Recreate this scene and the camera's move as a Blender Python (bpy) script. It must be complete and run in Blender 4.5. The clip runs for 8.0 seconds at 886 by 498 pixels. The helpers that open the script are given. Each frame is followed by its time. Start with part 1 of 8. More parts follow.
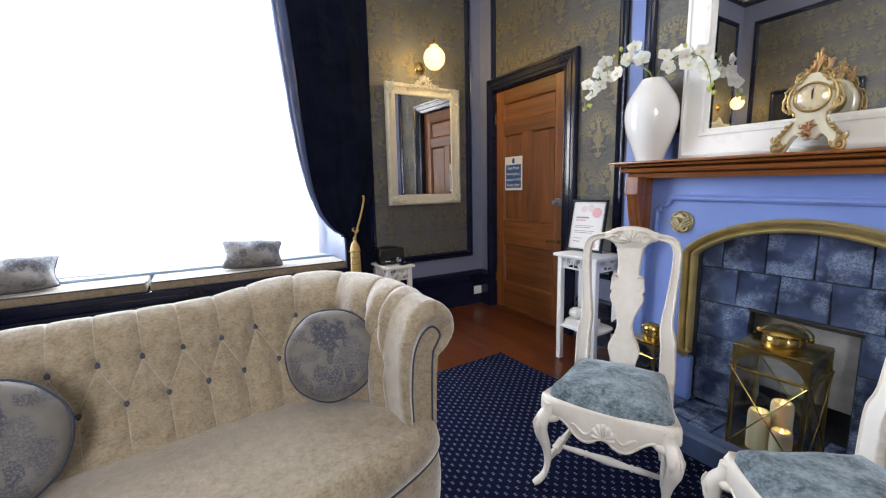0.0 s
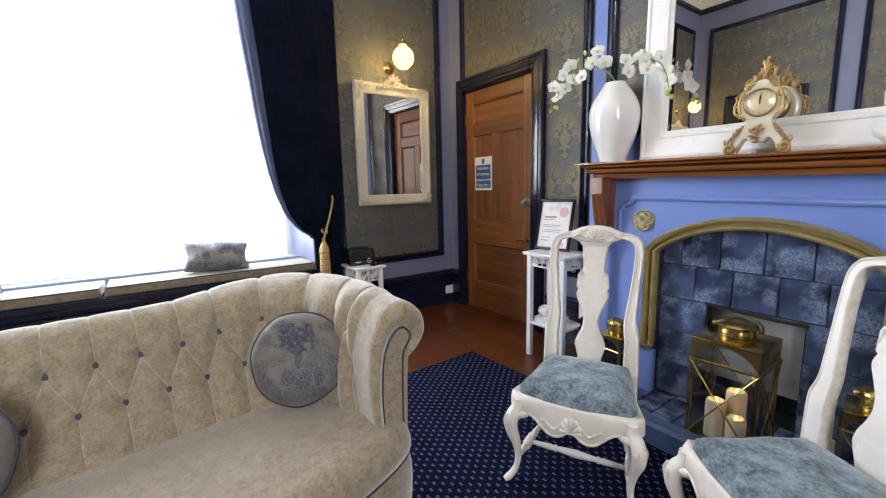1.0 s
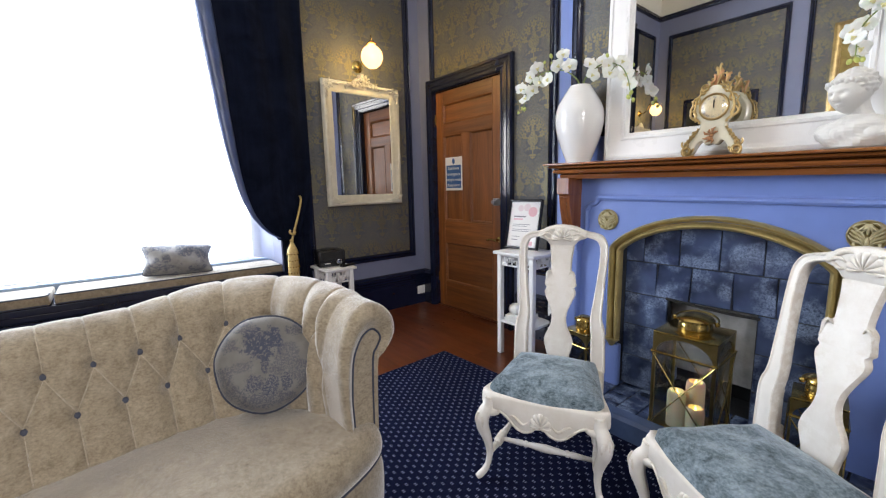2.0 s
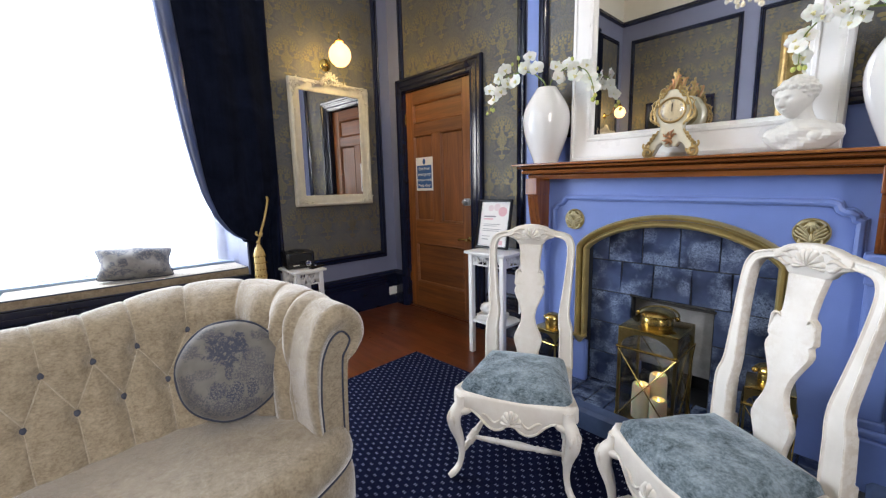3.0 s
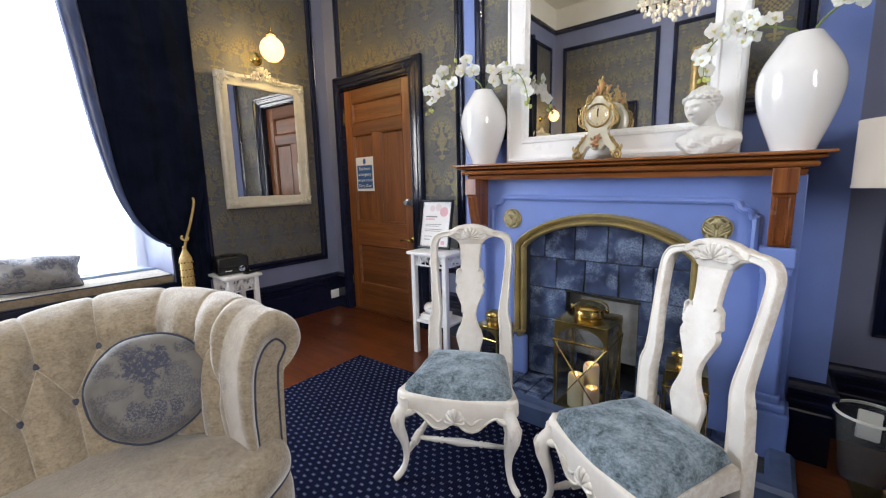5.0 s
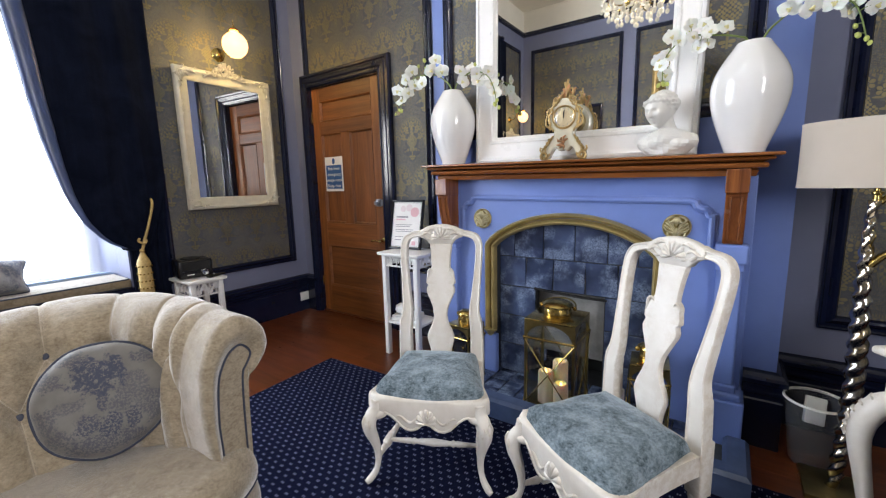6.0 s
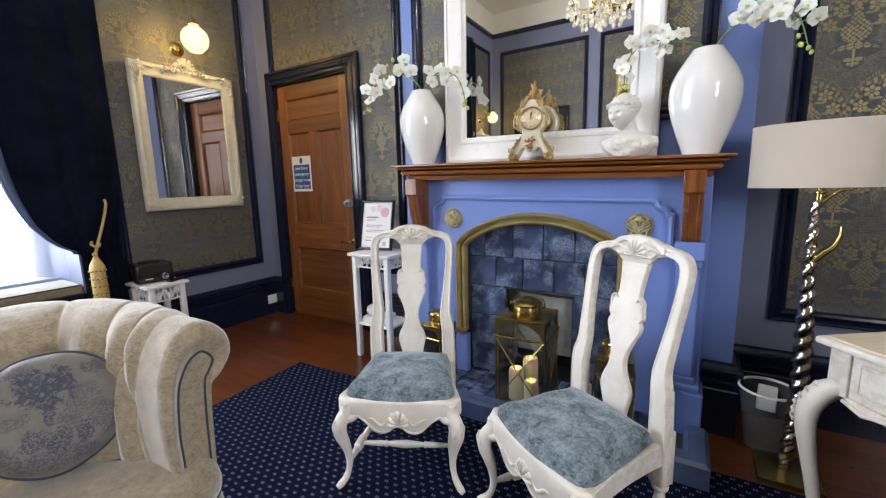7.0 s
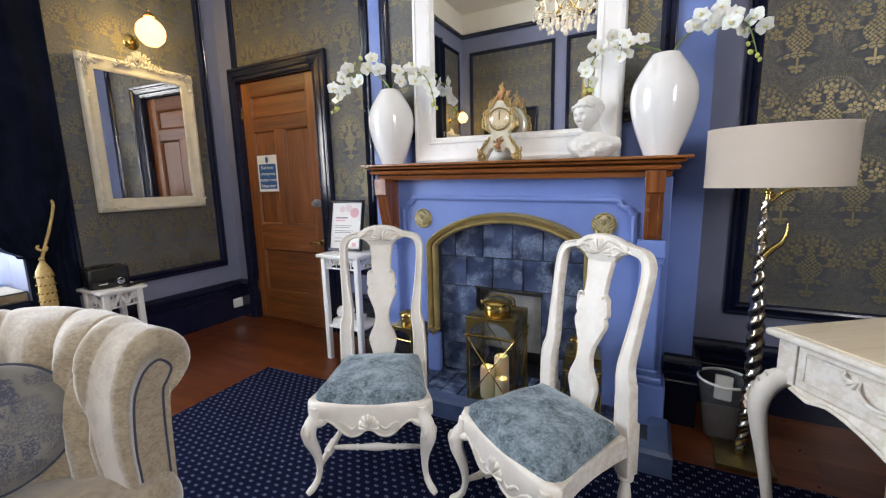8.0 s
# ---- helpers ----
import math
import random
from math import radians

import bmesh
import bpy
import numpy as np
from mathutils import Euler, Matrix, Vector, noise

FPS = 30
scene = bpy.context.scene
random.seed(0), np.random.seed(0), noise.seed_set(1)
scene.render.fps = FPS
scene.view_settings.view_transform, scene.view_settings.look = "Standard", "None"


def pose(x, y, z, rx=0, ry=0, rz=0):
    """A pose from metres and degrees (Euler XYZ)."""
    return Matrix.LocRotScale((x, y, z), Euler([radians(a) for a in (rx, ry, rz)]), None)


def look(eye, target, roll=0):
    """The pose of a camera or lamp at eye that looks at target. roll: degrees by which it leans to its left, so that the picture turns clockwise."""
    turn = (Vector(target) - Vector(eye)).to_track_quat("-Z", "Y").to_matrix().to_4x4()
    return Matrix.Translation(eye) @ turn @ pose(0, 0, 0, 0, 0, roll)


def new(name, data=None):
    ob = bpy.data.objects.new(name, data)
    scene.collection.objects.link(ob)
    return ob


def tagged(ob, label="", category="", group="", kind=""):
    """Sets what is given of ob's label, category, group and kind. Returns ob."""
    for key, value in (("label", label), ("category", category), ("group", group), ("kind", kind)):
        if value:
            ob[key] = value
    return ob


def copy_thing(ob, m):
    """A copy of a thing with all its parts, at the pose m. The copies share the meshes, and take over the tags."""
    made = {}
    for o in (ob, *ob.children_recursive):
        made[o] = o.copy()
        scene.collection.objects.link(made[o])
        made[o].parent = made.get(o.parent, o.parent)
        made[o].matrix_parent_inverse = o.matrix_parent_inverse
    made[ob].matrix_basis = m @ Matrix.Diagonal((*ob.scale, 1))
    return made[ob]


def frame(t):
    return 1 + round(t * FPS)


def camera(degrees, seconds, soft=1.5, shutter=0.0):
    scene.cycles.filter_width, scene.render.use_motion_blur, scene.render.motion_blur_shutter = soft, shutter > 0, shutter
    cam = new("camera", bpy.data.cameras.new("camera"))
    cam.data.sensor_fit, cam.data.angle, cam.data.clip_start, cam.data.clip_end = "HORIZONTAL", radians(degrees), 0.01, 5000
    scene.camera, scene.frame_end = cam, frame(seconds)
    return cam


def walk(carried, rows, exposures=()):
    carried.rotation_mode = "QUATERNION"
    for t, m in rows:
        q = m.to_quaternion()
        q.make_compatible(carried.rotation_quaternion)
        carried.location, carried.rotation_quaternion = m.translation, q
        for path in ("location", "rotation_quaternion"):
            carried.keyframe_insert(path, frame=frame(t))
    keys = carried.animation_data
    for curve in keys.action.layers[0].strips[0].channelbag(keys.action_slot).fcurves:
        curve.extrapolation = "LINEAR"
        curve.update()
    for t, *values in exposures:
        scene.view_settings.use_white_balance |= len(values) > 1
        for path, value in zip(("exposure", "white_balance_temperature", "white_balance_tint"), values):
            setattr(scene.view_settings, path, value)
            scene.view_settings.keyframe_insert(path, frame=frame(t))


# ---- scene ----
cam = camera(95.2, 8.0, soft=1.2)
# seconds, x, y, z, yaw, pitch, roll
PATH = [
    (0.0, 3.3000, -2.4492, 1.1620, 58.932, -8.452, -1.280),
    (0.5, 3.3032, -2.4456, 1.1624, 56.940, -8.505, -1.291),
    (1.0, 3.3065, -2.4421, 1.1629, 54.957, -8.554, -1.303),
    (1.5, 3.3097, -2.4385, 1.1633, 52.980, -8.601, -1.316),
    (2.0, 3.3129, -2.4350, 1.1638, 51.009, -8.646, -1.330),
    (2.5, 3.3161, -2.4314, 1.1643, 49.042, -8.689, -1.344),
    (3.0, 3.3193, -2.4278, 1.1647, 47.078, -8.731, -1.358),
    (3.5, 3.3226, -2.4243, 1.1652, 45.116, -8.774, -1.371),
    (4.0, 3.3258, -2.4207, 1.1657, 43.155, -8.816, -1.383),
    (4.5, 3.3290, -2.4171, 1.1661, 41.194, -8.860, -1.394),
    (5.0, 3.3322, -2.4136, 1.1666, 39.231, -8.905, -1.403),
    (5.5, 3.3355, -2.4100, 1.1670, 37.265, -8.953, -1.410),
    (6.0, 3.3387, -2.4065, 1.1675, 35.296, -9.003, -1.415),
    (6.5, 3.3419, -2.4029, 1.1680, 33.321, -9.057, -1.417),
    (7.0, 3.3451, -2.3993, 1.1684, 31.340, -9.115, -1.417),
    (7.5, 3.3483, -2.3958, 1.1689, 29.351, -9.177, -1.412),
    (8.0, 3.3516, -2.3922, 1.1694, 27.354, -9.245, -1.404),
]
walk(cam, [(t, pose(x, y, z, 90, 0, yaw) @ pose(0, 0, 0, pitch, 0, 0) @ pose(0, 0, 0, 0, 0, roll)) for t, x, y, z, yaw, pitch, roll in PATH], exposures=[(0, 0.13, 6350, 12), (8, 0.13, 6350, 12)])

# ---- world and lights ----
world = bpy.data.worlds.new("sky")
scene.world = world
world.use_nodes = True
_wn = world.node_tree.nodes
_sky = _wn.new("ShaderNodeTexSky")
_sky.sky_type, _sky.sun_disc = "NISHITA", False
_sky.sun_elevation, _sky.sun_rotation = radians(40), radians(200)
world.node_tree.links.new(_sky.outputs[0], _wn["Background"].inputs[0])
_wn["Background"].inputs[1].default_value = 0.1


def lamp(name, kind, energy, color, m, size=0.1, size_y=None):
    data = bpy.data.lights.new(name, kind)
    data.energy, data.color = energy, color
    if kind == "AREA":
        data.shape, data.size, data.size_y = "RECTANGLE", size, size_y or size
    else:
        data.shadow_soft_size = size
    ob = new(name, data)
    ob.matrix_world = m
    return ob


# daylight in the window's opening
lamp("window_light", "AREA", 310, (0.86, 0.93, 1.0), look((-0.74, -2.86, 2.0), (1.0, -2.86, 2.0)), 2.7, 2.9)
# lamp in an unseen window, added behind the camera to fill from the right
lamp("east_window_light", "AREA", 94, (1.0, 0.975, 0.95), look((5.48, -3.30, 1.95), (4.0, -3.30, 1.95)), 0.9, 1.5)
# bulbs inside the opal wall globes
for _y, _z in ((-0.665, 2.225), (-5.10, 2.31)):
    lamp("globe_light", "POINT", 10, (1.0, 0.70, 0.24), pose(0.268, _y, _z), 0.05)
# chandelier bulbs
for _k in range(4):
    _a = 2 * math.pi * _k / 4 + 0.2
    lamp("chandelier_light", "POINT", 13, (1.0, 0.90, 0.74), pose(2.47 + 0.29 * math.cos(_a), -2.86 + 0.29 * math.sin(_a), 3.14), 0.03)


# ---- materials ----
def rgb(c):
    return (*c, 1.0) if len(c) == 3 else c


class Nodes:
    """A short way to write node trees."""

    def __init__(self, mat):
        mat.use_nodes = True
        self.t = mat.node_tree
        self.bsdf = self.t.nodes["Principled BSDF"]
        self.out = self.t.nodes["Material Output"]

    def put(self, socket, v):
        if isinstance(v, bpy.types.NodeSocket):
            self.t.links.new(v, socket)
        elif v is not None:
            socket.default_value = rgb(v) if socket.type == "RGBA" else v

    def m(self, op, a, b=None, c=None, clamp=False):
        n = self.t.nodes.new("ShaderNodeMath")
        n.operation, n.use_clamp = op, clamp
        for s, v in zip(n.inputs, (a, b, c)):
            self.put(s, v)
        return n.outputs[0]

    def coords(self, kind="Object"):
        return self.t.nodes.new("ShaderNodeTexCoord").outputs[kind]

    def split(self, v):
        n = self.t.nodes.new("ShaderNodeSeparateXYZ")
        self.put(n.inputs[0], v)
        return n.outputs

    def join(self, x, y, z=0.0):
        n = self.t.nodes.new("ShaderNodeCombineXYZ")
        for s, v in zip(n.inputs, (x, y, z)):
            self.put(s, v)
        return n.outputs[0]

    def mapping(self, v, scale=(1, 1, 1), rot=(0, 0, 0), loc=(0, 0, 0)):
        n = self.t.nodes.new("ShaderNodeMapping")
        self.put(n.inputs[0], v)
        n.inputs["Scale"].default_value, n.inputs["Rotation"].default_value, n.inputs["Location"].default_value = scale, rot, loc
        return n.outputs[0]

    def noise(self, v, scale, detail=3, rough=0.5, distort=0.0):
        n = self.t.nodes.new("ShaderNodeTexNoise")
        self.put(n.inputs["Vector"], v)
        for k, x in (("Scale", scale), ("Detail", detail), ("Roughness", rough), ("Distortion", distort)):
            n.inputs[k].default_value = x
        return n.outputs[0]

    def voronoi(self, v, scale, feature="F1", loose=1.0):
        n = self.t.nodes.new("ShaderNodeTexVoronoi")
        n.feature = feature
        self.put(n.inputs["Vector"], v)
        n.inputs["Scale"].default_value, n.inputs["Randomness"].default_value = scale, loose
        return n.outputs["Distance"]

    def ramp(self, v, *stops):
        n = self.t.nodes.new("ShaderNodeValToRGB")
        self.put(n.inputs[0], v)
        e = n.color_ramp.elements
        while len(e) < len(stops):
            e.new(0.5)
        for el, (p, c) in zip(e, stops):
            el.position, el.color = p, rgb(c)
        return n.outputs[0]

    def mix(self, f, a, b, blend="MIX"):
        n = self.t.nodes.new("ShaderNodeMix")
        n.data_type, n.blend_type = "RGBA", blend
        self.put(n.inputs[0], f), self.put(n.inputs[6], a), self.put(n.inputs[7], b)
        return n.outputs[2]

    def step(self, v, lo, hi):
        n = self.t.nodes.new("ShaderNodeMapRange")
        n.interpolation_type = "SMOOTHSTEP"
        self.put(n.inputs[0], v)
        n.inputs[1].default_value, n.inputs[2].default_value = lo, hi
        return n.outputs[0]

    def bump(self, height, strength=0.3, dist=0.002):
        n = self.t.nodes.new("ShaderNodeBump")
        self.put(n.inputs["Height"], height)
        n.inputs["Strength"].default_value, n.inputs["Distance"].default_value = strength, dist
        self.t.links.new(n.outputs[0], self.bsdf.inputs["Normal"])

    def random(self):
        return self.t.nodes.new("ShaderNodeObjectInfo").outputs["Random"]

    def set(self, **kw):
        for k, v in kw.items():
            self.put(self.bsdf.inputs[k.replace("_", " ")], v)


def material(name):
    mat = bpy.data.materials.new(name)
    return mat, Nodes(mat)


def plain(name, color, rough=0.5, metal=0.0, vary=0.12, scale=6.0, bump=0.15, grain=90.0, coat=0.0, dist=0.001, spec=0.5):
    """A surface with broad blotches, fine grain and uneven gloss."""
    mat, n = material(name)
    co = n.coords()
    big, fine = n.noise(co, scale, 4, 0.6), n.noise(co, grain, 3, 0.6)
    lo, hi = [max(0, c * (1 - vary)) for c in color], [min(1, c * (1 + vary)) for c in color]
    n.set(Base_Color=n.ramp(big, (0.3, lo), (0.7, hi)), Metallic=metal, Coat_Weight=coat, Coat_Roughness=0.1, Specular_IOR_Level=spec)
    n.set(Roughness=n.m("MULTIPLY_ADD", n.noise(co, scale * 3, 3), 0.25 * rough, rough * 0.88))
    if bump:
        n.bump(n.m("ADD", fine, n.m("MULTIPLY", big, 0.5)), bump, dist)
    return mat


NAVY = plain("navy_gloss_paint", (0.006, 0.009, 0.028), 0.2, 0, 0.2, 5, 0.08, 60, 0.12, spec=0.38)
WALL_BLUE = plain("slate_blue_paint", (0.170, 0.186, 0.282), 0.55, 0, 0.06, 3, 0.12, 120)
PERI = plain("periwinkle_paint", (0.145, 0.215, 0.515), 0.42, 0, 0.07, 4, 0.12, 80)
KERB = plain("blue_kerb_paint", (0.065, 0.095, 0.185), 0.25, 0, 0.25, 7, 0.2, 50)
CREAM = plain("cream_plaster", (0.72, 0.69, 0.60), 0.8, 0, 0.05, 2, 0.15, 60)
GREY_BACK = plain("grey_fireback", (0.225, 0.222, 0.220), 0.8, 0, 0.35, 9, 0.4, 40)
SOOT = plain("soot_black", (0.012, 0.012, 0.013), 0.9)
BRASS = plain("aged_brass", (0.55, 0.40, 0.13), 0.22, 1.0, 0.25, 9, 0.1, 70)
BRASS_DARK = plain("dark_brass", (0.30, 0.23, 0.09), 0.32, 1.0, 0.35, 8, 0.15, 70)
GOLD_PAINT = plain("gold_paint", (0.43, 0.345, 0.15), 0.36, 0.5, 0.18, 10, 0.3, 60)
GILT = plain("gilt_ornament", (0.42, 0.295, 0.125), 0.34, 0.75, 0.3, 14, 0.4, 60)
ROSETTE_GOLD = plain("pale_gold_leaf", (0.50, 0.44, 0.26), 0.45, 0.3, 0.25, 20, 0.3, 80)
PINK_GILT = plain("copper_gilt", (0.50, 0.26, 0.13), 0.35, 0.7, 0.3, 14, 0.4, 60)
PORCELAIN = plain("white_porcelain", (0.76, 0.755, 0.75), 0.06, 0, 0.02, 3, 0.02, 10, 0.6)
CERAMIC_CREAM = plain("cream_ceramic", (0.62, 0.58, 0.45), 0.2, 0, 0.1, 12, 0.1, 30, 0.3)
PLASTER = plain("white_plaster", (0.66, 0.65, 0.62), 0.7, 0, 0.06, 10, 0.35, 70, dist=0.003)
WHITE_PLASTIC = plain("white_plastic", (0.78, 0.78, 0.75), 0.35, 0, 0.02)
BLACK_PLASTIC = plain("black_plastic", (0.012, 0.012, 0.014), 0.22, 0, 0.1)
CHROME = plain("chrome", (0.75, 0.75, 0.76), 0.12, 1.0, 0.05, 20, 0.05)
STEEL = plain("grey_steel", (0.30, 0.31, 0.33), 0.35, 0.9, 0.1)
WAX = plain("ivory_wax", (0.85, 0.78, 0.58), 0.45, 0, 0.05, 8, 0.1, 40)
WAX.node_tree.nodes["Principled BSDF"].inputs["Subsurface Weight"].default_value = 0.3
ROPE_GOLD = plain("gold_cord", (0.50, 0.36, 0.14), 0.6, 0.1, 0.25, 60, 0.6, 220)
PIPING = plain("slate_piping", (0.030, 0.037, 0.064), 0.7, 0, 0.15, 40, 0.5, 300)
BUTTON = plain("slate_button", (0.045, 0.05, 0.075), 0.7, 0, 0.15, 60, 0.5, 300)
LEAF = plain("orchid_stem_green", (0.16, 0.22, 0.05), 0.5, 0, 0.2, 30, 0.2)
BUD = plain("orchid_bud", (0.42, 0.46, 0.12), 0.5, 0, 0.2, 40, 0.2)
PAPER = plain("printed_paper", (0.80, 0.79, 0.78), 0.6, 0, 0.02)
SIGN_BLUE = plain("sign_blue", (0.02, 0.09, 0.28), 0.4, 0, 0.03)
PINK = plain("pink_print", (0.70, 0.42, 0.47), 0.6, 0, 0.1)
PALE_PINK = plain("pale_pink_print", (0.72, 0.62, 0.64), 0.6, 0, 0.05)
INK = plain("grey_ink", (0.25, 0.25, 0.28), 0.6)
DIAL = plain("enamel_dial", (0.74, 0.63, 0.42), 0.2, 0, 0.05, 20, 0.05)
GLOSS_WHITE = plain("gloss_white_paint", (0.80, 0.795, 0.79), 0.28, 0, 0.03, 4, 0.1, 60)


def emitter(name, color, strength):
    mat, n = material(name)
    n.set(Base_Color=color, Emission_Color=color, Emission_Strength=strength, Roughness=0.3)
    return mat


GLOBE = emitter("opal_globe", (1.0, 0.58, 0.24), 2.6)
FLAME = emitter("candle_flame", (1.0, 0.62, 0.16), 6.0)
BULB = emitter("chandelier_bulb", (1.0, 0.80, 0.45), 3.0)


def mirror_mat():
    mat, n = material("silvered_glass")
    n.set(Base_Color=(0.86, 0.87, 0.87), Metallic=1.0, Roughness=0.015)
    return mat


def glass_mat(name, tint=(1, 1, 1), rough=0.0, clear=0.9):
    """Thin clear pane: mostly see-through, with gloss."""
    mat, n = material(name)
    tr, gl, mx = (n.t.nodes.new(k) for k in ("ShaderNodeBsdfTransparent", "ShaderNodeBsdfGlossy", "ShaderNodeMixShader"))
    fr = n.t.nodes.new("ShaderNodeFresnel")
    n.put(tr.inputs[0], tint), n.put(gl.inputs["Roughness"], 0.03 + rough)
    n.put(mx.inputs[0], n.m("MULTIPLY_ADD", fr.outputs[0], 0.8, 1 - clear, True))
    n.t.links.new(tr.outputs[0], mx.inputs[1]), n.t.links.new(gl.outputs[0], mx.inputs[2])
    n.t.links.new(mx.outputs[0], n.out.inputs[0])
    return mat


MIRROR = mirror_mat()
GLASS = glass_mat("clear_glass", (0.97, 0.98, 0.98), 0, 0.97)


def hazy():
    mat, n = material("cloudy_plastic")
    tr, mx = n.t.nodes.new("ShaderNodeBsdfTransparent"), n.t.nodes.new("ShaderNodeMixShader")
    n.put(tr.inputs[0], (0.90, 0.91, 0.93))
    n.set(Base_Color=(0.55, 0.57, 0.60), Roughness=0.2)
    n.put(mx.inputs[0], n.m("MULTIPLY_ADD", n.noise(n.coords(), 12, 3), 0.08, 0.02))
    n.t.links.new(tr.outputs[0], mx.inputs[1]), n.t.links.new(n.bsdf.outputs[0], mx.inputs[2])
    n.t.links.new(mx.outputs[0], n.out.inputs[0])
    return mat


BIN_PLASTIC = hazy()
# opaque cream beads for clear crystal: the chandelier's glitter is put into the colour
LIT_CRYSTAL_BEAD = plain("lit_crystal_bead", (0.72, 0.68, 0.58), 0.06, 0.25, 0.1, 30, 0.1, 60, 0.5)
CRYSTAL = glass_mat("cut_crystal", (0.97, 0.95, 0.88), 0, 0.5)


def sheer_mat():
    mat, n = material("voile")
    tr, tl, mx = (n.t.nodes.new(k) for k in ("ShaderNodeBsdfTransparent", "ShaderNodeBsdfTranslucent", "ShaderNodeMixShader"))
    n.put(tl.inputs[0], (0.9, 0.92, 0.95))
    n.put(mx.inputs[0], 0.35)
    n.t.links.new(tr.outputs[0], mx.inputs[1]), n.t.links.new(tl.outputs[0], mx.inputs[2])
    n.t.links.new(mx.outputs[0], n.out.inputs[0])
    return mat


SHEER = sheer_mat()


def wood(name, dark, light, axis=0, rough=0.3, coat=0.3, scale=1.0, vary=True):
    """Long grain along an axis of the thing, darker pores, each piece a little different."""
    mat, n = material(name)
    sc = [26.0 * scale] * 3
    sc[axis] = 1.6 * scale
    co = n.coords()
    if vary:
        off = n.m("MULTIPLY", n.random(), 37.0)
        v = n.t.nodes.new("ShaderNodeVectorMath")
        v.operation = "ADD"
        n.put(v.inputs[0], co), n.put(v.inputs[1], n.join(off, off, off))
        co = v.outputs[0]
    g = n.noise(n.mapping(co, sc), 1.0, 5, 0.65, 0.6)
    sc2 = [160.0 * scale] * 3
    sc2[axis] = 5.0 * scale
    fine = n.noise(n.mapping(co, sc2), 1.0, 3, 0.6)
    col = n.ramp(g, (0.28, dark), (0.72, light))
    col = n.mix(n.m("MULTIPLY", n.step(fine, 0.55, 0.75), 0.35), col, [c * 0.4 for c in dark])
    if vary:
        hs = n.t.nodes.new("ShaderNodeHueSaturation")
        n.put(hs.inputs["Value"], n.m("MULTIPLY_ADD", n.random(), 0.35, 0.82))
        n.put(hs.inputs["Color"], col)
        col = hs.outputs[0]
    n.set(Base_Color=col, Coat_Weight=coat, Coat_Roughness=0.12)
    n.set(Roughness=n.m("MULTIPLY_ADD", n.noise(n.coords(), 7, 4), 0.25, rough - 0.08))
    n.bump(n.m("ADD", g, fine), 0.12, 0.0012)
    return mat


OAK_X = wood("varnished_oak_across", (0.100, 0.031, 0.007), (0.262, 0.090, 0.019), 0, 0.48, 0.06)
OAK_Z = wood("varnished_oak_upright", (0.100, 0.031, 0.007), (0.262, 0.090, 0.019), 2, 0.48, 0.06)
MAHOG = wood("mahogany_shelf", (0.125, 0.038, 0.009), (0.33, 0.120, 0.032), 0, 0.16, 1.0, 1.0, False)
MAHOG_Z = wood("mahogany_bracket", (0.105, 0.030, 0.008), (0.27, 0.090, 0.024), 2, 0.2, 0.6, 1.0, False)
FLOORWOOD = wood("stained_floorboard", (0.060, 0.014, 0.004), (0.155, 0.042, 0.011), 0, 0.28, 0.25)


def antique_white(name="distressed_white_paint"):
    mat, n = material(name)
    co = n.coords()
    big, mid, fine = n.noise(co, 7, 4, 0.6), n.noise(co, 38, 5, 0.7), n.noise(n.mapping(co, (120, 120, 14)), 1, 3)
    col = n.ramp(big, (0.3, (0.66, 0.62, 0.565)), (0.7, (0.77, 0.74, 0.695)))
    geo = n.t.nodes.new("ShaderNodeNewGeometry")
    worn = n.m("MULTIPLY", n.step(geo.outputs["Pointiness"], 0.52, 0.58), n.step(mid, 0.40, 0.58))
    col = n.mix(n.m("MULTIPLY", worn, 0.38), col, (0.44, 0.35, 0.24))
    n.set(Base_Color=col, Roughness=n.m("MULTIPLY_ADD", mid, 0.25, 0.36))
    n.bump(n.m("ADD", fine, n.m("MULTIPLY", mid, 0.7)), 0.25, 0.0012)
    return mat


CHAIR_WHITE = antique_white()
CARVED_WHITE = plain("ivory_carved_paint", (0.56, 0.525, 0.43), 0.45, 0, 0.10, 18, 0.35, 60, dist=0.002)
TABLE_WHITE = plain("white_table_paint", (0.77, 0.77, 0.77), 0.4, 0, 0.03, 8, 0.1, 60)
DESK_TOP = wood("cream_tabletop", (0.60, 0.50, 0.36), (0.70, 0.61, 0.46), 0, 0.35, 0.2, 0.8, False)


def velvet(name, dark, light, crush=9.0, contrast=(0.38, 0.62), sheen=0.6, tint=(0.8, 0.8, 0.8), rough=0.75, streak=1.0, along=6.0, swirl=0.8, blotch=0.68):
    """Pile that lies this way and that: soft patches, fine streaks, a sheen at the edges."""
    mat, n = material(name)
    co = n.coords()
    a = n.noise(co, crush, 5, 0.66, swirl)
    b = n.noise(n.mapping(co, (crush * along, crush * along, crush * 3 * streak)), 1.0, 4, 0.7)
    f = n.noise(co, 700, 2)
    v = n.m("ADD", n.m("MULTIPLY", a, blotch), n.m("MULTIPLY", b, 1 - blotch))
    n.set(Base_Color=n.ramp(v, (contrast[0], dark), (contrast[1], light)), Roughness=rough)
    n.set(Sheen_Weight=sheen, Sheen_Roughness=0.42, Sheen_Tint=tint, Specular_IOR_Level=0.15)
    n.bump(n.m("ADD", f, n.m("ADD", n.m("MULTIPLY", a, 1.5), n.m("MULTIPLY", b, 0.8))), 0.45, 0.0020)
    return mat


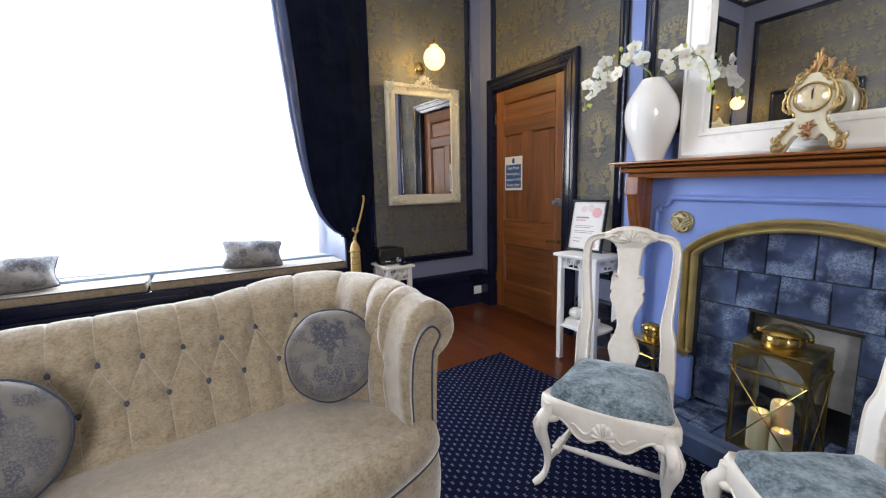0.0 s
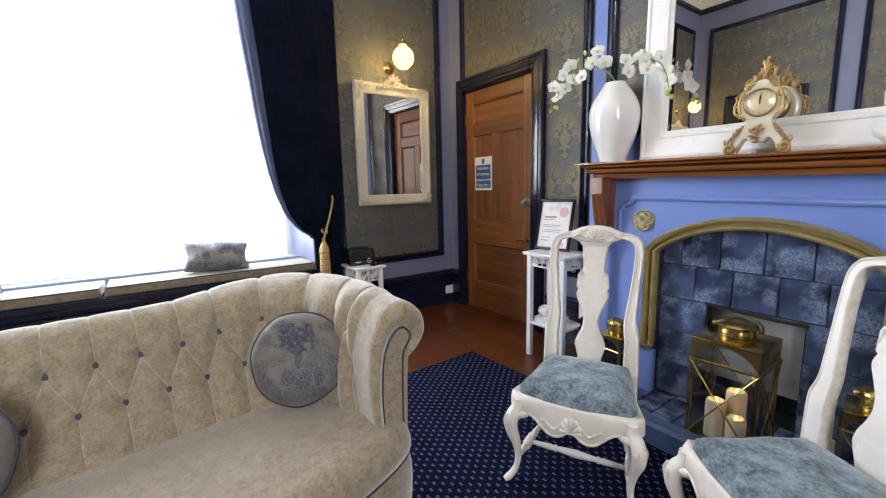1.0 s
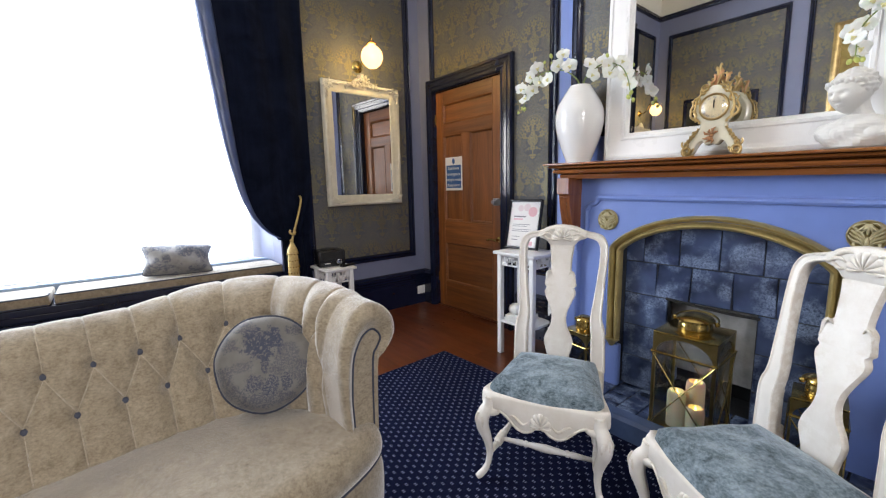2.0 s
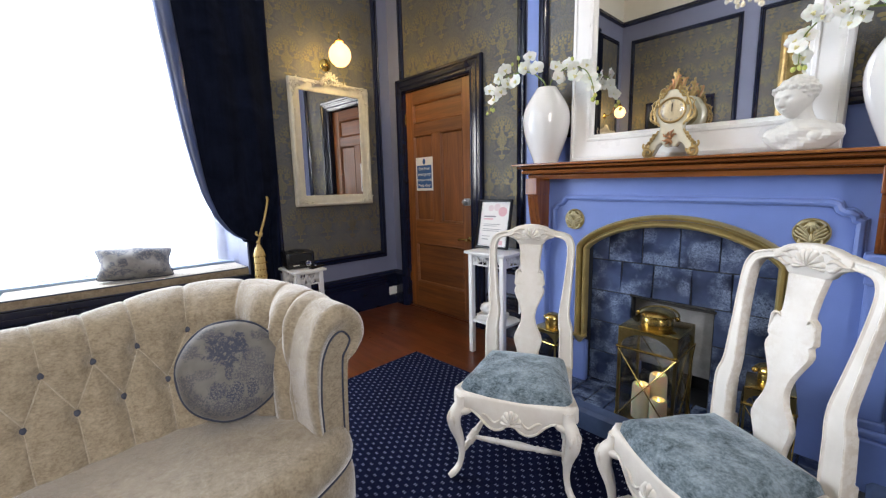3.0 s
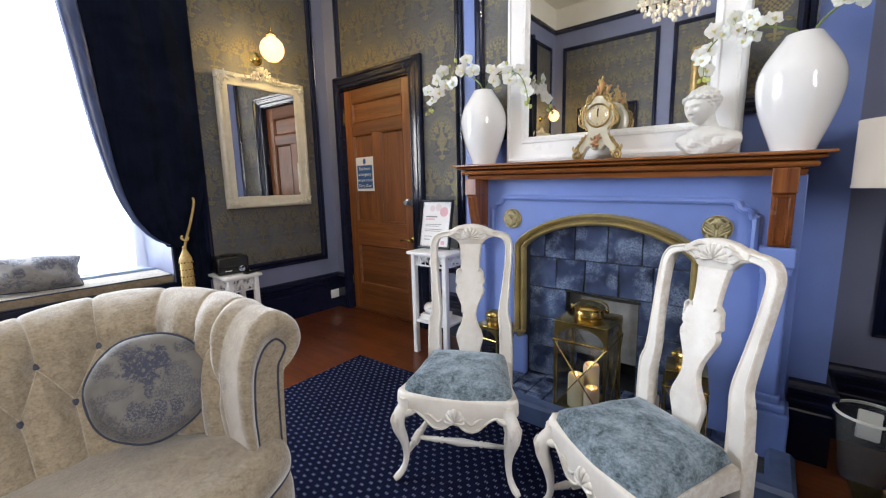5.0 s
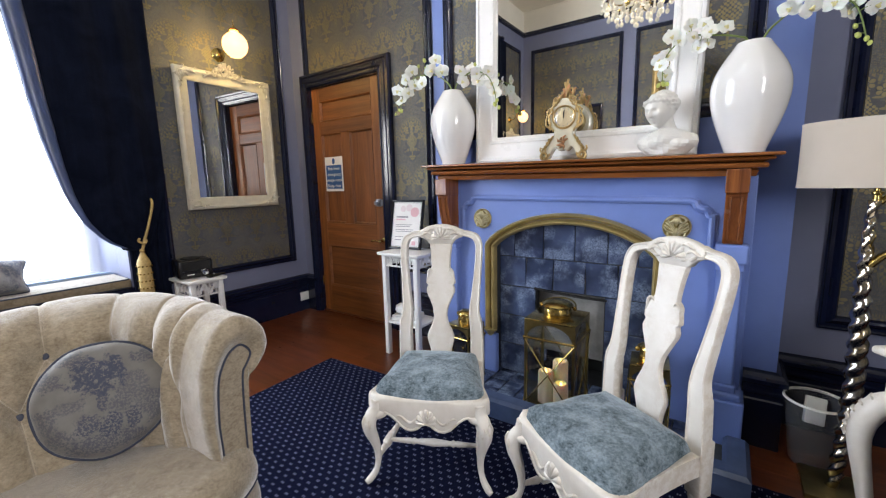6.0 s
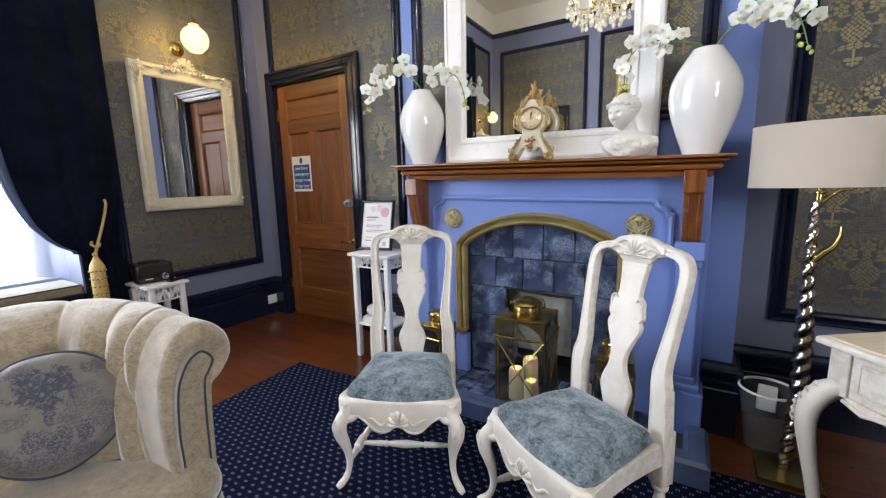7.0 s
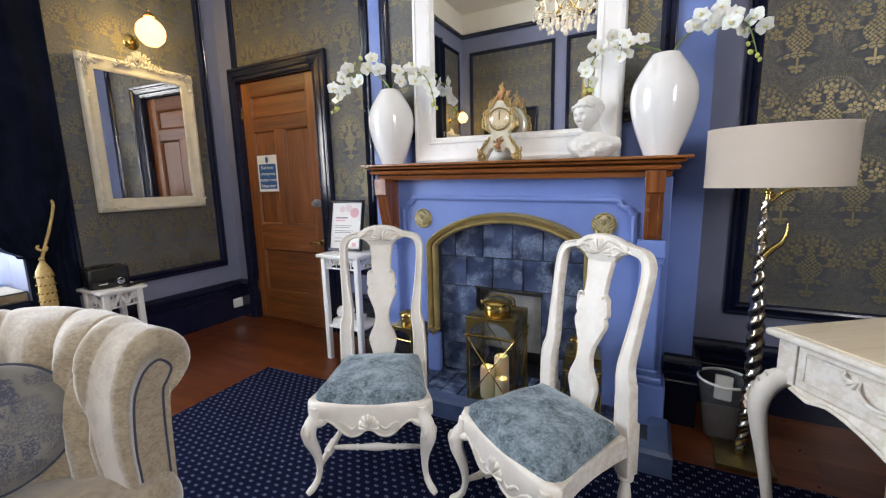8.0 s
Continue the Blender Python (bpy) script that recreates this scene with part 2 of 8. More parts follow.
TEAL_VELVET = velvet("crushed_teal_velvet", (0.030, 0.052, 0.064), (0.295, 0.362, 0.420), 12, (0.385, 0.645), 0.5, (0.8, 0.88, 0.95), 0.75, 4.0, 7.0, 0.15, 0.58)
GOLD_VELVET = velvet("champagne_velvet", (0.135, 0.101, 0.060), (0.45, 0.378, 0.280), 30, (0.27, 0.74), 0.85, (0.98, 0.98, 1.0), 0.7, 1.7, 3.2, 0.3, 0.46)
# champagne velvet again, paler: light caught on the pleat edges, put into the colour
LIT_FOLD_VELVET = velvet("lit_velvet_fold", (0.29, 0.24, 0.175), (0.48, 0.42, 0.33), 60, (0.34, 0.68), 1.0, (0.95, 0.96, 1.0))
SILL_VELVET = velvet("champagne_seat_pad", (0.16, 0.125, 0.078), (0.33, 0.28, 0.205), 30, (0.32, 0.68), 0.5, (0.95, 0.96, 1.0))
NAVY_VELVET = velvet("navy_curtain_velvet", (0.003, 0.0045, 0.011), (0.008, 0.011, 0.024), 6, (0.35, 0.65), 0.06, (0.16, 0.22, 0.42), 0.5, 0.1)
NAVY_VELVET.node_tree.nodes["Principled BSDF"].inputs["Specular IOR Level"].default_value = 0.03
NAVY_VELVET.node_tree.nodes["Principled BSDF"].inputs["Roughness"].default_value = 0.9
SHADE_LINEN = plain("linen_shade", (0.49, 0.435, 0.375), 0.85, 0, 0.04, 4, 0.4, 500)


def toile():
    """Greyed linen printed with slate-blue clumps of leaves and fine strokes."""
    mat, n = material("toile_print")
    co = n.coords()
    clump = n.noise(co, 11.0, 2, 0.5, 0.4)
    leaf = n.noise(co, 75, 5, 0.75, 0.8)
    twig = n.noise(n.mapping(co, (120, 120, 30)), 1.0, 3, 0.6, 1.2)
    ink = n.m("MULTIPLY", n.step(clump, 0.44, 0.52), n.step(leaf, 0.40, 0.54))
    fig = n.m("MULTIPLY", n.step(n.noise(co, 17, 2), 0.52, 0.60), n.step(twig, 0.50, 0.60))
    ink = n.m("MAXIMUM", ink, n.m("MULTIPLY", fig, 0.7))
    base = n.ramp(n.noise(co, 25, 4), (0.3, (0.20, 0.195, 0.19)), (0.7, (0.27, 0.262, 0.255)))
    n.set(Base_Color=n.mix(n.m("MULTIPLY", ink, 0.85), base, (0.060, 0.068, 0.105)), Roughness=0.7, Sheen_Weight=0.15)
    n.bump(n.noise(co, 500, 2), 0.4, 0.001)
    return mat


TOILE = toile()


def toile_scene():
    """The same print, one scene to a cushion: a full tree over a row of small figures and shrubs."""
    mat, n = material("toile_scene_print")
    co = n.coords()
    x, y, z = n.split(co)[0:3]
    leaf, fine, ragged = n.noise(co, 95, 5, 0.75, 0.4), n.noise(co, 190, 4, 0.7), n.noise(co, 30, 4, 0.75)

    def blob(cx, cy, rx, ry, edge):
        dx, dy = n.m("DIVIDE", n.m("SUBTRACT", x, cx), rx), n.m("DIVIDE", n.m("SUBTRACT", y, cy), ry)
        d = n.m("SQRT", n.m("ADD", n.m("MULTIPLY", dx, dx), n.m("MULTIPLY", dy, dy)))
        return n.m("SUBTRACT", 1.0, n.step(n.m("MULTIPLY_ADD", ragged, 2.4 * edge, d), 0.80 + edge * 1.2, 1.12 + edge * 1.2))

    ink = n.m("MULTIPLY", blob(-0.006, 0.066, 0.060, 0.050, 1.2), n.step(leaf, 0.40, 0.50))
    for cx, cy, rx, ry, k in ((0.0, 0.010, 0.012, 0.045, 0.9), (0.070, 0.012, 0.036, 0.042, 0.55), (-0.115, 0.070, 0.035, 0.025, 0.6), (0.105, 0.095, 0.040, 0.022, 0.7),
                              (-0.035, -0.060, 0.030, 0.028, 0.9), (0.012, -0.072, 0.026, 0.034, 1.0), (0.062, -0.062, 0.018, 0.034, 0.9), (-0.090, -0.078, 0.034, 0.020, 0.6), (-0.070, -0.005, 0.040, 0.016, 0.5), (0.000, -0.112, 0.100, 0.026, 0.7), (0.105, -0.040, 0.030, 0.040, 0.6), (-0.118, -0.025, 0.026, 0.034, 0.6), (-0.055, 0.118, 0.040, 0.018, 0.6), (0.040, -0.020, 0.030, 0.022, 0.6)):
        ink = n.m("MAXIMUM", ink, n.m("MULTIPLY", n.m("MULTIPLY", blob(cx, cy, rx, ry, 1.0), n.step(fine, 0.42, 0.54)), k))
    ink = n.m("MULTIPLY", ink, n.m("MULTIPLY_ADD", n.noise(co, 14, 3), 0.4, 0.8), clamp=True)
    base = n.ramp(n.noise(co, 25, 4), (0.3, (0.128, 0.120, 0.111)), (0.7, (0.165, 0.156, 0.146)))
    n.set(Base_Color=n.mix(ink, base, (0.034, 0.040, 0.072)), Roughness=0.7, Sheen_Weight=0.15)
    n.bump(n.noise(co, 500, 2), 0.4, 0.001)
    return mat


TOILE_SCENE = toile_scene()


# lighter than the curtain's navy: the window's glow on its edge, in the colour
LIT_HEM = plain("lit_navy_hem", (0.045, 0.070, 0.170), 0.36, 0, 0.2, 8, 0.2, 120, spec=0.6)
SASH_BLUE = plain("pale_blue_sash_paint", (0.30, 0.40, 0.55), 0.35, 0, 0.05)


def damask():
    """Embossed damask: seeded fruit with five florets and a leafed foot, in a half-drop net of beaded scallops."""
    mat, n = material("damask_wallpaper")
    x, y, z = n.split(n.coords())[0:3]
    W, H = 0.25, 0.335
    u = n.m("DIVIDE", n.m("ADD", x, y), W)          # panels lie along x or along y
    v = n.m("DIVIDE", z, H)
    row = n.m("FLOOR", v)
    odd = n.m("MULTIPLY", n.m("FLOORED_MODULO", row, 2.0), 0.5)

    def motif(shift_u, shift_v):
        uu = n.m("SUBTRACT", n.m("FRACT", n.m("ADD", n.m("ADD", u, odd), shift_u)), 0.5)
        vv = n.m("SUBTRACT", n.m("FRACT", v), shift_v)
        return n.m("MULTIPLY", uu, W), n.m("MULTIPLY", vv, H)

    px, py = motif(0.0, 0.46)
    ax = n.m("ABSOLUTE", px)

    def hyp(a, b):
        return n.m("SQRT", n.m("ADD", n.m("MULTIPLY", a, a), n.m("MULTIPLY", b, b)))

    def inside(d, r, soft=0.002):
        return n.m("SUBTRACT", 1.0, n.step(d, r - soft, r + soft))

    def blob(cx, cy, rx, ry, soft=0.10):
        return n.m("SUBTRACT", 1.0, n.step(hyp(n.m("DIVIDE", n.m("SUBTRACT", ax, cx), rx), n.m("DIVIDE", n.m("SUBTRACT", py, cy), ry)), 1 - soft, 1 + soft))

    # fruit with seeds, wide below and narrowing to a neck
    body = n.m("MAXIMUM", blob(0.0, -0.002, 0.047, 0.045, 0.04), n.m("MULTIPLY", inside(n.m("SUBTRACT", ax, n.m("MULTIPLY_ADD", n.step(py, 0.02, 0.07), -0.016, 0.029)), 0.0), n.m("MULTIPLY", n.step(py, 0.0, 0.01), inside(py, 0.096))))
    seeds = n.voronoi(n.join(n.m("ADD", px, py), n.m("SUBTRACT", px, py), 0.0), 56, "F1", 0.25)
    fruit = n.m("MULTIPLY", body, n.m("SUBTRACT", 1.0, n.step(seeds, 0.40, 0.54)))
    halo = n.m("MAXIMUM", blob(0.0, 0.0, 0.066, 0.075), blob(0.0, 0.09, 0.03, 0.06))
    ink = fruit
    # florets
    for fx, fy, r in ((0.0, 0.118, 0.024), (0.054, 0.088, 0.023), (0.083, 0.034, 0.022)):
        dx, dy = n.m("SUBTRACT", ax, fx), n.m("SUBTRACT", py, fy)
        d, ang = hyp(dx, dy), n.m("ARCTAN2", dy, dx)
        petal = n.m("MULTIPLY_ADD", n.m("ABSOLUTE", n.m("SINE", n.m("MULTIPLY", ang, 3.0))), r * 0.45, r * 0.72)
        fl = inside(n.m("SUBTRACT", d, petal), 0.0)
        gap = n.m("MAXIMUM", n.step(n.m("ABSOLUTE", n.m("SINE", n.m("MULTIPLY", ang, 3.0))), 0.15, 0.4), inside(d, r * 0.18))
        core = n.m("MAXIMUM", n.step(d, r * 0.30, r * 0.38), inside(d, r * 0.20))
        ink = n.m("MAXIMUM", ink, n.m("MULTIPLY", n.m("MULTIPLY", fl, core), gap))
        halo = n.m("MAXIMUM", halo, inside(d, r * 1.30))
    # stems to the florets, curled leaves at the foot
    for cx, cy, rx, ry in ((0.040, 0.062, 0.020, 0.005), (0.062, 0.016, 0.018, 0.006)):
        ink = n.m("MAXIMUM", ink, n.m("MULTIPLY", blob(cx, cy, rx, ry), 0.8))
    ly = n.m("ADD", n.m("ADD", py, 0.058), n.m("MULTIPLY", n.m("MULTIPLY", ax, ax), 3.2))
    lobes = n.m("MULTIPLY_ADD", n.m("ABSOLUTE", n.m("SINE", n.m("MULTIPLY", ax, 120.0))), 0.010, 0.0045)
    leaf = n.m("MULTIPLY", inside(n.m("SUBTRACT", n.m("ABSOLUTE", ly), n.m("MULTIPLY", lobes, n.m("SUBTRACT", 1.15, n.m("DIVIDE", ax, 0.085)))), 0.0), inside(ax, 0.084))
    vein = n.m("MULTIPLY", n.step(n.m("ABSOLUTE", ly), 0.0008, 0.0022), n.step(n.m("ABSOLUTE", n.m("SINE", n.m("MULTIPLY", ax, 120.0))), 0.08, 0.30))
    leaf = n.m("MULTIPLY", leaf, vein)
    ink = n.m("MAXIMUM", ink, leaf)
    halo = n.m("MAXIMUM", halo, blob(0.0, -0.075, 0.085, 0.035))
    ink = n.m("MAXIMUM", ink, n.m("MULTIPLY", inside(ax, 0.0045), inside(n.m("ABSOLUTE", n.m("ADD", py, 0.105)), 0.035)))
    ink = n.m("MAXIMUM", ink, n.m("MAXIMUM", blob(0.017, -0.112, 0.013, 0.008), blob(0.012, -0.128, 0.008, 0.006)))
    halo = n.m("MAXIMUM", halo, blob(0.0, -0.115, 0.034, 0.035))
    # scallop: an arch over each motif, toothed and beaded
    qy = n.m("ADD", py, 0.050)
    ring = hyp(n.m("MULTIPLY", px, 1.05), n.m("MULTIPLY", qy, 0.70))
    ang = n.m("ARCTAN2", n.m("MULTIPLY", qy, 0.70), px)
    up = n.step(qy, -0.01, 0.03)
    tooth = n.m("GREATER_THAN", n.m("SINE", n.m("MULTIPLY", ang, 40.0)), 0.0)
    band = n.m("MULTIPLY", inside(n.m("ABSOLUTE", n.m("SUBTRACT", ring, 0.136)), 0.009), tooth)
    bead = n.m("MULTIPLY", inside(n.m("ABSOLUTE", n.m("SUBTRACT", ring, 0.153)), 0.0035), n.m("GREATER_THAN", n.m("SINE", n.m("MULTIPLY", ang, 100.0)), -0.1))
    bead2 = n.m("MULTIPLY", inside(n.m("ABSOLUTE", n.m("SUBTRACT", ring, 0.122)), 0.0022), 0.8)
    arch = n.m("MULTIPLY", n.m("MAXIMUM", n.m("MAXIMUM", band, bead2), n.m("MULTIPLY", bead, 0.8)), up)
    arch = n.m("MULTIPLY", arch, n.m("SUBTRACT", 1.0, halo))
    ink = n.m("MAXIMUM", ink, n.m("MULTIPLY", arch, 0.9))
    rest = n.m("MULTIPLY", n.m("MULTIPLY", n.m("SUBTRACT", 1.0, n.step(n.voronoi(n.join(px, py, 0.0), 150, "F1", 0.5), 0.25, 0.5)), n.m("SUBTRACT", 1.0, halo)), 0.48)
    ink = n.m("MAXIMUM", ink, rest)
    wear = n.noise(n.coords(), 5, 4, 0.6)
    ground = n.ramp(n.noise(n.coords(), 60, 4, 0.7), (0.3, (0.070, 0.072, 0.076)), (0.7, (0.122, 0.122, 0.124)))
    ground = n.mix(n.m("MULTIPLY", halo, 0.5), ground, (0.055, 0.065, 0.085))
    gold = n.mix(wear, (0.215, 0.175, 0.085), (0.32, 0.268, 0.148))
    k = n.m("MULTIPLY", ink, n.m("MULTIPLY_ADD", wear, 0.5, 0.6), clamp=True)
    n.set(Base_Color=n.mix(k, ground, gold), Metallic=n.m("MULTIPLY", k, 0.85), Roughness=n.m("MULTIPLY_ADD", k, -0.16, 0.52))
    n.bump(n.m("ADD", n.m("MULTIPLY", ink, 1.0), n.m("MULTIPLY", n.noise(n.coords(), 350, 2), 0.25)), 0.5, 0.003)
    return mat


DAMASK = damask()


def carpet_mat():
    """Navy pile with a staggered net of small pale double flecks."""
    mat, n = material("navy_spot_carpet")
    co = n.coords()
    x, y, z = n.split(co)[0:3]
    P = 0.045
    u, v = n.m("DIVIDE", x, P), n.m("DIVIDE", y, P * 0.62)
    row = n.m("FLOOR", v)
    uu = n.m("SUBTRACT", n.m("FRACT", n.m("ADD", u, n.m("MULTIPLY", n.m("FLOORED_MODULO", row, 2.0), 0.5))), 0.5)
    vv = n.m("SUBTRACT", n.m("FRACT", v), 0.5)
    du = n.m("ABSOLUTE", n.m("SUBTRACT", n.m("ABSOLUTE", uu), 0.10))
    spot = n.m("MULTIPLY", n.m("SUBTRACT", 1.0, n.step(du, 0.045, 0.075)), n.m("SUBTRACT", 1.0, n.step(n.m("ABSOLUTE", vv), 0.15, 0.23)))
    tuft = n.voronoi(co, 330)
    broad = n.noise(co, 4, 3)
    base = n.ramp(tuft, (0.1, (0.006, 0.0085, 0.030)), (0.8, (0.0026, 0.0035, 0.013)))
    base = n.mix(n.m("MULTIPLY", broad, 0.35), base, (0.009, 0.013, 0.048))
    n.set(Base_Color=n.mix(n.m("MULTIPLY", spot, n.m("MULTIPLY_ADD", tuft, -0.4, 0.85)), base, (0.215, 0.235, 0.345)), Roughness=0.95, Specular_IOR_Level=0.05)
    n.bump(n.m("SUBTRACT", 1.0, tuft), 0.6, 0.004)
    return mat


CARPET = carpet_mat()


def tile_mat():
    """Dark blue glaze that breaks to pale blue in crackled patches; every tile its own."""
    mat, n = material("blue_glazed_tile")
    co = n.coords()
    r = n.m("MULTIPLY", n.random(), 53.0)
    v = n.t.nodes.new("ShaderNodeVectorMath")
    v.operation = "ADD"
    n.put(v.inputs[0], co), n.put(v.inputs[1], n.join(r, r, r))
    c2 = v.outputs[0]
    patch, crack = n.noise(c2, 9, 3, 0.5), n.noise(c2, 120, 6, 0.8, 0.3)
    pale = n.m("MULTIPLY", n.step(patch, 0.42, 0.64), n.step(crack, 0.32, 0.64))
    base = n.ramp(n.noise(c2, 6, 3), (0.3, (0.012, 0.018, 0.047)), (0.7, (0.058, 0.086, 0.178)))
    n.set(Base_Color=n.mix(n.m("MULTIPLY", pale, 0.75), base, (0.27, 0.35, 0.52)), Roughness=n.m("MULTIPLY_ADD", crack, 0.25, 0.10), Coat_Weight=0.2)
    n.bump(n.m("ADD", patch, n.m("MULTIPLY", crack, 0.3)), 0.25, 0.003)
    return mat


TILE = tile_mat()
GROUT = plain("dark_grout", (0.035, 0.04, 0.05), 0.9, 0, 0.2, 20, 0.4, 80)


# ---- mesh helpers ----
def mesh_of(name, bm, mat, smooth=False):
    bmesh.ops.recalc_face_normals(bm, faces=bm.faces)
    me = bpy.data.meshes.new(name)
    bm.to_mesh(me)
    bm.free()
    if smooth:
        me.shade_smooth()
        me.set_sharp_from_angle(angle=radians(smooth if smooth is not True else 40))
    me.materials.append(mat)
    return me


def part(name, bm, mat, parent, label="", smooth=False, m=None):
    ob = new(name, mesh_of(name, bm, mat, smooth))
    ob.parent = parent
    if m is not None:
        ob.matrix_basis = m
    return tagged(ob, label)


def thing(name, label, category, m=None, group=""):
    ob = new(name)
    ob.empty_display_size = 0.1
    if m is not None:
        ob.matrix_basis = m
    return tagged(ob, label, category, group)


def solo(name, bm, mat, label, category, m=None, smooth=False, group="", kind=""):
    ob = new(name, mesh_of(name, bm, mat, smooth))
    if m is not None:
        ob.matrix_basis = m
    return tagged(ob, label, category, group, kind)


def join_bm(*bms):
    out = bmesh.new()
    for b in bms:
        me = bpy.data.meshes.new("tmp")
        b.to_mesh(me)
        b.free()
        out.from_mesh(me)
        bpy.data.meshes.remove(me)
    return out


def moved(bm, m):
    bmesh.ops.transform(bm, matrix=m, verts=bm.verts)
    return bm


def box(x0, y0, z0, x1, y1, z1, bevel=0.0, seg=2):
    bm = bmesh.new()
    bmesh.ops.create_cube(bm, size=1)
    bmesh.ops.scale(bm, vec=(abs(x1 - x0), abs(y1 - y0), abs(z1 - z0)), verts=bm.verts)
    bmesh.ops.translate(bm, vec=((x0 + x1) / 2, (y0 + y1) / 2, (z0 + z1) / 2), verts=bm.verts)
    if bevel:
        bmesh.ops.bevel(bm, geom=bm.edges[:], offset=bevel, segments=seg, affect="EDGES", profile=0.5)
    return bm


def prism(outline, depth, bevel=0.0, seg=2):
    """A plate: the outline (x, z) with thickness from y = 0 to depth."""
    bm = bmesh.new()
    f = bm.faces.new([bm.verts.new((x, 0, z)) for x, z in outline])
    r = bmesh.ops.extrude_face_region(bm, geom=[f])
    top = [v for v in r["geom"] if isinstance(v, bmesh.types.BMVert)]
    bmesh.ops.translate(bm, vec=(0, depth, 0), verts=top)
    if bevel:
        rim = [e for e in bm.edges if abs(e.verts[0].co.y - e.verts[1].co.y) < 1e-6]
        bmesh.ops.bevel(bm, geom=rim, offset=bevel, segments=seg, affect="EDGES", profile=0.5)
    return bm


def lathe(profile, seg=40, sx=1.0, sy=1.0, close=True):
    """Turned shape from (radius, z) pairs."""
    bm = bmesh.new()
    rings = []
    for r, z in profile:
        rings.append([bm.verts.new((sx * r * math.cos(a), sy * r * math.sin(a), z)) for a in (2 * math.pi * k / seg for k in range(seg))])
    for a, b in zip(rings, rings[1:]):
        for k in range(seg):
            bm.faces.new((a[k], a[(k + 1) % seg], b[(k + 1) % seg], b[k]))
    if close:
        for ring in (rings[0], rings[-1]):
            if profile[0][0] > 1e-6:
                bm.faces.new(ring)
    return bm


def spline(points, n):
    """A smooth way through the points (Catmull-Rom), n steps a span."""
    p = [Vector(q) for q in points]
    p = [2 * p[0] - p[1]] + p + [2 * p[-1] - p[-2]]
    out = []
    for i in range(1, len(p) - 2):
        for k in range(n):
            t = k / n
            a, b, c, d = p[i - 1], p[i], p[i + 1], p[i + 2]
            out.append(0.5 * (2 * b + (c - a) * t + (2 * a - 5 * b + 4 * c - d) * t * t + (3 * b - a - 3 * c + d) * t ** 3))
    out.append(p[-2].copy())
    return out


def tube(path, radius, seg=10, closed=False, flat=1.0, ref=None, cap=True):
    """A round (or flattened) rod along a path; the radius is a number or one for each point."""
    bm = bmesh.new()
    p = [Vector(q) for q in path]
    n = len(p)
    rad = radius if isinstance(radius, (list, tuple)) else [radius] * n
    rings, up = [], Vector(ref or (0.0, 0.0, 1.0))
    for i in range(n):
        t = (p[(i + 1) % n] - p[i - 1]) if closed else (p[min(i + 1, n - 1)] - p[max(i - 1, 0)])
        t.normalize()
        u = up - t * up.dot(t)
        if u.length < 1e-3:
            u = Vector((1, 0, 0)) - t * t.x
            if u.length < 1e-3:
                u = Vector((0, 1, 0)) - t * t.y
        u.normalize()
        if ref is None:
            up = u
        w = t.cross(u)
        rings.append([bm.verts.new(p[i] + rad[i] * (math.cos(a) * w + flat * math.sin(a) * u)) for a in (2 * math.pi * k / seg for k in range(seg))])
    for i in range(n if closed else n - 1):
        a, b = rings[i], rings[(i + 1) % n]
        for k in range(seg):
            bm.faces.new((a[k], a[(k + 1) % seg], b[(k + 1) % seg], b[k]))
    if cap and not closed:
        bm.faces.new(rings[0]), bm.faces.new(rings[-1])
    return bm


def sweep(path, section, ref=(0, 0, 1), closed=False):
    """A moulding: the section (side, height) along a path, mitred; side points to the left of the way, height along ref."""
    bm = bmesh.new()
    p, up = [Vector(q) for q in path], Vector(ref)
    n, rings = len(p), []
    for i in range(n):
        a = (p[i] - p[i - 1]).normalized() if (i or closed) else (p[1] - p[0]).normalized()
        b = (p[(i + 1) % n] - p[i]).normalized() if (i < n - 1 or closed) else a
        la, lb = up.cross(a), up.cross(b)
        side = (la + lb).normalized()
        side /= max(0.3, side.dot(la))
        rings.append([bm.verts.new(p[i] + side * s + up * h) for s, h in section])
    m = len(section)
    for i in range(n if closed else n - 1):
        a, b = rings[i], rings[(i + 1) % n]
        for k in range(m):
            bm.faces.new((a[k], a[(k + 1) % m], b[(k + 1) % m], b[k]))
    if not closed:
        bm.faces.new(rings[0]), bm.faces.new(rings[-1])
    return bm


def grid_surface(rows, wrap=False):
    """A skin over rows of points."""
    bm = bmesh.new()
    vs = [[bm.verts.new(q) for q in r] for r in rows]
    for a, b in zip(vs, vs[1:]):
        m = len(a)
        for k in range(m if wrap else m - 1):
            bm.faces.new((a[k], a[(k + 1) % m], b[(k + 1) % m], b[k]))
    return bm


def ball(r, x=0, y=0, z=0, sx=1, sy=1, sz=1, u=14, v=9):
    bm = bmesh.new()
    bmesh.ops.create_uvsphere(bm, u_segments=u, v_segments=v, radius=r)
    bmesh.ops.scale(bm, vec=(sx, sy, sz), verts=bm.verts)
    bmesh.ops.translate(bm, vec=(x, y, z), verts=bm.verts)
    return bm


def rounded(bm, width, seg=3, angle=30):
    sharp = [e for e in bm.edges if len(e.link_faces) == 2 and e.calc_face_angle(0) > radians(angle)]
    bmesh.ops.bevel(bm, geom=sharp, offset=width, segments=seg, affect="EDGES", profile=0.5)
    return bm


# ---- the room ----
ROOM_X, ROOM_Y, ROOM_Z = 5.35, -5.70, 4.25
WIN_Y0, WIN_Y1, WIN_Z0, WIN_Z1 = -4.30, -1.42, 0.46, 3.45
BX0, BX1, BY = 1.796, 3.554, -0.28     # chimney breast


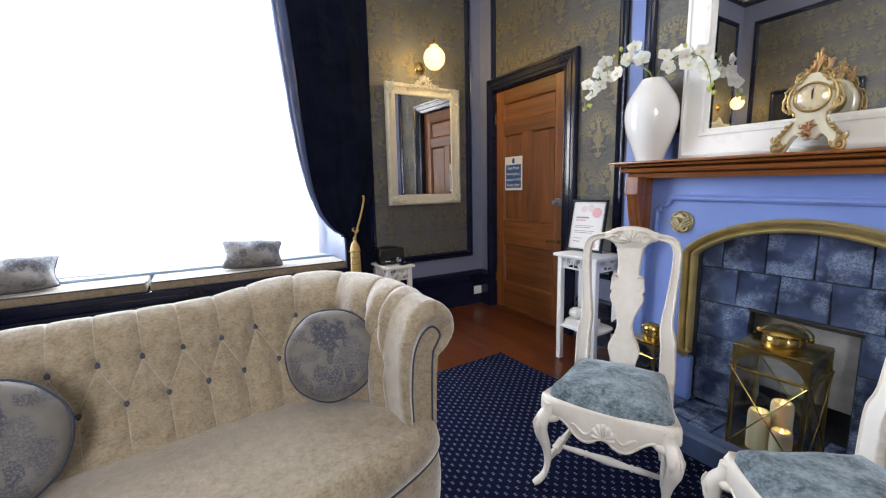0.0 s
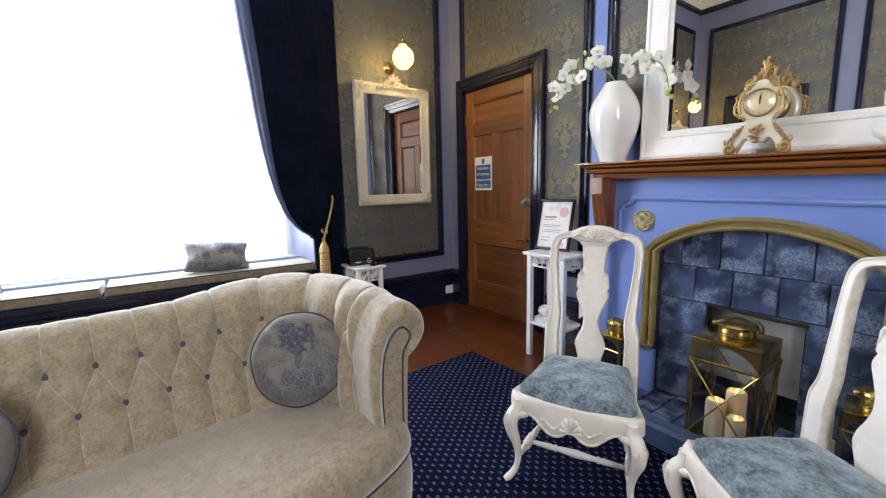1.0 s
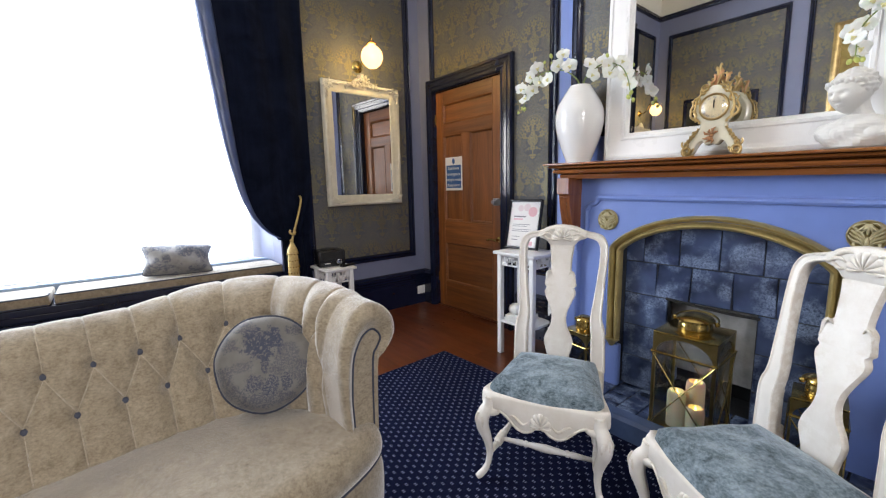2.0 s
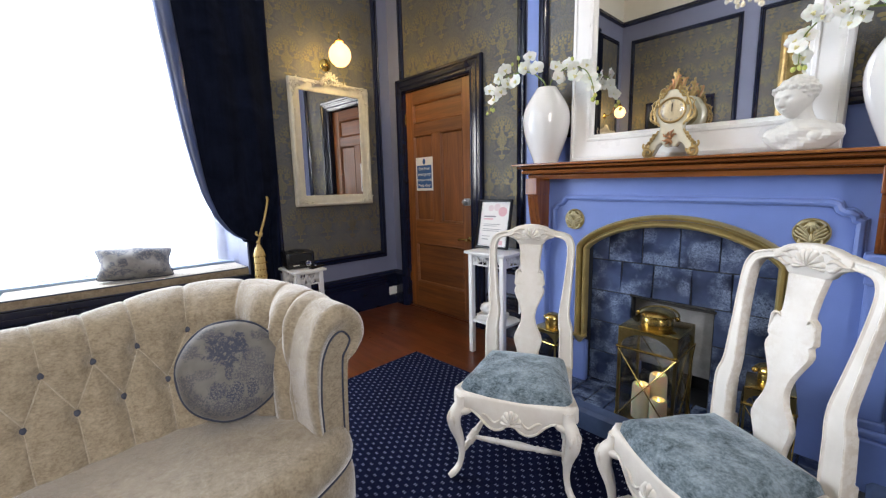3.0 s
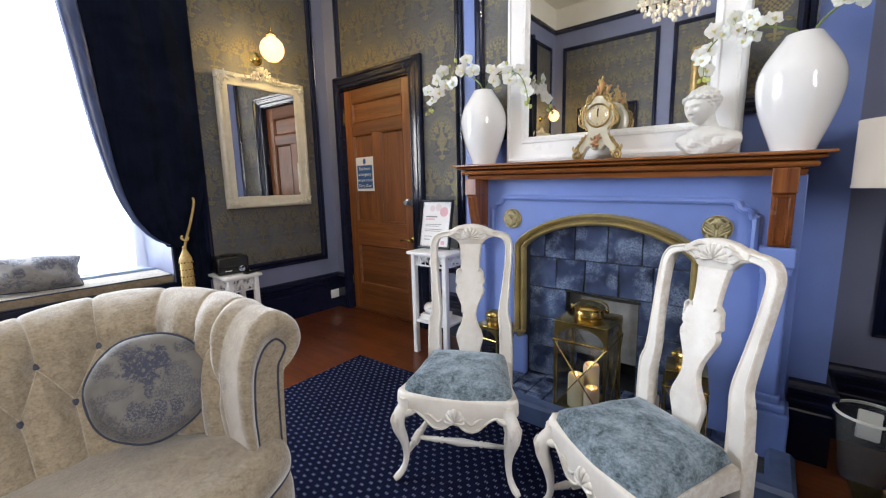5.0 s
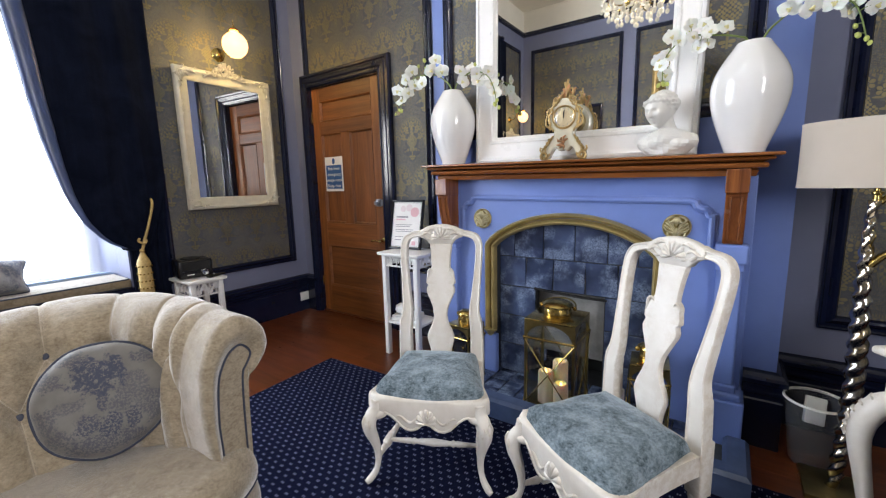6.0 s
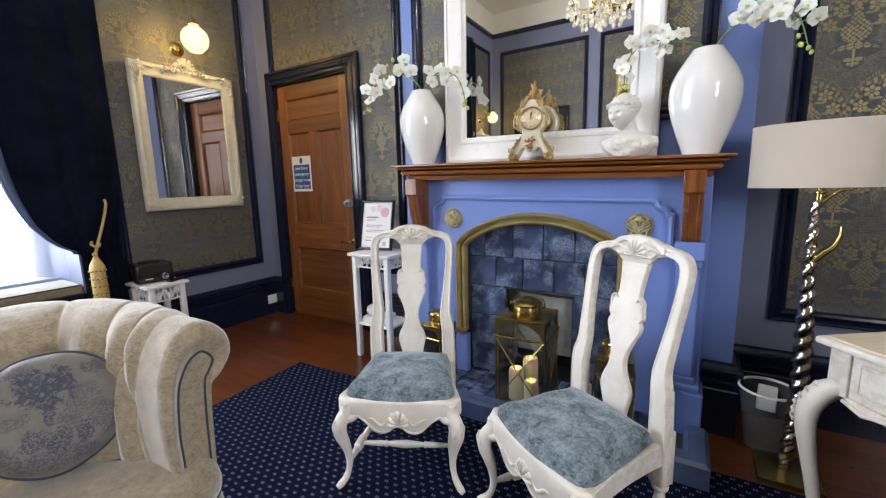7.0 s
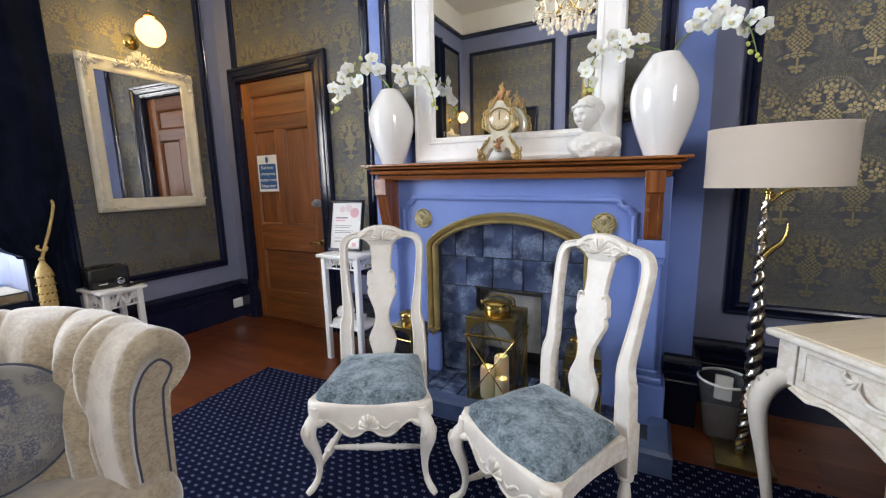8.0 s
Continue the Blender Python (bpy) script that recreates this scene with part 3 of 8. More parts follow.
def wall(name, bm, label="plain slate-blue painted wall"):
    return solo(name, bm, WALL_BLUE, label, "wall", kind="structure")


# floor: a slab with boards laid on it
floor = solo("floor", box(-0.75, ROOM_Y - 0.3, -0.12, ROOM_X + 0.3, 0.4, -0.021), FLOORWOOD, "dark red-brown stained wooden floorboards", "floor", kind="structure")
solo("ceiling", box(-0.5, ROOM_Y - 0.3, ROOM_Z, ROOM_X + 0.3, 0.4, ROOM_Z + 0.2), CREAM, "plain cream plaster ceiling", "ceiling", kind="structure")
wall("wall_west", join_bm(box(-0.75, ROOM_Y - 0.25, -0.1, 0, WIN_Y0, ROOM_Z), box(-0.75, WIN_Y1, -0.1, 0, 0.25, ROOM_Z),
                          box(-0.75, WIN_Y0, -0.1, 0, WIN_Y1, WIN_Z0), box(-0.75, WIN_Y0, WIN_Z1, 0, WIN_Y1, ROOM_Z)))
DX0, DX1, DZ = 0.211, 1.062, 2.03
wall("wall_north", join_bm(box(0, 0, -0.1, DX0 - 0.03, 0.25, ROOM_Z), box(DX1 + 0.03, 0, -0.1, ROOM_X + 0.25, 0.25, ROOM_Z), box(DX0 - 0.03, 0, DZ + 0.03, DX1 + 0.03, 0.25, ROOM_Z)))
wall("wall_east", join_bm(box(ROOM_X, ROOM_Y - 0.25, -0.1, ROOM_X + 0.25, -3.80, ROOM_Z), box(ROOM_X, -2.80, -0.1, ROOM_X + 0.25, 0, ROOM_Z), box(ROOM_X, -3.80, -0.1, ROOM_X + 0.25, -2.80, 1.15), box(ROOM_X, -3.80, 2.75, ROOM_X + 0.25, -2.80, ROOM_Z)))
wall("wall_south", box(0, ROOM_Y - 0.25, -0.1, ROOM_X, ROOM_Y, ROOM_Z))
# out of view: a sash assumed here to carry the added light
window_2 = thing("window_2", "plain white sash window, unseen, added behind the camera", "window")
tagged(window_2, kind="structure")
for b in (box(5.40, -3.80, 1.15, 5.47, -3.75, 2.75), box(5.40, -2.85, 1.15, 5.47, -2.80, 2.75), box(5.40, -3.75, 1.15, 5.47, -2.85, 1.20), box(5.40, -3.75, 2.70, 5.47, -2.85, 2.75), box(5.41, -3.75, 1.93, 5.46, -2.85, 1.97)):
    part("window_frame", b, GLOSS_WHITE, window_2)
# breast with a firebox left open
FX0, FX1, FZ = 2.46, 2.90, 0.62
wall("wall_chimney_breast", join_bm(box(BX0, BY, -0.1, FX0, -0.002, ROOM_Z), box(FX1, BY, -0.1, BX1, -0.002, ROOM_Z), box(FX0, BY, FZ, FX1, -0.002, ROOM_Z)),
     "blue painted chimney breast").data.materials[0] = PERI

# cream frieze above the rail
RAIL_Z = 3.88
for name, b in (("frieze_west", box(0.0, ROOM_Y, RAIL_Z, 0.012, 0, ROOM_Z)), ("frieze_south", box(0.012, ROOM_Y, RAIL_Z, ROOM_X, ROOM_Y + 0.012, ROOM_Z)),
                ("frieze_east", box(ROOM_X - 0.012, ROOM_Y + 0.012, RAIL_Z, ROOM_X, -0.012, ROOM_Z)), ("frieze_north", box(0.012, -0.012, RAIL_Z, BX0, 0, ROOM_Z))):
    solo(name, b, CREAM, "cream plaster frieze under the ceiling", "frieze", kind="structure")
RAIL = [(0, 0), (0.05, 0), (0.055, 0.02), (0.035, 0.045), (0.03, 0.075), (0, 0.09)]
RAIL_RUN = [(0, 0, RAIL_Z - 0.06), (0, ROOM_Y, RAIL_Z - 0.06), (ROOM_X, ROOM_Y, RAIL_Z - 0.06), (ROOM_X, 0, RAIL_Z - 0.06), (BX1, 0, RAIL_Z - 0.06), (BX1, BY, RAIL_Z - 0.06), (BX0, BY, RAIL_Z - 0.06), (BX0, 0, RAIL_Z - 0.06)]
solo("picture_rail", sweep(RAIL_RUN, RAIL, closed=True), NAVY, "dark navy gloss picture rail", "trim", kind="structure")

# skirting: a tall stepped navy board
SKIRT = [(0, 0), (0.030, 0), (0.030, 0.235), (0.024, 0.242), (0.024, 0.262), (0.034, 0.270), (0.034, 0.285), (0.026, 0.292), (0.026, 0.312), (0.040, 0.322),
         (0.042, 0.342), (0.028, 0.352), (0.020, 0.368), (0, 0.376)]
SKIRT = [(d, 0.915 * h) for d, h in SKIRT]
for run in ([(0, -0.0, 0), (0, ROOM_Y, 0), (ROOM_X, ROOM_Y, 0), (ROOM_X, 0, 0), (BX1, 0, 0), (BX1, BY, 0), (3.44, BY, 0)],
            [(1.91, BY, 0), (BX0, BY, 0), (BX0, 0, 0), (1.25, 0, 0)], [(0.165, 0, 0), (0.0, 0, 0)]):
    solo("baseboard", rounded(sweep(run, SKIRT), 0.0015, 1, 50), NAVY, "tall stepped navy gloss skirting board", "skirting", kind="structure")

# wallpaper panels in navy mouldings
BEAD = [(0, 0), (0.062, 0), (0.062, 0.010), (0.055, 0.022), (0.044, 0.026), (0.034, 0.020), (0.026, 0.011), (0.012, 0.011), (0.006, 0.016), (0, 0.014)]


def panel(name, a, b, z0, z1, out, shift=(0, 0, 0)):
    """A papered field between a and b (plan points on the wall), with its mouldings proud along out."""
    a, b, o = Vector((*a, 0)), Vector((*b, 0)), Vector((*out, 0))
    d = (b - a).normalized()
    bm = bmesh.new()
    i, w = 0.03, (b - a).length
    corners = [a + d * i, a + d * (w - i), a + d * (w - i), a + d * i]
    lo = [bm.verts.new(c + o * 0.001 + Vector((0, 0, z))) for c, z in zip(corners, (z0 + i, z0 + i, z1 - i, z1 - i))]
    hi = [bm.verts.new(v.co + o * 0.004) for v in lo]
    bm.faces.new(lo), bm.faces.new(hi)
    for k in range(4):
        bm.faces.new((lo[k], lo[(k + 1) % 4], hi[(k + 1) % 4], hi[k]))
    p = solo(name, moved(bm, Matrix.Translation(-Vector(shift))), DAMASK, "grey embossed wallpaper with gold damask motifs", "wallpaper panel", Matrix.Translation(shift), kind="structure")
    ring = [a + Vector((0, 0, z0)), b + Vector((0, 0, z0)), b + Vector((0, 0, z1)), a + Vector((0, 0, z1))]
    if d.cross(Vector((0, 0, 1))).dot(o) < 0:
        ring.reverse()
    part("moulding", rounded(sweep([q + o * 0.003 - Vector(shift) for q in ring], BEAD, ref=o, closed=True), 0.002, 1, 40), NAVY, p, "navy gloss panel moulding")
    return p


PZ = 3.56
panel("panel_west", (0, -1.20), (0, -0.121), 0.495, PZ, (1, 0), (0, 0.141, 0.036))
panel("panel_west_far", (0, -5.55), (0, -4.52), 0.50, PZ, (1, 0))
door_paper = solo("panel_door_wall", join_bm(box(0.215, -0.005, 2.12, 1.555, -0.001, PZ - 0.03), box(1.20, -0.005, 0.53, 1.555, -0.001, 2.12)), DAMASK,
                  "grey embossed wallpaper with gold damask motifs", "wallpaper panel", kind="structure")
part("moulding", rounded(sweep([(1.585, -0.003, 0.50), (1.585, -0.003, PZ), (0.185, -0.003, PZ), (0.185, -0.003, 2.135)], BEAD, ref=(0, -1, 0)), 0.002, 1, 40), NAVY, door_paper, "navy gloss panel moulding")
part("moulding", rounded(sweep([(1.245, -0.003, 0.50), (1.5225, -0.003, 0.50)], BEAD, ref=(0, -1, 0)), 0.002, 1, 40), NAVY, door_paper, "navy gloss panel moulding")
panel("panel_breast", (1.885, BY), (3.41, BY), 1.425, PZ, (0, -1))
panel("panel_alcove", (3.700, 0), (5.20, 0), 0.492, PZ, (0, -1), (0.131, 0, -0.083))
for x0, x1 in ((0.165, 1.75), (1.94, 3.55), (3.74, 5.2)):
    panel("panel_south", (x0, ROOM_Y), (x1, ROOM_Y), 0.50, PZ, (0, 1))
for y0, y1 in ((-5.5, -3.95), (-2.65, -0.2)):
    panel("panel_east", (ROOM_X, y0), (ROOM_X, y1), 0.50, PZ, (-1, 0))

# door, its frame and architrave
ARCH = [(0, 0), (0.165, 0), (0.165, 0.030), (0.150, 0.040), (0.128, 0.038), (0.118, 0.026), (0.100, 0.024), (0.092, 0.030), (0.060, 0.026), (0.045, 0.014), (0.020, 0.012), (0.012, 0.018), (0, 0.016)]
casing = rounded(sweep([(1.070, -0.002, 0), (1.070, -0.002, DZ + 0.012), (0.204, -0.002, DZ + 0.012), (0.204, -0.002, 0)], [(-s * 0.82, h) for s, h in ARCH], ref=(0, -1, 0)), 0.003, 2, 40)
for v in casing.verts:      # squeezed beside the corner, and a little at the head
    if v.co.x < 0.204:
        v.co.x = 0.204 - 0.42 * (0.204 - v.co.x)
    if v.co.z > DZ + 0.012:
        v.co.z = DZ + 0.012 + 0.76 * (v.co.z - DZ - 0.012)
solo("architrave", casing, NAVY, "deep moulded navy gloss door architrave", "architrave", kind="structure")
solo("door_lining", join_bm(box(DX0 - 0.028, 0.0, 0, DX0 - 0.003, 0.2, DZ + 0.003), box(DX1 + 0.003, 0.0, 0, DX1 + 0.028, 0.2, DZ + 0.003), box(DX0 - 0.028, 0, DZ + 0.004, DX1 + 0.028, 0.2, DZ + 0.028)),
     NAVY, "navy painted door lining", "door frame", kind="structure")


solo("door_sill", box(DX0 - 0.03, 0.001, -0.02, DX1 + 0.03, 0.24, 0.010), FLOORWOOD, "dark stained wooden door sill", "door sill", kind="structure")


def build_door():
    d = thing("door_1", "closed varnished oak panelled door with brass handle", "door", pose(DX0, 0.03, 0))
    tagged(d, kind="structure")
    w, t = DX1 - DX0, 0.044
    s0, s1, m0, m1 = 0.097, w - 0.118, 0.360, 0.458
    part("stile", box(0, 0, 0.012, s0, t, DZ, 0.003), OAK_Z, d), part("stile", box(s1, 0, 0.012, w, t, DZ, 0.003), OAK_Z, d)
    for a, b in ((0.012, 0.255), (0.645, 0.850), (1.640, 1.737), (1.920, DZ)):
        part("rail", box(s0 + 0.0005, 0.0006, a, s1 - 0.0005, t, b, 0.003), OAK_X, d)
    part("muntin", box(m0, 0.0003, 0.8505, m1, t, 1.6395, 0.003), OAK_Z, d)
    for x0, x1, z0, z1, g in ((s0, s1, 0.255, 0.645, OAK_X), (s0, m0, 0.85, 1.64, OAK_Z), (m1, s1, 0.85, 1.64, OAK_Z), (s0, s1, 1.737, 1.92, OAK_X)):
        p = part("panel", box(x0, 0.016, z0, x1, 0.034, z1), g, d)
        ring = [(x0, 0.016, z0), (x0, 0.016, z1), (x1, 0.016, z1), (x1, 0.016, z0)]
        part("bead", sweep(ring, [(0, 0), (0, 0.012), (-0.007, 0.017), (-0.014, 0.012), (-0.020, 0.003), (-0.020, 0)], ref=(0, -1, 0), closed=True), g, p)
    part("handle", join_bm(lathe([(0.0, -0.002), (0.026, -0.002), (0.026, 0.004), (0.018, 0.008), (0.010, 0.012), (0.009, 0.045), (0.013, 0.05), (0.0, 0.052)], 24),
                               tube(spline([(0.0, 0, 0.043), (-0.02, 0.0, 0.046), (-0.055, 0.004, 0.045), (-0.095, -0.004, 0.043), (-0.105, -0.008, 0.043)], 4), [0.009, 0.0085, 0.008, 0.0075, 0.007, 0.007, 0.007, 0.0075, 0.008, 0.0085, 0.009, 0.0095, 0.0095, 0.009, 0.008, 0.006, 0.004], 10)),
             BRASS, d, "brass lever handle", 40, pose(0.806, -0.002, 0.722, 90))
    part("lock_case", box(0.760, -0.03, 1.006, 0.812, -0.002, 1.066, 0.006), STEEL, d, "grey metal rim lock", 40)
    part("lock_knob", moved(lathe([(0.0, 0), (0.012, 0), (0.010, 0.012), (0.017, 0.02), (0.017, 0.03), (0.0, 0.033)], 20), pose(0.785, -0.03, 1.036, 90)), STEEL, d, "", 40)
    part("lock_keep", box(0.814, -0.024, 1.011, 0.848, -0.002, 1.055, 0.005), STEEL, d)
    for z in (0.25, 1.75):
        part("hinge", moved(lathe([(0.0, 0), (0.008, 0), (0.008, 0.09), (0.0, 0.09)], 12), pose(-0.006, -0.006, z)), BRASS, d)
    return d


build_door()


def text_mesh(body, size, mat, name="lettering", depth=0.0006):
    cu = bpy.data.curves.new(name, "FONT")
    cu.body, cu.size, cu.align_x, cu.align_y, cu.extrude = body, size, "CENTER", "CENTER", depth
    ob = new(name, cu)
    me = bpy.data.meshes.new_from_object(ob.evaluated_get(bpy.context.evaluated_depsgraph_get()))
    bpy.data.objects.remove(ob)
    bpy.data.curves.remove(cu)
    me.materials.append(mat)
    return me


def text_part(body, size, mat, parent, m, name="lettering"):
    ob = new(name, text_mesh(body, size, mat, name))
    ob.parent, ob.matrix_basis = parent, m
    return ob


# sign on the door
sign = thing("door_sign", "white and blue printed notice stuck to the oak door", "sign", pose(0.456, 0.024, 1.285))
part("sheet", box(-0.115, 0, -0.15, 0.115, 0.003, 0.15), PAPER, sign, "white notice sheet")
part("field", box(-0.100, -0.0012, -0.128, 0.100, 0.0, 0.078), SIGN_BLUE, sign, "blue printed field")
part("emblem", prism([(0.022 * math.cos(a) * 0.85, 0.112 + 0.026 * math.sin(a)) for a in (k * math.pi / 10 for k in range(20))], -0.0012), SIGN_BLUE, sign)
for k, line in enumerate(("Exit from", "emergency", "escape route", "Keep clear")):
    text_part(line, 0.040, PAPER, sign, pose(0, -0.0014, 0.048 - 0.050 * k, 90))

# socket on the skirting
sock = thing("wall_socket", "white plastic double wall socket on the navy skirting", "socket", pose(0.031, -0.064, 0.138, 0, 0, -90))
part("faceplate", box(-0.06, -0.011, -0.043, 0.06, 0, 0.043, 0.004), WHITE_PLASTIC, sock, smooth=40)
for x in (-0.03, 0.03):
    part("switch", box(x - 0.006, -0.015, 0.016, x + 0.006, -0.010, 0.032, 0.002), WHITE_PLASTIC, sock)

# window: deep reveal, sashes, voile
win = thing("window_1", "tall bright sash window behind white voile", "window", pose(-0.72, 0, 0))
tagged(win, kind="structure")
for a, b in ((WIN_Y0, WIN_Y0 + 0.08), (WIN_Y1 - 0.08, WIN_Y1),):
    part("jamb", box(0.04, a, WIN_Z0, 0.12, b, WIN_Z1, 0.006), GLOSS_WHITE, win)
for z in (WIN_Z0 + 0.12, WIN_Z1 - 0.1):
    part("rail", box(0.045, WIN_Y0 + 0.08, z, 0.115, WIN_Y1 - 0.08, z + 0.07, 0.006), GLOSS_WHITE, win)
part("window_sill", box(0.02, WIN_Y0 + 0.002, WIN_Z0 + 0.002, 0.16, WIN_Y1 - 0.002, WIN_Z0 + 0.12, 0.008), GLOSS_WHITE, win)
for a, b in ((WIN_Y0 + 0.08, WIN_Y1 - 0.08),):
    pn = part("pane", box(0.078, a, WIN_Z0 + 0.12, 0.082, b, WIN_Z1 - 0.1), GLASS, win)
    pn.visible_shadow = False
for a, b, ph, x0 in ((WIN_Y0 + 0.02, -2.80, 0.0, -0.44), (-2.95, WIN_Y1 - 0.03, 1.3, -0.40)):
    rows = []
    for k in range(15):
        z = WIN_Z0 + 0.15 + (WIN_Z1 - WIN_Z0 - 0.16) * k / 14
        rows.append([(x0 + 0.26 * max(0.0, (y - WIN_Y1 + 0.13) / 0.10) ** 1.5 + 0.010 * math.sin(46 * (y - a) + ph + 0.3 * math.sin(7 * y)) + 0.006 * math.sin(101 * (y - a)), y + 0.004 * math.sin(3 * z + 9 * y), z) for y in (a + (b - a) * j / 150 for j in range(151))])
    solo("voile_curtain", grid_surface(rows), SHEER, "sheer white voile curtain hanging across the window", "net curtain", smooth=True)


# ---- fireplace ----
CX, FY = 2.675, -0.38


def arch_line(w, zs, za, z0, n=22):
    """Up the left jamb, over the arch and down the right jamb."""
    top = [(CX + w * math.sin(a), zs + (za - zs) * abs(math.cos(a)) ** 1.5) for a in (-math.pi / 2 + math.pi * k / n for k in range(n + 1))]
    return [(CX - w, z0)] + top + [(CX + w, z0)]


fire = thing("fireplace_surround", "blue painted arched fireplace surround with gold mouldings", "fireplace")
hole = arch_line(0.440, 0.822, 0.985, 0.062)
part("front_panel", prism([(CX - 0.725, 0.062)] + hole + [(CX + 0.725, 0.062), (CX + 0.725, 1.20), (CX - 0.725, 1.20)], 0.095, 0.0), PERI, fire, m=pose(0, FY, 0))
gold = [Vector((x, FY, z)) for x, z in arch_line(0.432, 0.822, 0.985, 0.330)]
gm = part("arch_moulding", rounded(sweep(gold, [(-0.031, -0.012), (-0.031, 0.014), (-0.027, 0.026), (-0.019, 0.031), (-0.012, 0.025), (-0.008, 0.008), (-0.005, -0.002), (0.001, -0.002), (0.004, 0.012), (0.009, 0.034), (0.017, 0.042), (0.025, 0.033), (0.028, 0.014), (0.028, -0.012)], ref=(0, -1, 0)), 0.003, 2, 25), GOLD_PAINT, fire, "gold painted arch moulding", 50)
for s in (-1, 1):
    x = CX + s * 0.432
    part("moulding_stop", join_bm(moved(lathe([(0.0, 0), (0.012, 0.004), (0.03, 0.03), (0.042, 0.04), (0.042, 0.05), (0.0, 0.052)], 20, 1, 0.7), pose(x, FY - 0.016, 0.284))), GOLD_PAINT, gm, smooth=40)
    part("jamb_block", box(x - 0.042, FY - 0.022, 0.062, x + 0.042, FY + 0.02, 0.300, 0.012), PERI, fire)
    # pilaster, capital, plinth
    p0, p1 = CX + s * 0.640, CX + s * 0.730
    a, b = min(p0, p1), max(p0, p1)
    part("pilaster", box(a, FY - 0.045, 0.30, b, FY + 0.098, 0.80, 0.012, 3), PERI, fire)
    part("pilaster_return", box(CX + s * 0.752, FY - 0.005, 0.062, CX + s * 0.720, FY + 0.098, 1.175, 0.004), PERI, fire)
    part("capital", join_bm(box(a - 0.012, FY - 0.075, 0.825, b + 0.012, FY + 0.09, 0.905, 0.010, 3), box(a - 0.004, FY - 0.058, 0.795, b + 0.004, FY + 0.09, 0.83, 0.006)), PERI, fire)
    part("plinth", join_bm(box(a - 0.022, FY - 0.085, 0.0, b + 0.042, FY + 0.098, 0.245, 0.006) if s > 0 else box(a - 0.042, FY - 0.085, 0.0, b + 0.022, FY + 0.098, 0.245, 0.006),
                           box(a - 0.016, FY - 0.07, 0.243, b + 0.030 * (s > 0) + 0.016 * (s < 0), FY + 0.098, 0.275, 0.012, 3), box(a - 0.008, FY - 0.055, 0.272, b + 0.010, FY + 0.098, 0.305, 0.008, 3)), PERI, fire)
    # bracket under the shelf
    side = [(-0.125, 1.20), (-0.125, 1.112), (-0.118, 1.104), (-0.112, 1.06), (-0.100, 1.0), (-0.082, 0.94), (-0.072, 0.907), (0.02, 0.907), (0.02, 1.20)]
    bm = bmesh.new()
    w0, w1 = CX + s * 0.685 - 0.034, CX + s * 0.685 + 0.034
    fa = bm.faces.new([bm.verts.new((w0, FY + y, z)) for y, z in side])
    ex = bmesh.ops.extrude_face_region(bm, geom=[fa])
    bmesh.ops.translate(bm, vec=(w1 - w0, 0, 0), verts=[v for v in ex["geom"] if isinstance(v, bmesh.types.BMVert)])
    co = part("bracket", rounded(bm, 0.003, 1, 40), MAHOG_Z, fire, "mahogany shelf bracket")
    part("bracket_cap", box(w0 - 0.004, FY - 0.132, 1.110, w1 + 0.004, FY + 0.0, 1.20, 0.003), MAHOG_Z, co)
    bead = [(w0 + 0.016, FY - 0.118, 1.095), (w1 - 0.016, FY - 0.118, 1.095), (w1 - 0.016, FY - 0.079, 0.92), (w0 + 0.016, FY - 0.079, 0.92)]
    part("bracket_bead", tube(bead, 0.005, 8, True), MAHOG_Z, co)
    # rosette: a dark dish with a hanging palmette above and feathered acanthus scrolls sweeping up from the foot
    rx, rz = CX - 0.001 + s * 0.485, 0.967 - 0.006 * s
    r = part("rosette", moved(lathe([(0.0, 0.0), (0.056, 0.0), (0.056, 0.006), (0.052, 0.010), (0.046, 0.004), (0.0, 0.003)], 36), pose(rx, FY, rz, 90)), GOLD_PAINT, fire, "gilt leaf rosette", 40)

    def leaf(name, pts, rad):
        m = 5 * (len(pts) - 1)
        part(name, tube(spline([(rx + x, FY - 0.006 - y, rz + z) for x, y, z in pts], 5), [rad * (0.35 + 0.65 * math.sin(math.pi * (0.08 + 0.84 * k / m))) for k in range(m + 1)], 7, flat=0.8), ROSETTE_GOLD, r, "", 60)
    for k in range(5):
        q = (k - 2) / 2
        leaf("palm_leaf", [(0.005 * q, 0.010, 0.042), (0.016 * q, 0.014, 0.026), (0.030 * q, 0.006, 0.006 + 0.010 * q * q)], 0.0060)
    for m in (-1, 1):
        leaf("brow", [(m * 0.008, 0.006, 0.044), (m * 0.024, 0.010, 0.042), (m * 0.036, 0.008, 0.030), (m * 0.030, 0.006, 0.024)], 0.0056)
        for k in range(4):
            e = 0.012 * k
            leaf("feather", [(m * 0.004, 0.003, -0.040 + 0.4 * e), (m * (0.020 - 0.2 * e), 0.010, -0.024 + 0.8 * e), (m * (0.040 - 0.10 * e), 0.008, -0.014 + 1.2 * e), (m * (0.050 - 0.35 * e), 0.003, 0.000 + 0.75 * e)], 0.0052)
        leaf("volute", [(m * 0.006, 0.004, -0.030), (m * 0.014, 0.010, -0.044), (m * 0.030, 0.010, -0.040), (m * 0.032, 0.007, -0.026), (m * 0.021, 0.007, -0.026)], 0.0050)
    leaf("stalk", [(0.0, 0.004, -0.046), (0.0, 0.011, -0.024), (0.0, 0.005, -0.004)], 0.0056)

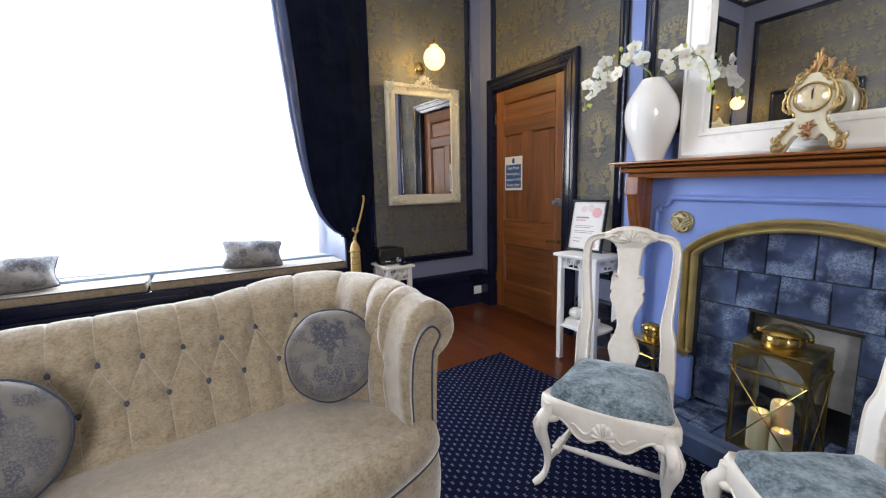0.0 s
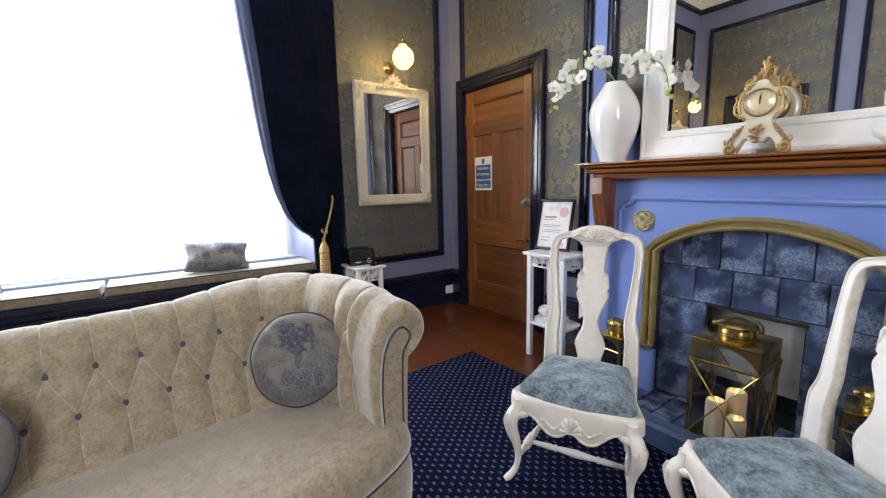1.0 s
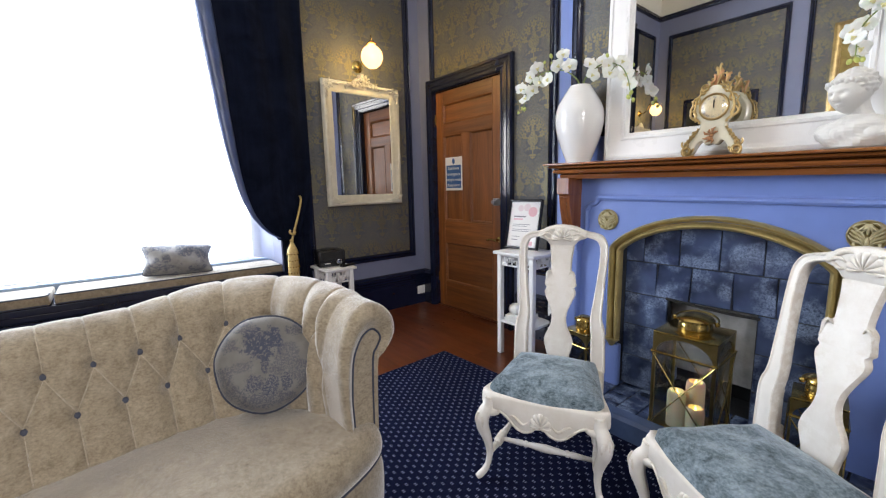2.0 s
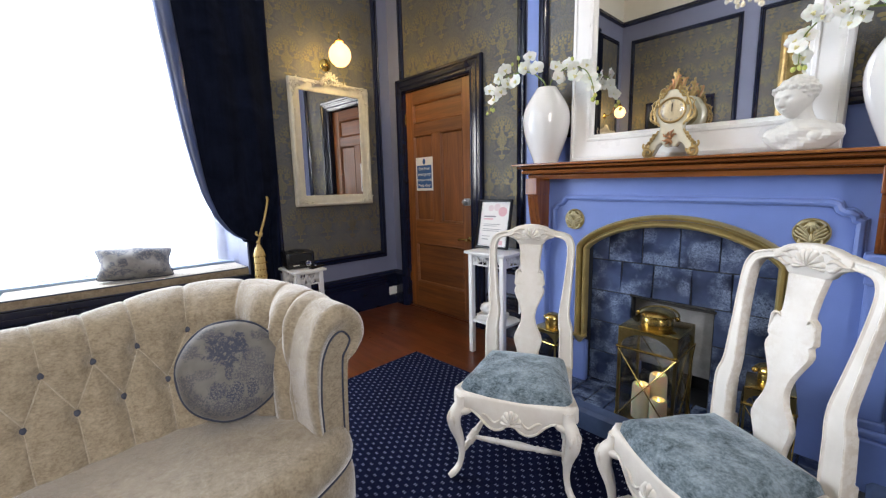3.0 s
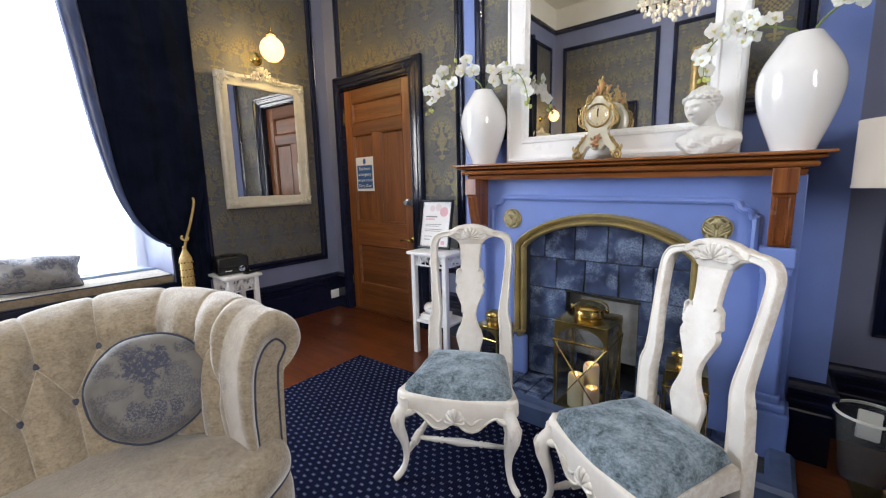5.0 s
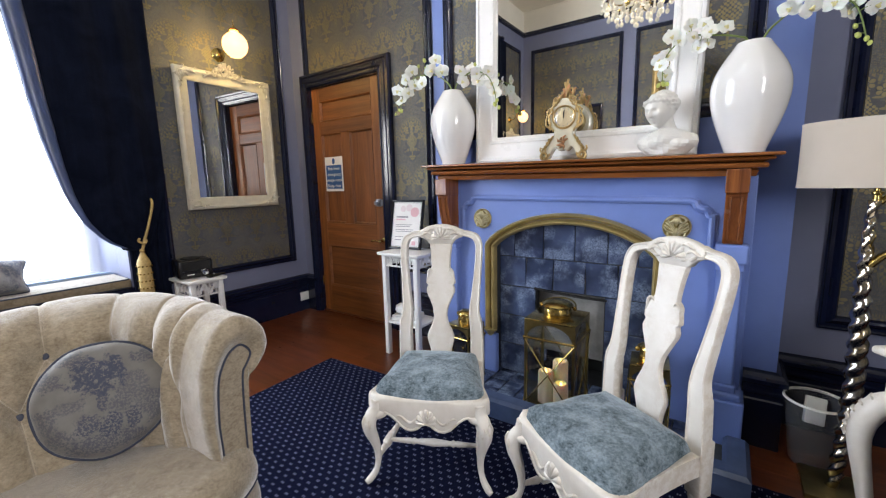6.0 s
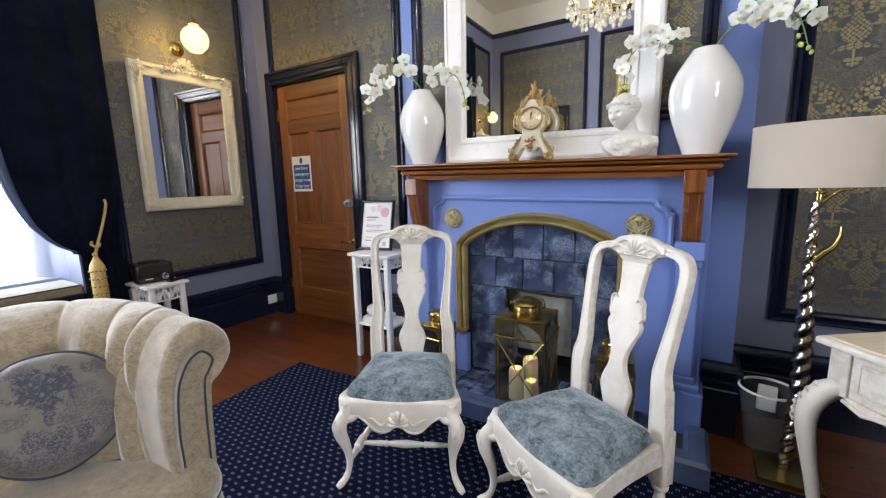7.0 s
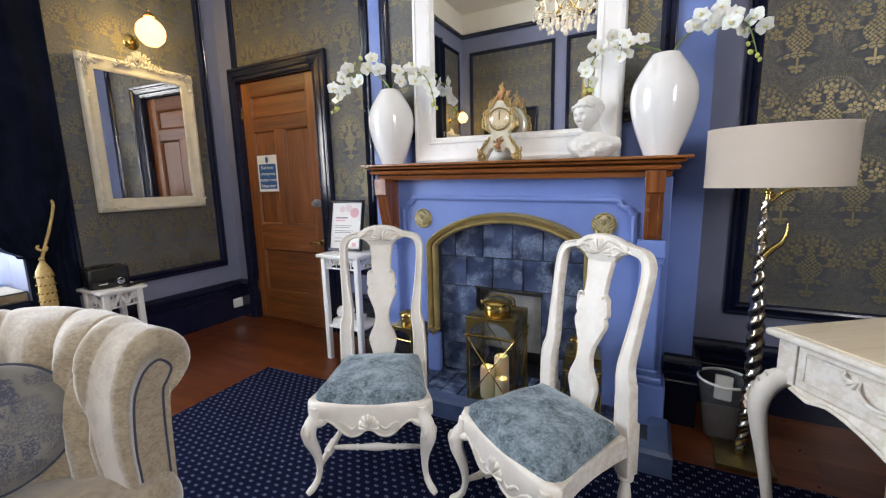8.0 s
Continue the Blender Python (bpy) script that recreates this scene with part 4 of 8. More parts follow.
# shelf: stepped mahogany
MZ = 1.2825
shelf = [(-0.240, 0.0), (0, 0), (0, 0.086), (-0.240, 0.086)]
prof = [(0.0, 0.0), (0.165, 0.0), (0.167, 0.004), (0.173, 0.022), (0.166, 0.0245), (0.184, 0.027), (0.196, 0.032), (0.201, 0.040), (0.197, 0.048), (0.187, 0.0525), (0.176, 0.054), (0.203, 0.0565), (0.215, 0.061), (0.219, 0.066), (0.214, 0.0705), (0.205, 0.072), (0.236, 0.0735), (0.2405, 0.077), (0.240, 0.083), (0.235, 0.086), (0.0, 0.086)]
bm = bmesh.new()
rings = []
for s in (-1, 1):
    rings.append([bm.verts.new((CX + s * (0.575 + d), BY - d, MZ - 0.086 + h)) for d, h in prof])
for k in range(len(prof) - 1):
    bm.faces.new((rings[0][k], rings[0][k + 1], rings[1][k + 1], rings[1][k]))
# ends follow the same steps
for s, ring in ((-1, rings[0]), (1, rings[1])):
    back = [bm.verts.new((CX + s * (0.575 + d), BY, MZ - 0.086 + h)) for d, h in prof]
    for k in range(len(prof) - 1):
        bm.faces.new((ring[k], ring[k + 1], back[k + 1], back[k]))
bmesh.ops.remove_doubles(bm, verts=bm.verts, dist=1e-5)


def drop(x):
    """The old shelf hangs a little lower towards the alcove."""
    return -0.0158 * (x - 1.86)


for v in bm.verts:
    v.co.z += drop(v.co.x)
part("mantel_shelf", bm, MAHOG, fire, "stepped mahogany mantel shelf", 25)

# raised line with notched corners
half = [(-0.615, 0.90), (-0.615, 1.028), (-0.602, 1.034), (-0.598, 1.048), (-0.585, 1.058), (-0.568, 1.060), (-0.556, 1.068), (-0.548, 1.086), (-0.530, 1.094)]
line = [(CX + x, FY, z + 0.004 + drop(CX + x)) for x, z in half] + [(CX - x, FY, z + 0.004 + drop(CX - x)) for x, z in reversed(half)]
part("panel_bead", rounded(sweep(line, [(-0.016, 0), (-0.014, 0.012), (-0.004, 0.018), (0.007, 0.014), (0.012, 0.004), (0.017, 0.003), (0.018, 0)], ref=(0, -1, 0)), 0.001, 1, 40), PERI, fire)

# tiled inset: backing and glazed tiles
inset = thing("tiled_inset", "dark blue glazed tiles round the fire opening", "fireplace tiles")
TY = -0.318
OX0, OX1, OZ = CX - 0.180, CX + 0.182, 0.582
part("backing", join_bm(box(CX - 0.45, TY, 0.062, OX0, TY + 0.036, 1.02), box(OX1, TY, 0.062, CX + 0.45, TY + 0.036, 1.02), box(OX0, TY, OZ, OX1, TY + 0.036, 1.02)), GROUT, inset)


def tile(x0, x1, z0, z1, slant=0.0):
    g = 0.0025
    o = [(x0 + g - slant, z0 + g), (x1 - g - slant * 0.6, z0 + g), (x1 - g + slant * 0.6, z1 - g), (x0 + g + slant, z1 - g)]
    part("tile", prism(o, -0.009, 0.002, 1), TILE, inset, m=pose(0, TY, 0))


for z0, z1 in ((0.062, 0.235), (0.235, 0.410), (0.410, 0.585)):
    tile(CX - 0.405, OX0 - 0.002, z0, z1), tile(OX1 + 0.002, CX + 0.405, z0, z1)
row = [CX - 0.405, CX - 0.243, CX - 0.085, CX + 0.085, CX + 0.243, CX + 0.405]
for k in range(5):
    tile(row[k], row[k + 1], 0.585, 0.757, (0.0, 0.006, 0.002, -0.004, 0.0)[k])
row = [CX - 0.405, CX - 0.312, CX - 0.142, CX + 0.027, CX + 0.190, CX + 0.330, CX + 0.405]
for k in range(6):
    tile(row[k], row[k + 1], 0.757, 0.955)
for k in range(3):
    tile(CX - 0.24 + 0.16 * k, CX - 0.08 + 0.16 * k, 0.955, 1.01)
# hood of the opening, fireback, black throat
part("hood", sweep([(OX0 - 0.01, TY - 0.012, OZ + 0.004), (CX - 0.05, TY - 0.016, OZ - 0.006), (CX + 0.08, TY - 0.016, OZ - 0.012), (OX1 + 0.012, TY - 0.012, OZ - 0.012)], [(-0.004, -0.006), (0.006, -0.006), (0.006, 0.008), (-0.004, 0.008)], ref=(0, -1, 0)), SOOT, inset)
fb = thing("fireback", "pale grey board closing the fire opening", "fireback")
part("board", box(OX0 - 0.03, -0.262, 0.215, OX1 + 0.03, -0.24, 0.615, 0.004), GREY_BACK, fb)
part("cheek", box(OX1 + 0.0, -0.262, 0.075, OX1 + 0.03, -0.05, 0.615), GREY_BACK, fb)
part("throat", join_bm(box(FX0, -0.06, 0.0, FX1, -0.02, 0.62), box(FX0, -0.28, 0.0, FX1, -0.02, 0.06)), SOOT, fb)

# hearth: tiled slab in a rounded blue kerb
hearth = thing("hearth", "raised hearth of small dark tiles in a blue painted kerb", "hearth")
HX0, HX1, HY = 1.885, 3.475, -0.748
part("slab", box(HX0 + 0.03, HY + 0.04, 0.0, HX1 - 0.03, -0.26, 0.052), GROUT, hearth)
kerb = [(HX0 + 0.045, -0.47, 0), (HX0 + 0.045, HY + 0.05, 0), (HX1 - 0.045, HY + 0.05, 0), (HX1 - 0.045, -0.47, 0)]
part("kerb", rounded(sweep(kerb, [(0.045, 0.0), (0.045, 0.088), (0.030, 0.104), (-0.030, 0.104), (-0.045, 0.090), (-0.045, 0.0)]), 0.010, 3, 25), KERB, hearth, "blue painted rounded kerb", 40)
g = 0.1015
for i in range(13):
    for j in range(4):
        x0, y0 = HX0 + 0.092 + g * i, HY + 0.096 + g * j
        if x0 + g > HX1 - 0.085 or y0 > -0.33:
            continue
        z = 0.060 + 0.0015 * ((i * 7 + j * 3) % 3)
        part("tile", box(x0 + 0.003, y0 + 0.003, 0.05, x0 + g - 0.003, y0 + g - 0.003, z, 0.003, 1), TILE, hearth)


# ---- lanterns on the hearth ----
def lantern(name, w, h, m, label):
    t = thing(name, label, "lantern", m, "hearth lanterns")
    k, hw = 0.011 * w / 0.22, w / 2
    part("base", box(-hw, -hw, 0, hw, hw, 0.014, 0.003), BRASS_DARK, t)
    for sx in (-1, 1):
        for sy in (-1, 1):
            part("corner_post", box(sx * hw, sy * hw, 0.014, sx * (hw - k), sy * (hw - k), h), BRASS_DARK, t)
    part("roof", join_bm(box(-hw, -hw, h - 0.006, hw, hw, h + 0.004, 0.002), lathe([(hw * 0.55, h + 0.004), (hw * 0.55, h + 0.012), (hw * 0.50, h + 0.016), (hw * 0.55, h + 0.016), (hw * 0.55, h + 0.038), (hw * 0.535, h + 0.041), (hw * 0.535, h + 0.048), (hw * 0.60, h + 0.052), (hw * 0.60, h + 0.058), (hw * 0.52, h + 0.068), (hw * 0.30, h + 0.078), (0.0, h + 0.081)], 40)), BRASS, t, "polished brass lid", 40)
    hp = [(hw * 0.69 * math.cos(a), hw * 0.66 * math.sin(a), h + 0.050 + hw * 0.16 * math.sin(a)) for a in (math.pi * q / 16 for q in range(17))]
    part("handle", tube(hp, 0.005, 8, ref=(0, 1, 0)), BRASS_DARK, t, smooth=60)
    for s in (-1, 1):
        part("handle_knob", ball(0.011, s * hw * 0.67, 0, h + 0.048), BRASS, t, smooth=60)
    zb = h * 0.80
    for q in range(4):
        r = pose(0, 0, 0, 0, 0, 90 * q)
        n = 12
        head = [(-hw + k, h - 0.006), (-hw + k, zb)] + [(-(hw - k) * math.cos(math.pi * j / n), zb + (h - 0.016 - zb) * math.sin(math.pi * j / n)) for j in range(n + 1)] + [(hw - k, zb), (hw - k, h - 0.006)]
        part("arched_head", moved(prism(head, 0.004), r @ pose(0, -hw + 0.001, 0)), BRASS_DARK, t)
        part("crossbar", moved(join_bm(tube([(-hw, 0, zb), (hw, 0, zb)], 0.006, 8)), r @ pose(0, -hw - 0.003, 0)), BRASS, t)
        for s in (-1, 1):
            part("brace", moved(tube([(-s * (hw - 0.002), 0, 0.02), (0, -0.006, zb / 2 + 0.01), (s * (hw - 0.002), 0, zb - 0.005)], 0.0028, 6), r @ pose(0, -hw - 0.004, 0)), BRASS, t)
        pn = part("pane", moved(box(-hw + k, -hw + 0.006, 0.014, hw - k, -hw + 0.008, h - 0.01), r), GLASS, t)
        pn.visible_shadow = False
    return t


LZ = 0.0625
lantern("lantern", 0.246, 0.4535, pose(2.684, -0.515, LZ, 0, 0, 1), "large square brass lantern with glass panes on the hearth")
lantern("lantern", 0.150, 0.330, pose(2.165, -0.545, LZ, 0, 0, -6), "small square brass lantern beside the fireplace jamb")
lantern("lantern", 0.150, 0.330, pose(3.105, -0.545, LZ, 0, 0, 8), "small square brass lantern beside the fire opening")


def candle(x, y, r, h, z=LZ + 0.0145):
    c = thing("candle", "ivory wax pillar candle with flickering amber light", "candle", pose(x, y, z), "lantern candles")
    part("wax", lathe([(0.0, 0), (r, 0), (r, h - 0.020), (r * 0.97, h - 0.008), (r * 0.88, h), (r * 0.74, h + 0.003), (r * 0.62, h - 0.004), (r * 0.5, h - 0.018), (0.0, h - 0.022)], 28), WAX, c, smooth=40)
    part("flame", lathe([(0.0, h - 0.022), (0.005, h - 0.014), (0.0065, h - 0.006), (0.003, h + 0.006), (0.0, h + 0.012)], 12), FLAME, c, "glowing amber flame", 60)
    return c


candle(2.646, -0.562, 0.038, 0.160), candle(2.698, -0.498, 0.038, 0.200), candle(2.728, -0.576, 0.036, 0.118)
candle(3.105, -0.545, 0.032, 0.090), candle(2.165, -0.545, 0.032, 0.090)


# ---- rug ----
def rug():
    c, s = math.cos(radians(2.4)), math.sin(radians(2.4))
    def at(u, v):
        return (1.172 + c * u + s * v, -0.711 + s * u - c * v)
    bm = bmesh.new()
    # round the hearth
    pts = [at(0, 0), (HX0 - 0.004, at((HX0 - 1.172) / c, 0)[1]), (HX0 - 0.004, HY - 0.004), (HX1 + 0.004, HY - 0.004), (HX1 + 0.004, at((HX1 - 1.172) / c, 0)[1]), at(3.95, 0), at(3.95, 4.4), at(0, 4.4)]
    f = bm.faces.new([bm.verts.new((x, y, 0.001)) for x, y in pts])
    r = bmesh.ops.extrude_face_region(bm, geom=[f])
    bmesh.ops.translate(bm, vec=(0, 0, 0.010), verts=[v for v in r["geom"] if isinstance(v, bmesh.types.BMVert)])
    return solo("carpet", bm, CARPET, "navy carpet with small pale fleck pattern", "carpet")


rug()
CZ = 0.0112     # top of the carpet


# ---- dining chairs ----
def shell_relief(w, h, y, zc, ribs=7, high=0.011, spread=118):
    """A carved fan shell: one skin of ribs that radiate from its foot, scalloped at the rim."""
    rows, n = [], ribs * 8
    for j in range(9):
        r = j / 8
        row = []
        for i in range(n + 1):
            u = i / n
            a = radians(90 + spread * (1 - 2 * u))
            rib = abs(math.sin(math.pi * ribs * u)) ** 0.6
            edge = 1 + (0.10 * rib - 0.05) * r
            lift = high * (0.35 + 0.65 * rib) * math.sin(math.pi * min(1.0, 0.16 + 0.72 * r)) ** 0.7 if j < 8 else -0.003
            row.append((w * r * edge * math.cos(a), y - lift, zc + h * r * edge * math.sin(a) * (1.0 if math.sin(a) > 0 else 0.55)))
        rows.append(row)
    return grid_surface(rows)


def leaf_curl(x0, z0, x1, z1, y, bow, thick=1.0):
    """A small raised leaf, thick in the middle."""
    pts = [(x0 + (x1 - x0) * q, y - 0.003 * math.sin(3.1 * q), z0 + (z1 - z0) * q + bow * math.sin(5.2 * q)) for q in (j / 9 for j in range(10))]
    return tube(pts, [(0.002 + 0.005 * math.sin(math.pi * (0.1 + 0.85 * j / 9))) * thick for j in range(10)], 7)


def build_chair():
    c = thing("dining_chair", "distressed white carved dining chair with teal velvet seat", "chair", None, "chairs by the fireplace")
    f, b, hr = -0.176, 0.187, 0.362
    # half width of the seat from front to back: it draws in like a waist
    ys, ws = [-0.20, -0.165, -0.13, -0.06, 0.013, 0.075, 0.135, 0.20], [0.236, 0.236, 0.229, 0.208, 0.196, 0.190, 0.187, 0.186]
    half_w = lambda y: float(np.interp(y, ys, ws))
    n = 36
    bow = lambda u: -0.016 * (1 - u * u) + 0.026 * max(0.0, (abs(u) - 0.86) / 0.14) ** 2
    # front rail: two hanging lobes with a notch for the shell between them
    lx, lz = [0.0, 0.018, 0.032, 0.048, 0.064, 0.080, 0.095, 0.110, 0.126, 0.145, 0.165, 0.20, 0.24], [0.262, 0.258, 0.244, 0.236, 0.234, 0.238, 0.247, 0.262, 0.278, 0.291, 0.297, 0.298, 0.300]
    W = 0.236
    low = [float(np.interp(abs(W * (-1 + k / n)), lx, lz)) for k in range(2 * n + 1)]
    def line(off, zf, drop=0.0):
        return [((W - off * 0.6) * (-1 + k / n), f + bow(-1 + k / n) + off, zf(k)) for k in range(2 * n + 1)]
    ring = [line(0.0, lambda k: low[k]), line(-0.003, lambda k: low[k] + 0.012), line(-0.001, lambda k: hr - 0.012), line(0.003, lambda k: hr - 0.003), line(0.010, lambda k: hr), line(0.024, lambda k: hr), line(0.024, lambda k: low[k])]
    fr = part("front_rail", grid_surface(ring + [ring[0]]), CHAIR_WHITE, c, smooth=50)
    lip = [(W * (-1 + k / n), f + bow(-1 + k / n) - 0.003, low[k] + 0.004) for k in range(11, 2 * n - 10)]
    part("lip_bead", tube(lip, 0.0046, 8), CHAIR_WHITE, fr, "beaded lower edge", 60)
    part("shell_carving", shell_relief(0.040, 0.052, f - 0.017, 0.274, 7, 0.013), CHAIR_WHITE, fr, "carved shell", 60)
    for s in (-1, 1):
        part("scroll_carving", leaf_curl(s * 0.040, 0.286, s * 0.112, 0.276, f - 0.015, -0.016, 0.9), CHAIR_WHITE, fr, "", 60)
    for s in (-1, 1):
        rail = [(s * (half_w(y) - 0.012), y, 0) for y in (f + 0.022, -0.12, -0.09, -0.06, -0.02, 0.02, 0.06, 0.10, 0.14, b)]
        part("side_rail", rounded(sweep(rail, [(-0.012, 0.296), (0.012, 0.296), (0.012, hr), (-0.012, hr)]), 0.004, 2), CHAIR_WHITE, c, smooth=50)
    part("back_rail", box(-0.150, b - 0.012, 0.300, 0.150, b + 0.014, hr + 0.014, 0.005), CHAIR_WHITE, c, smooth=50)
    # domed cushion
    cols, rws, rows = 34, 34, []
    for j in range(rws + 1):
        vv = -1 + 2 * j / rws
        row = []
        for i in range(cols + 1):
            u = -1 + 2 * i / cols
            ru, rv = u * math.sqrt(1 - 0.14 * vv * vv), vv * math.sqrt(1 - 0.14 * u * u)
            t = (rv + 1) / 2
            y = f + 0.004 + (b - 0.013 - f - 0.004) * t
            e = max(abs(u), abs(vv))
            z = hr - 0.004 + 0.060 * (1 - e ** 6.0) ** 0.5 * (0.80 + 0.20 * (1 - u * u) * (1 - vv * vv)) + 0.016 * t + 0.002 * math.sin(9 * u + 3) * math.sin(7 * vv)
            row.append(((half_w(y) - 0.004) * ru, y + bow(u) * (1 - t) ** 2, z))
        rows.append(row)
    part("seat", grid_surface(rows), TEAL_VELVET, c, "crushed teal velvet seat pad", True)
    # cabriole front legs, their knees proud of the rail
    for s in (-1, 1):
        o = Vector((s * 0.72, -0.69, 0))
        base = Vector((s * 0.201, f + 0.004, 0))
        legs = [(0.000, 0.345, 0.027), (0.004, 0.310, 0.031), (0.020, 0.285, 0.035), (0.031, 0.258, 0.0355), (0.030, 0.225, 0.033), (0.016, 0.185, 0.027), (0.006, 0.150, 0.0218), (0.001, 0.115, 0.0178), (0.002, 0.085, 0.0158), (0.010, 0.055, 0.0148), (0.024, 0.034, 0.0150), (0.042, 0.020, 0.0165), (0.058, 0.012, 0.0115)]
        path = spline([base + o * q + Vector((0, 0, z)) for q, z, r in legs], 4)
        rad = [(0.74 + 0.10 * (k > 36)) * float(np.interp(k / 4, range(13), [r for q, z, r in legs])) for k in range(len(path))]
        leg = part("front_leg", tube(path, rad, 16), CHAIR_WHITE, c, smooth=60)
        # ear that joins the knee to the rail
        part("knee_ear", tube(spline([base + o * 0.014 + Vector((0, 0, 0.285)), Vector((s * 0.176, f - 0.004, 0.288)), Vector((s * 0.156, f - 0.002, 0.298))], 5), [0.021 - 0.0013 * k for k in range(11)], 12), CHAIR_WHITE, leg, "", 60)
        for k in range(5):
            a = radians(-56 + 28 * k)
            sd = Vector((-o.y, o.x, 0)) * math.sin(a)
            q = base + o * (0.057 - 0.018 * abs(math.sin(a)))
            part("knee_leaf", tube(spline([q + sd * 0.008 + Vector((0, 0, 0.290)) - o * 0.008, q + sd * 0.026 + Vector((0, 0, 0.262)), q + sd * 0.022 + Vector((0, 0, 0.225)) - o * 0.008, q + sd * 0.006 + Vector((0, 0, 0.170)) - o * 0.034], 4), [0.004, 0.005, 0.0056, 0.006, 0.0062, 0.006, 0.0055, 0.005, 0.0045, 0.004, 0.0035, 0.003, 0.002], 7), CHAIR_WHITE, leg, "carved acanthus knee", 60)
    # back legs: turned below the seat
    for s in (-1, 1):
        prof = [(0.0, 0.0), (0.013, 0.0), (0.016, 0.02), (0.0225, 0.065), (0.0235, 0.10), (0.020, 0.145), (0.015, 0.185), (0.014, 0.196), (0.024, 0.202), (0.0255, 0.210), (0.024, 0.218), (0.015, 0.223), (0.0, 0.224)]
        lg = join_bm(moved(lathe(prof, 20), pose(0, 0.022, 0)), box(-0.026, -0.003, 0.222, 0.026, 0.047, 0.400, 0.005))
        part("back_leg", moved(lg, pose(s * 0.168, b - 0.003, 0)), CHAIR_WHITE, c, smooth=50)
    # stretchers: turned, in an H, with blocks where they meet
    tw = lambda L: [(0.0, 0), (0.0085, 0), (0.0095, 0.10 * L), (0.0125, 0.23 * L), (0.0095, 0.25 * L), (0.0135, 0.265 * L), (0.0135, 0.285 * L), (0.0095, 0.30 * L), (0.0125, 0.37 * L), (0.0165, 0.50 * L), (0.0125, 0.63 * L), (0.0095, 0.70 * L), (0.0135, 0.715 * L), (0.0135, 0.735 * L), (0.0095, 0.75 * L), (0.0125, 0.77 * L), (0.0095, 0.90 * L), (0.0085, L), (0, L)]
    zs = 0.100
    for s in (-1, 1):
        a, e = Vector((s * 0.200, f + 0.010, zs)), Vector((s * 0.168, b + 0.012, zs))
        L = (e - a).length
        m = Matrix.Translation(a) @ (e - a).to_track_quat("Z", "Y").to_matrix().to_4x4()
        part("side_stretcher", moved(join_bm(lathe([(0.0, 0), (0.0085, 0), (0.011, 0.08 * L), (0.014, 0.155 * L), (0.0095, 0.175 * L), (0.0095, 0.195 * L), (0.0, 0.20 * L)], 14), box(-0.015, -0.015, 0.19 * L, 0.015, 0.015, 0.40 * L, 0.005), lathe([(0.0, 0.39 * L), (0.0095, 0.40 * L), (0.0095, 0.42 * L), (0.014, 0.44 * L), (0.011, 0.56 * L), (0.0095, 0.82 * L), (0.0085, L), (0.0, L)], 14)), m), CHAIR_WHITE, c, smooth=60)
    L = 0.366
    part("cross_stretcher", moved(lathe(tw(L), 14), pose(-L / 2, f + 0.116, zs, 0, 90, 0)), CHAIR_WHITE, c, smooth=60)
    # back frame: straight below the waist, then posts that lean back, swell and turn into the crest
    def rake(z):
        q = max(0.0, z - 0.505)
        return b + 0.204 * (q - 0.03 * (1 - math.exp(-q / 0.03)))
    half = [(0.167, 0.352, 0.0300), (0.166, 0.440, 0.0290), (0.1645, 0.505, 0.0275), (0.161, 0.538, 0.0280), (0.1555, 0.568, 0.0245), (0.1550, 0.605, 0.0222), (0.1605, 0.665, 0.0195), (0.1665, 0.735, 0.0172), (0.1720, 0.805, 0.0162), (0.1740, 0.860, 0.0160), (0.1710, 0.892, 0.0165), (0.1580, 0.917, 0.0160), (0.1340, 0.929, 0.0138), (0.1050, 0.935, 0.0130), (0.0760, 0.944, 0.0140)]
    for s in (-1, 1):
        path = spline([(s * x, rake(z), z) for x, z, w in half], 5)
        rows = []
        for k, p in enumerate(path):
            t = (path[min(k + 1, len(path) - 1)] - path[max(k - 1, 0)])
            t.y = 0
            t.normalize()
            side = Vector((t.z, 0, -t.x))
            w = float(np.interp(k / 5, range(15), [q[2] for q in half]))
            thick = 0.024 if p.z < 0.53 else 0.019
            sec = [(-w, thick), (-w, -0.009), (-w + 0.002, -0.0135), (-w + 0.005, -0.0150), (-w + 0.0075, -0.0125), (-w + 0.009, -0.0105), (w - 0.009, -0.0105), (w - 0.0075, -0.0125), (w - 0.005, -0.0150), (w - 0.002, -0.0135), (w, -0.009), (w, thick)]
            rows.append([p + side * a + Vector((0, q, 0)) for a, q in sec])
        bm = grid_surface(rows, True)
        bmesh.ops.holes_fill(bm, edges=bm.edges[:], sides=0)
        part("back_post", bm, CHAIR_WHITE, c, "moulded back post", 38)
    crest = [(-0.100, 0.919), (-0.080, 0.913), (-0.066, 0.904), (-0.056, 0.890), (-0.044, 0.884), (-0.020, 0.880), (0.020, 0.880), (0.044, 0.884), (0.056, 0.890), (0.066, 0.904), (0.080, 0.913), (0.100, 0.919), (0.104, 0.949), (0.088, 0.953), (0.076, 0.962), (0.060, 0.969), (0.030, 0.976), (0.0, 0.978), (-0.030, 0.976), (-0.060, 0.969), (-0.076, 0.962), (-0.088, 0.953), (-0.104, 0.949)]
    cy = rake(0.93)
    cr = part("crest_rail", moved(prism(crest, 0.032, 0.006, 2), pose(0, cy - 0.0165, 0)), CHAIR_WHITE, c, smooth=50)
    part("shell_carving", shell_relief(0.045, 0.050, cy - 0.0155, 0.916, 9, 0.011), CHAIR_WHITE, cr, "carved shell", 60)
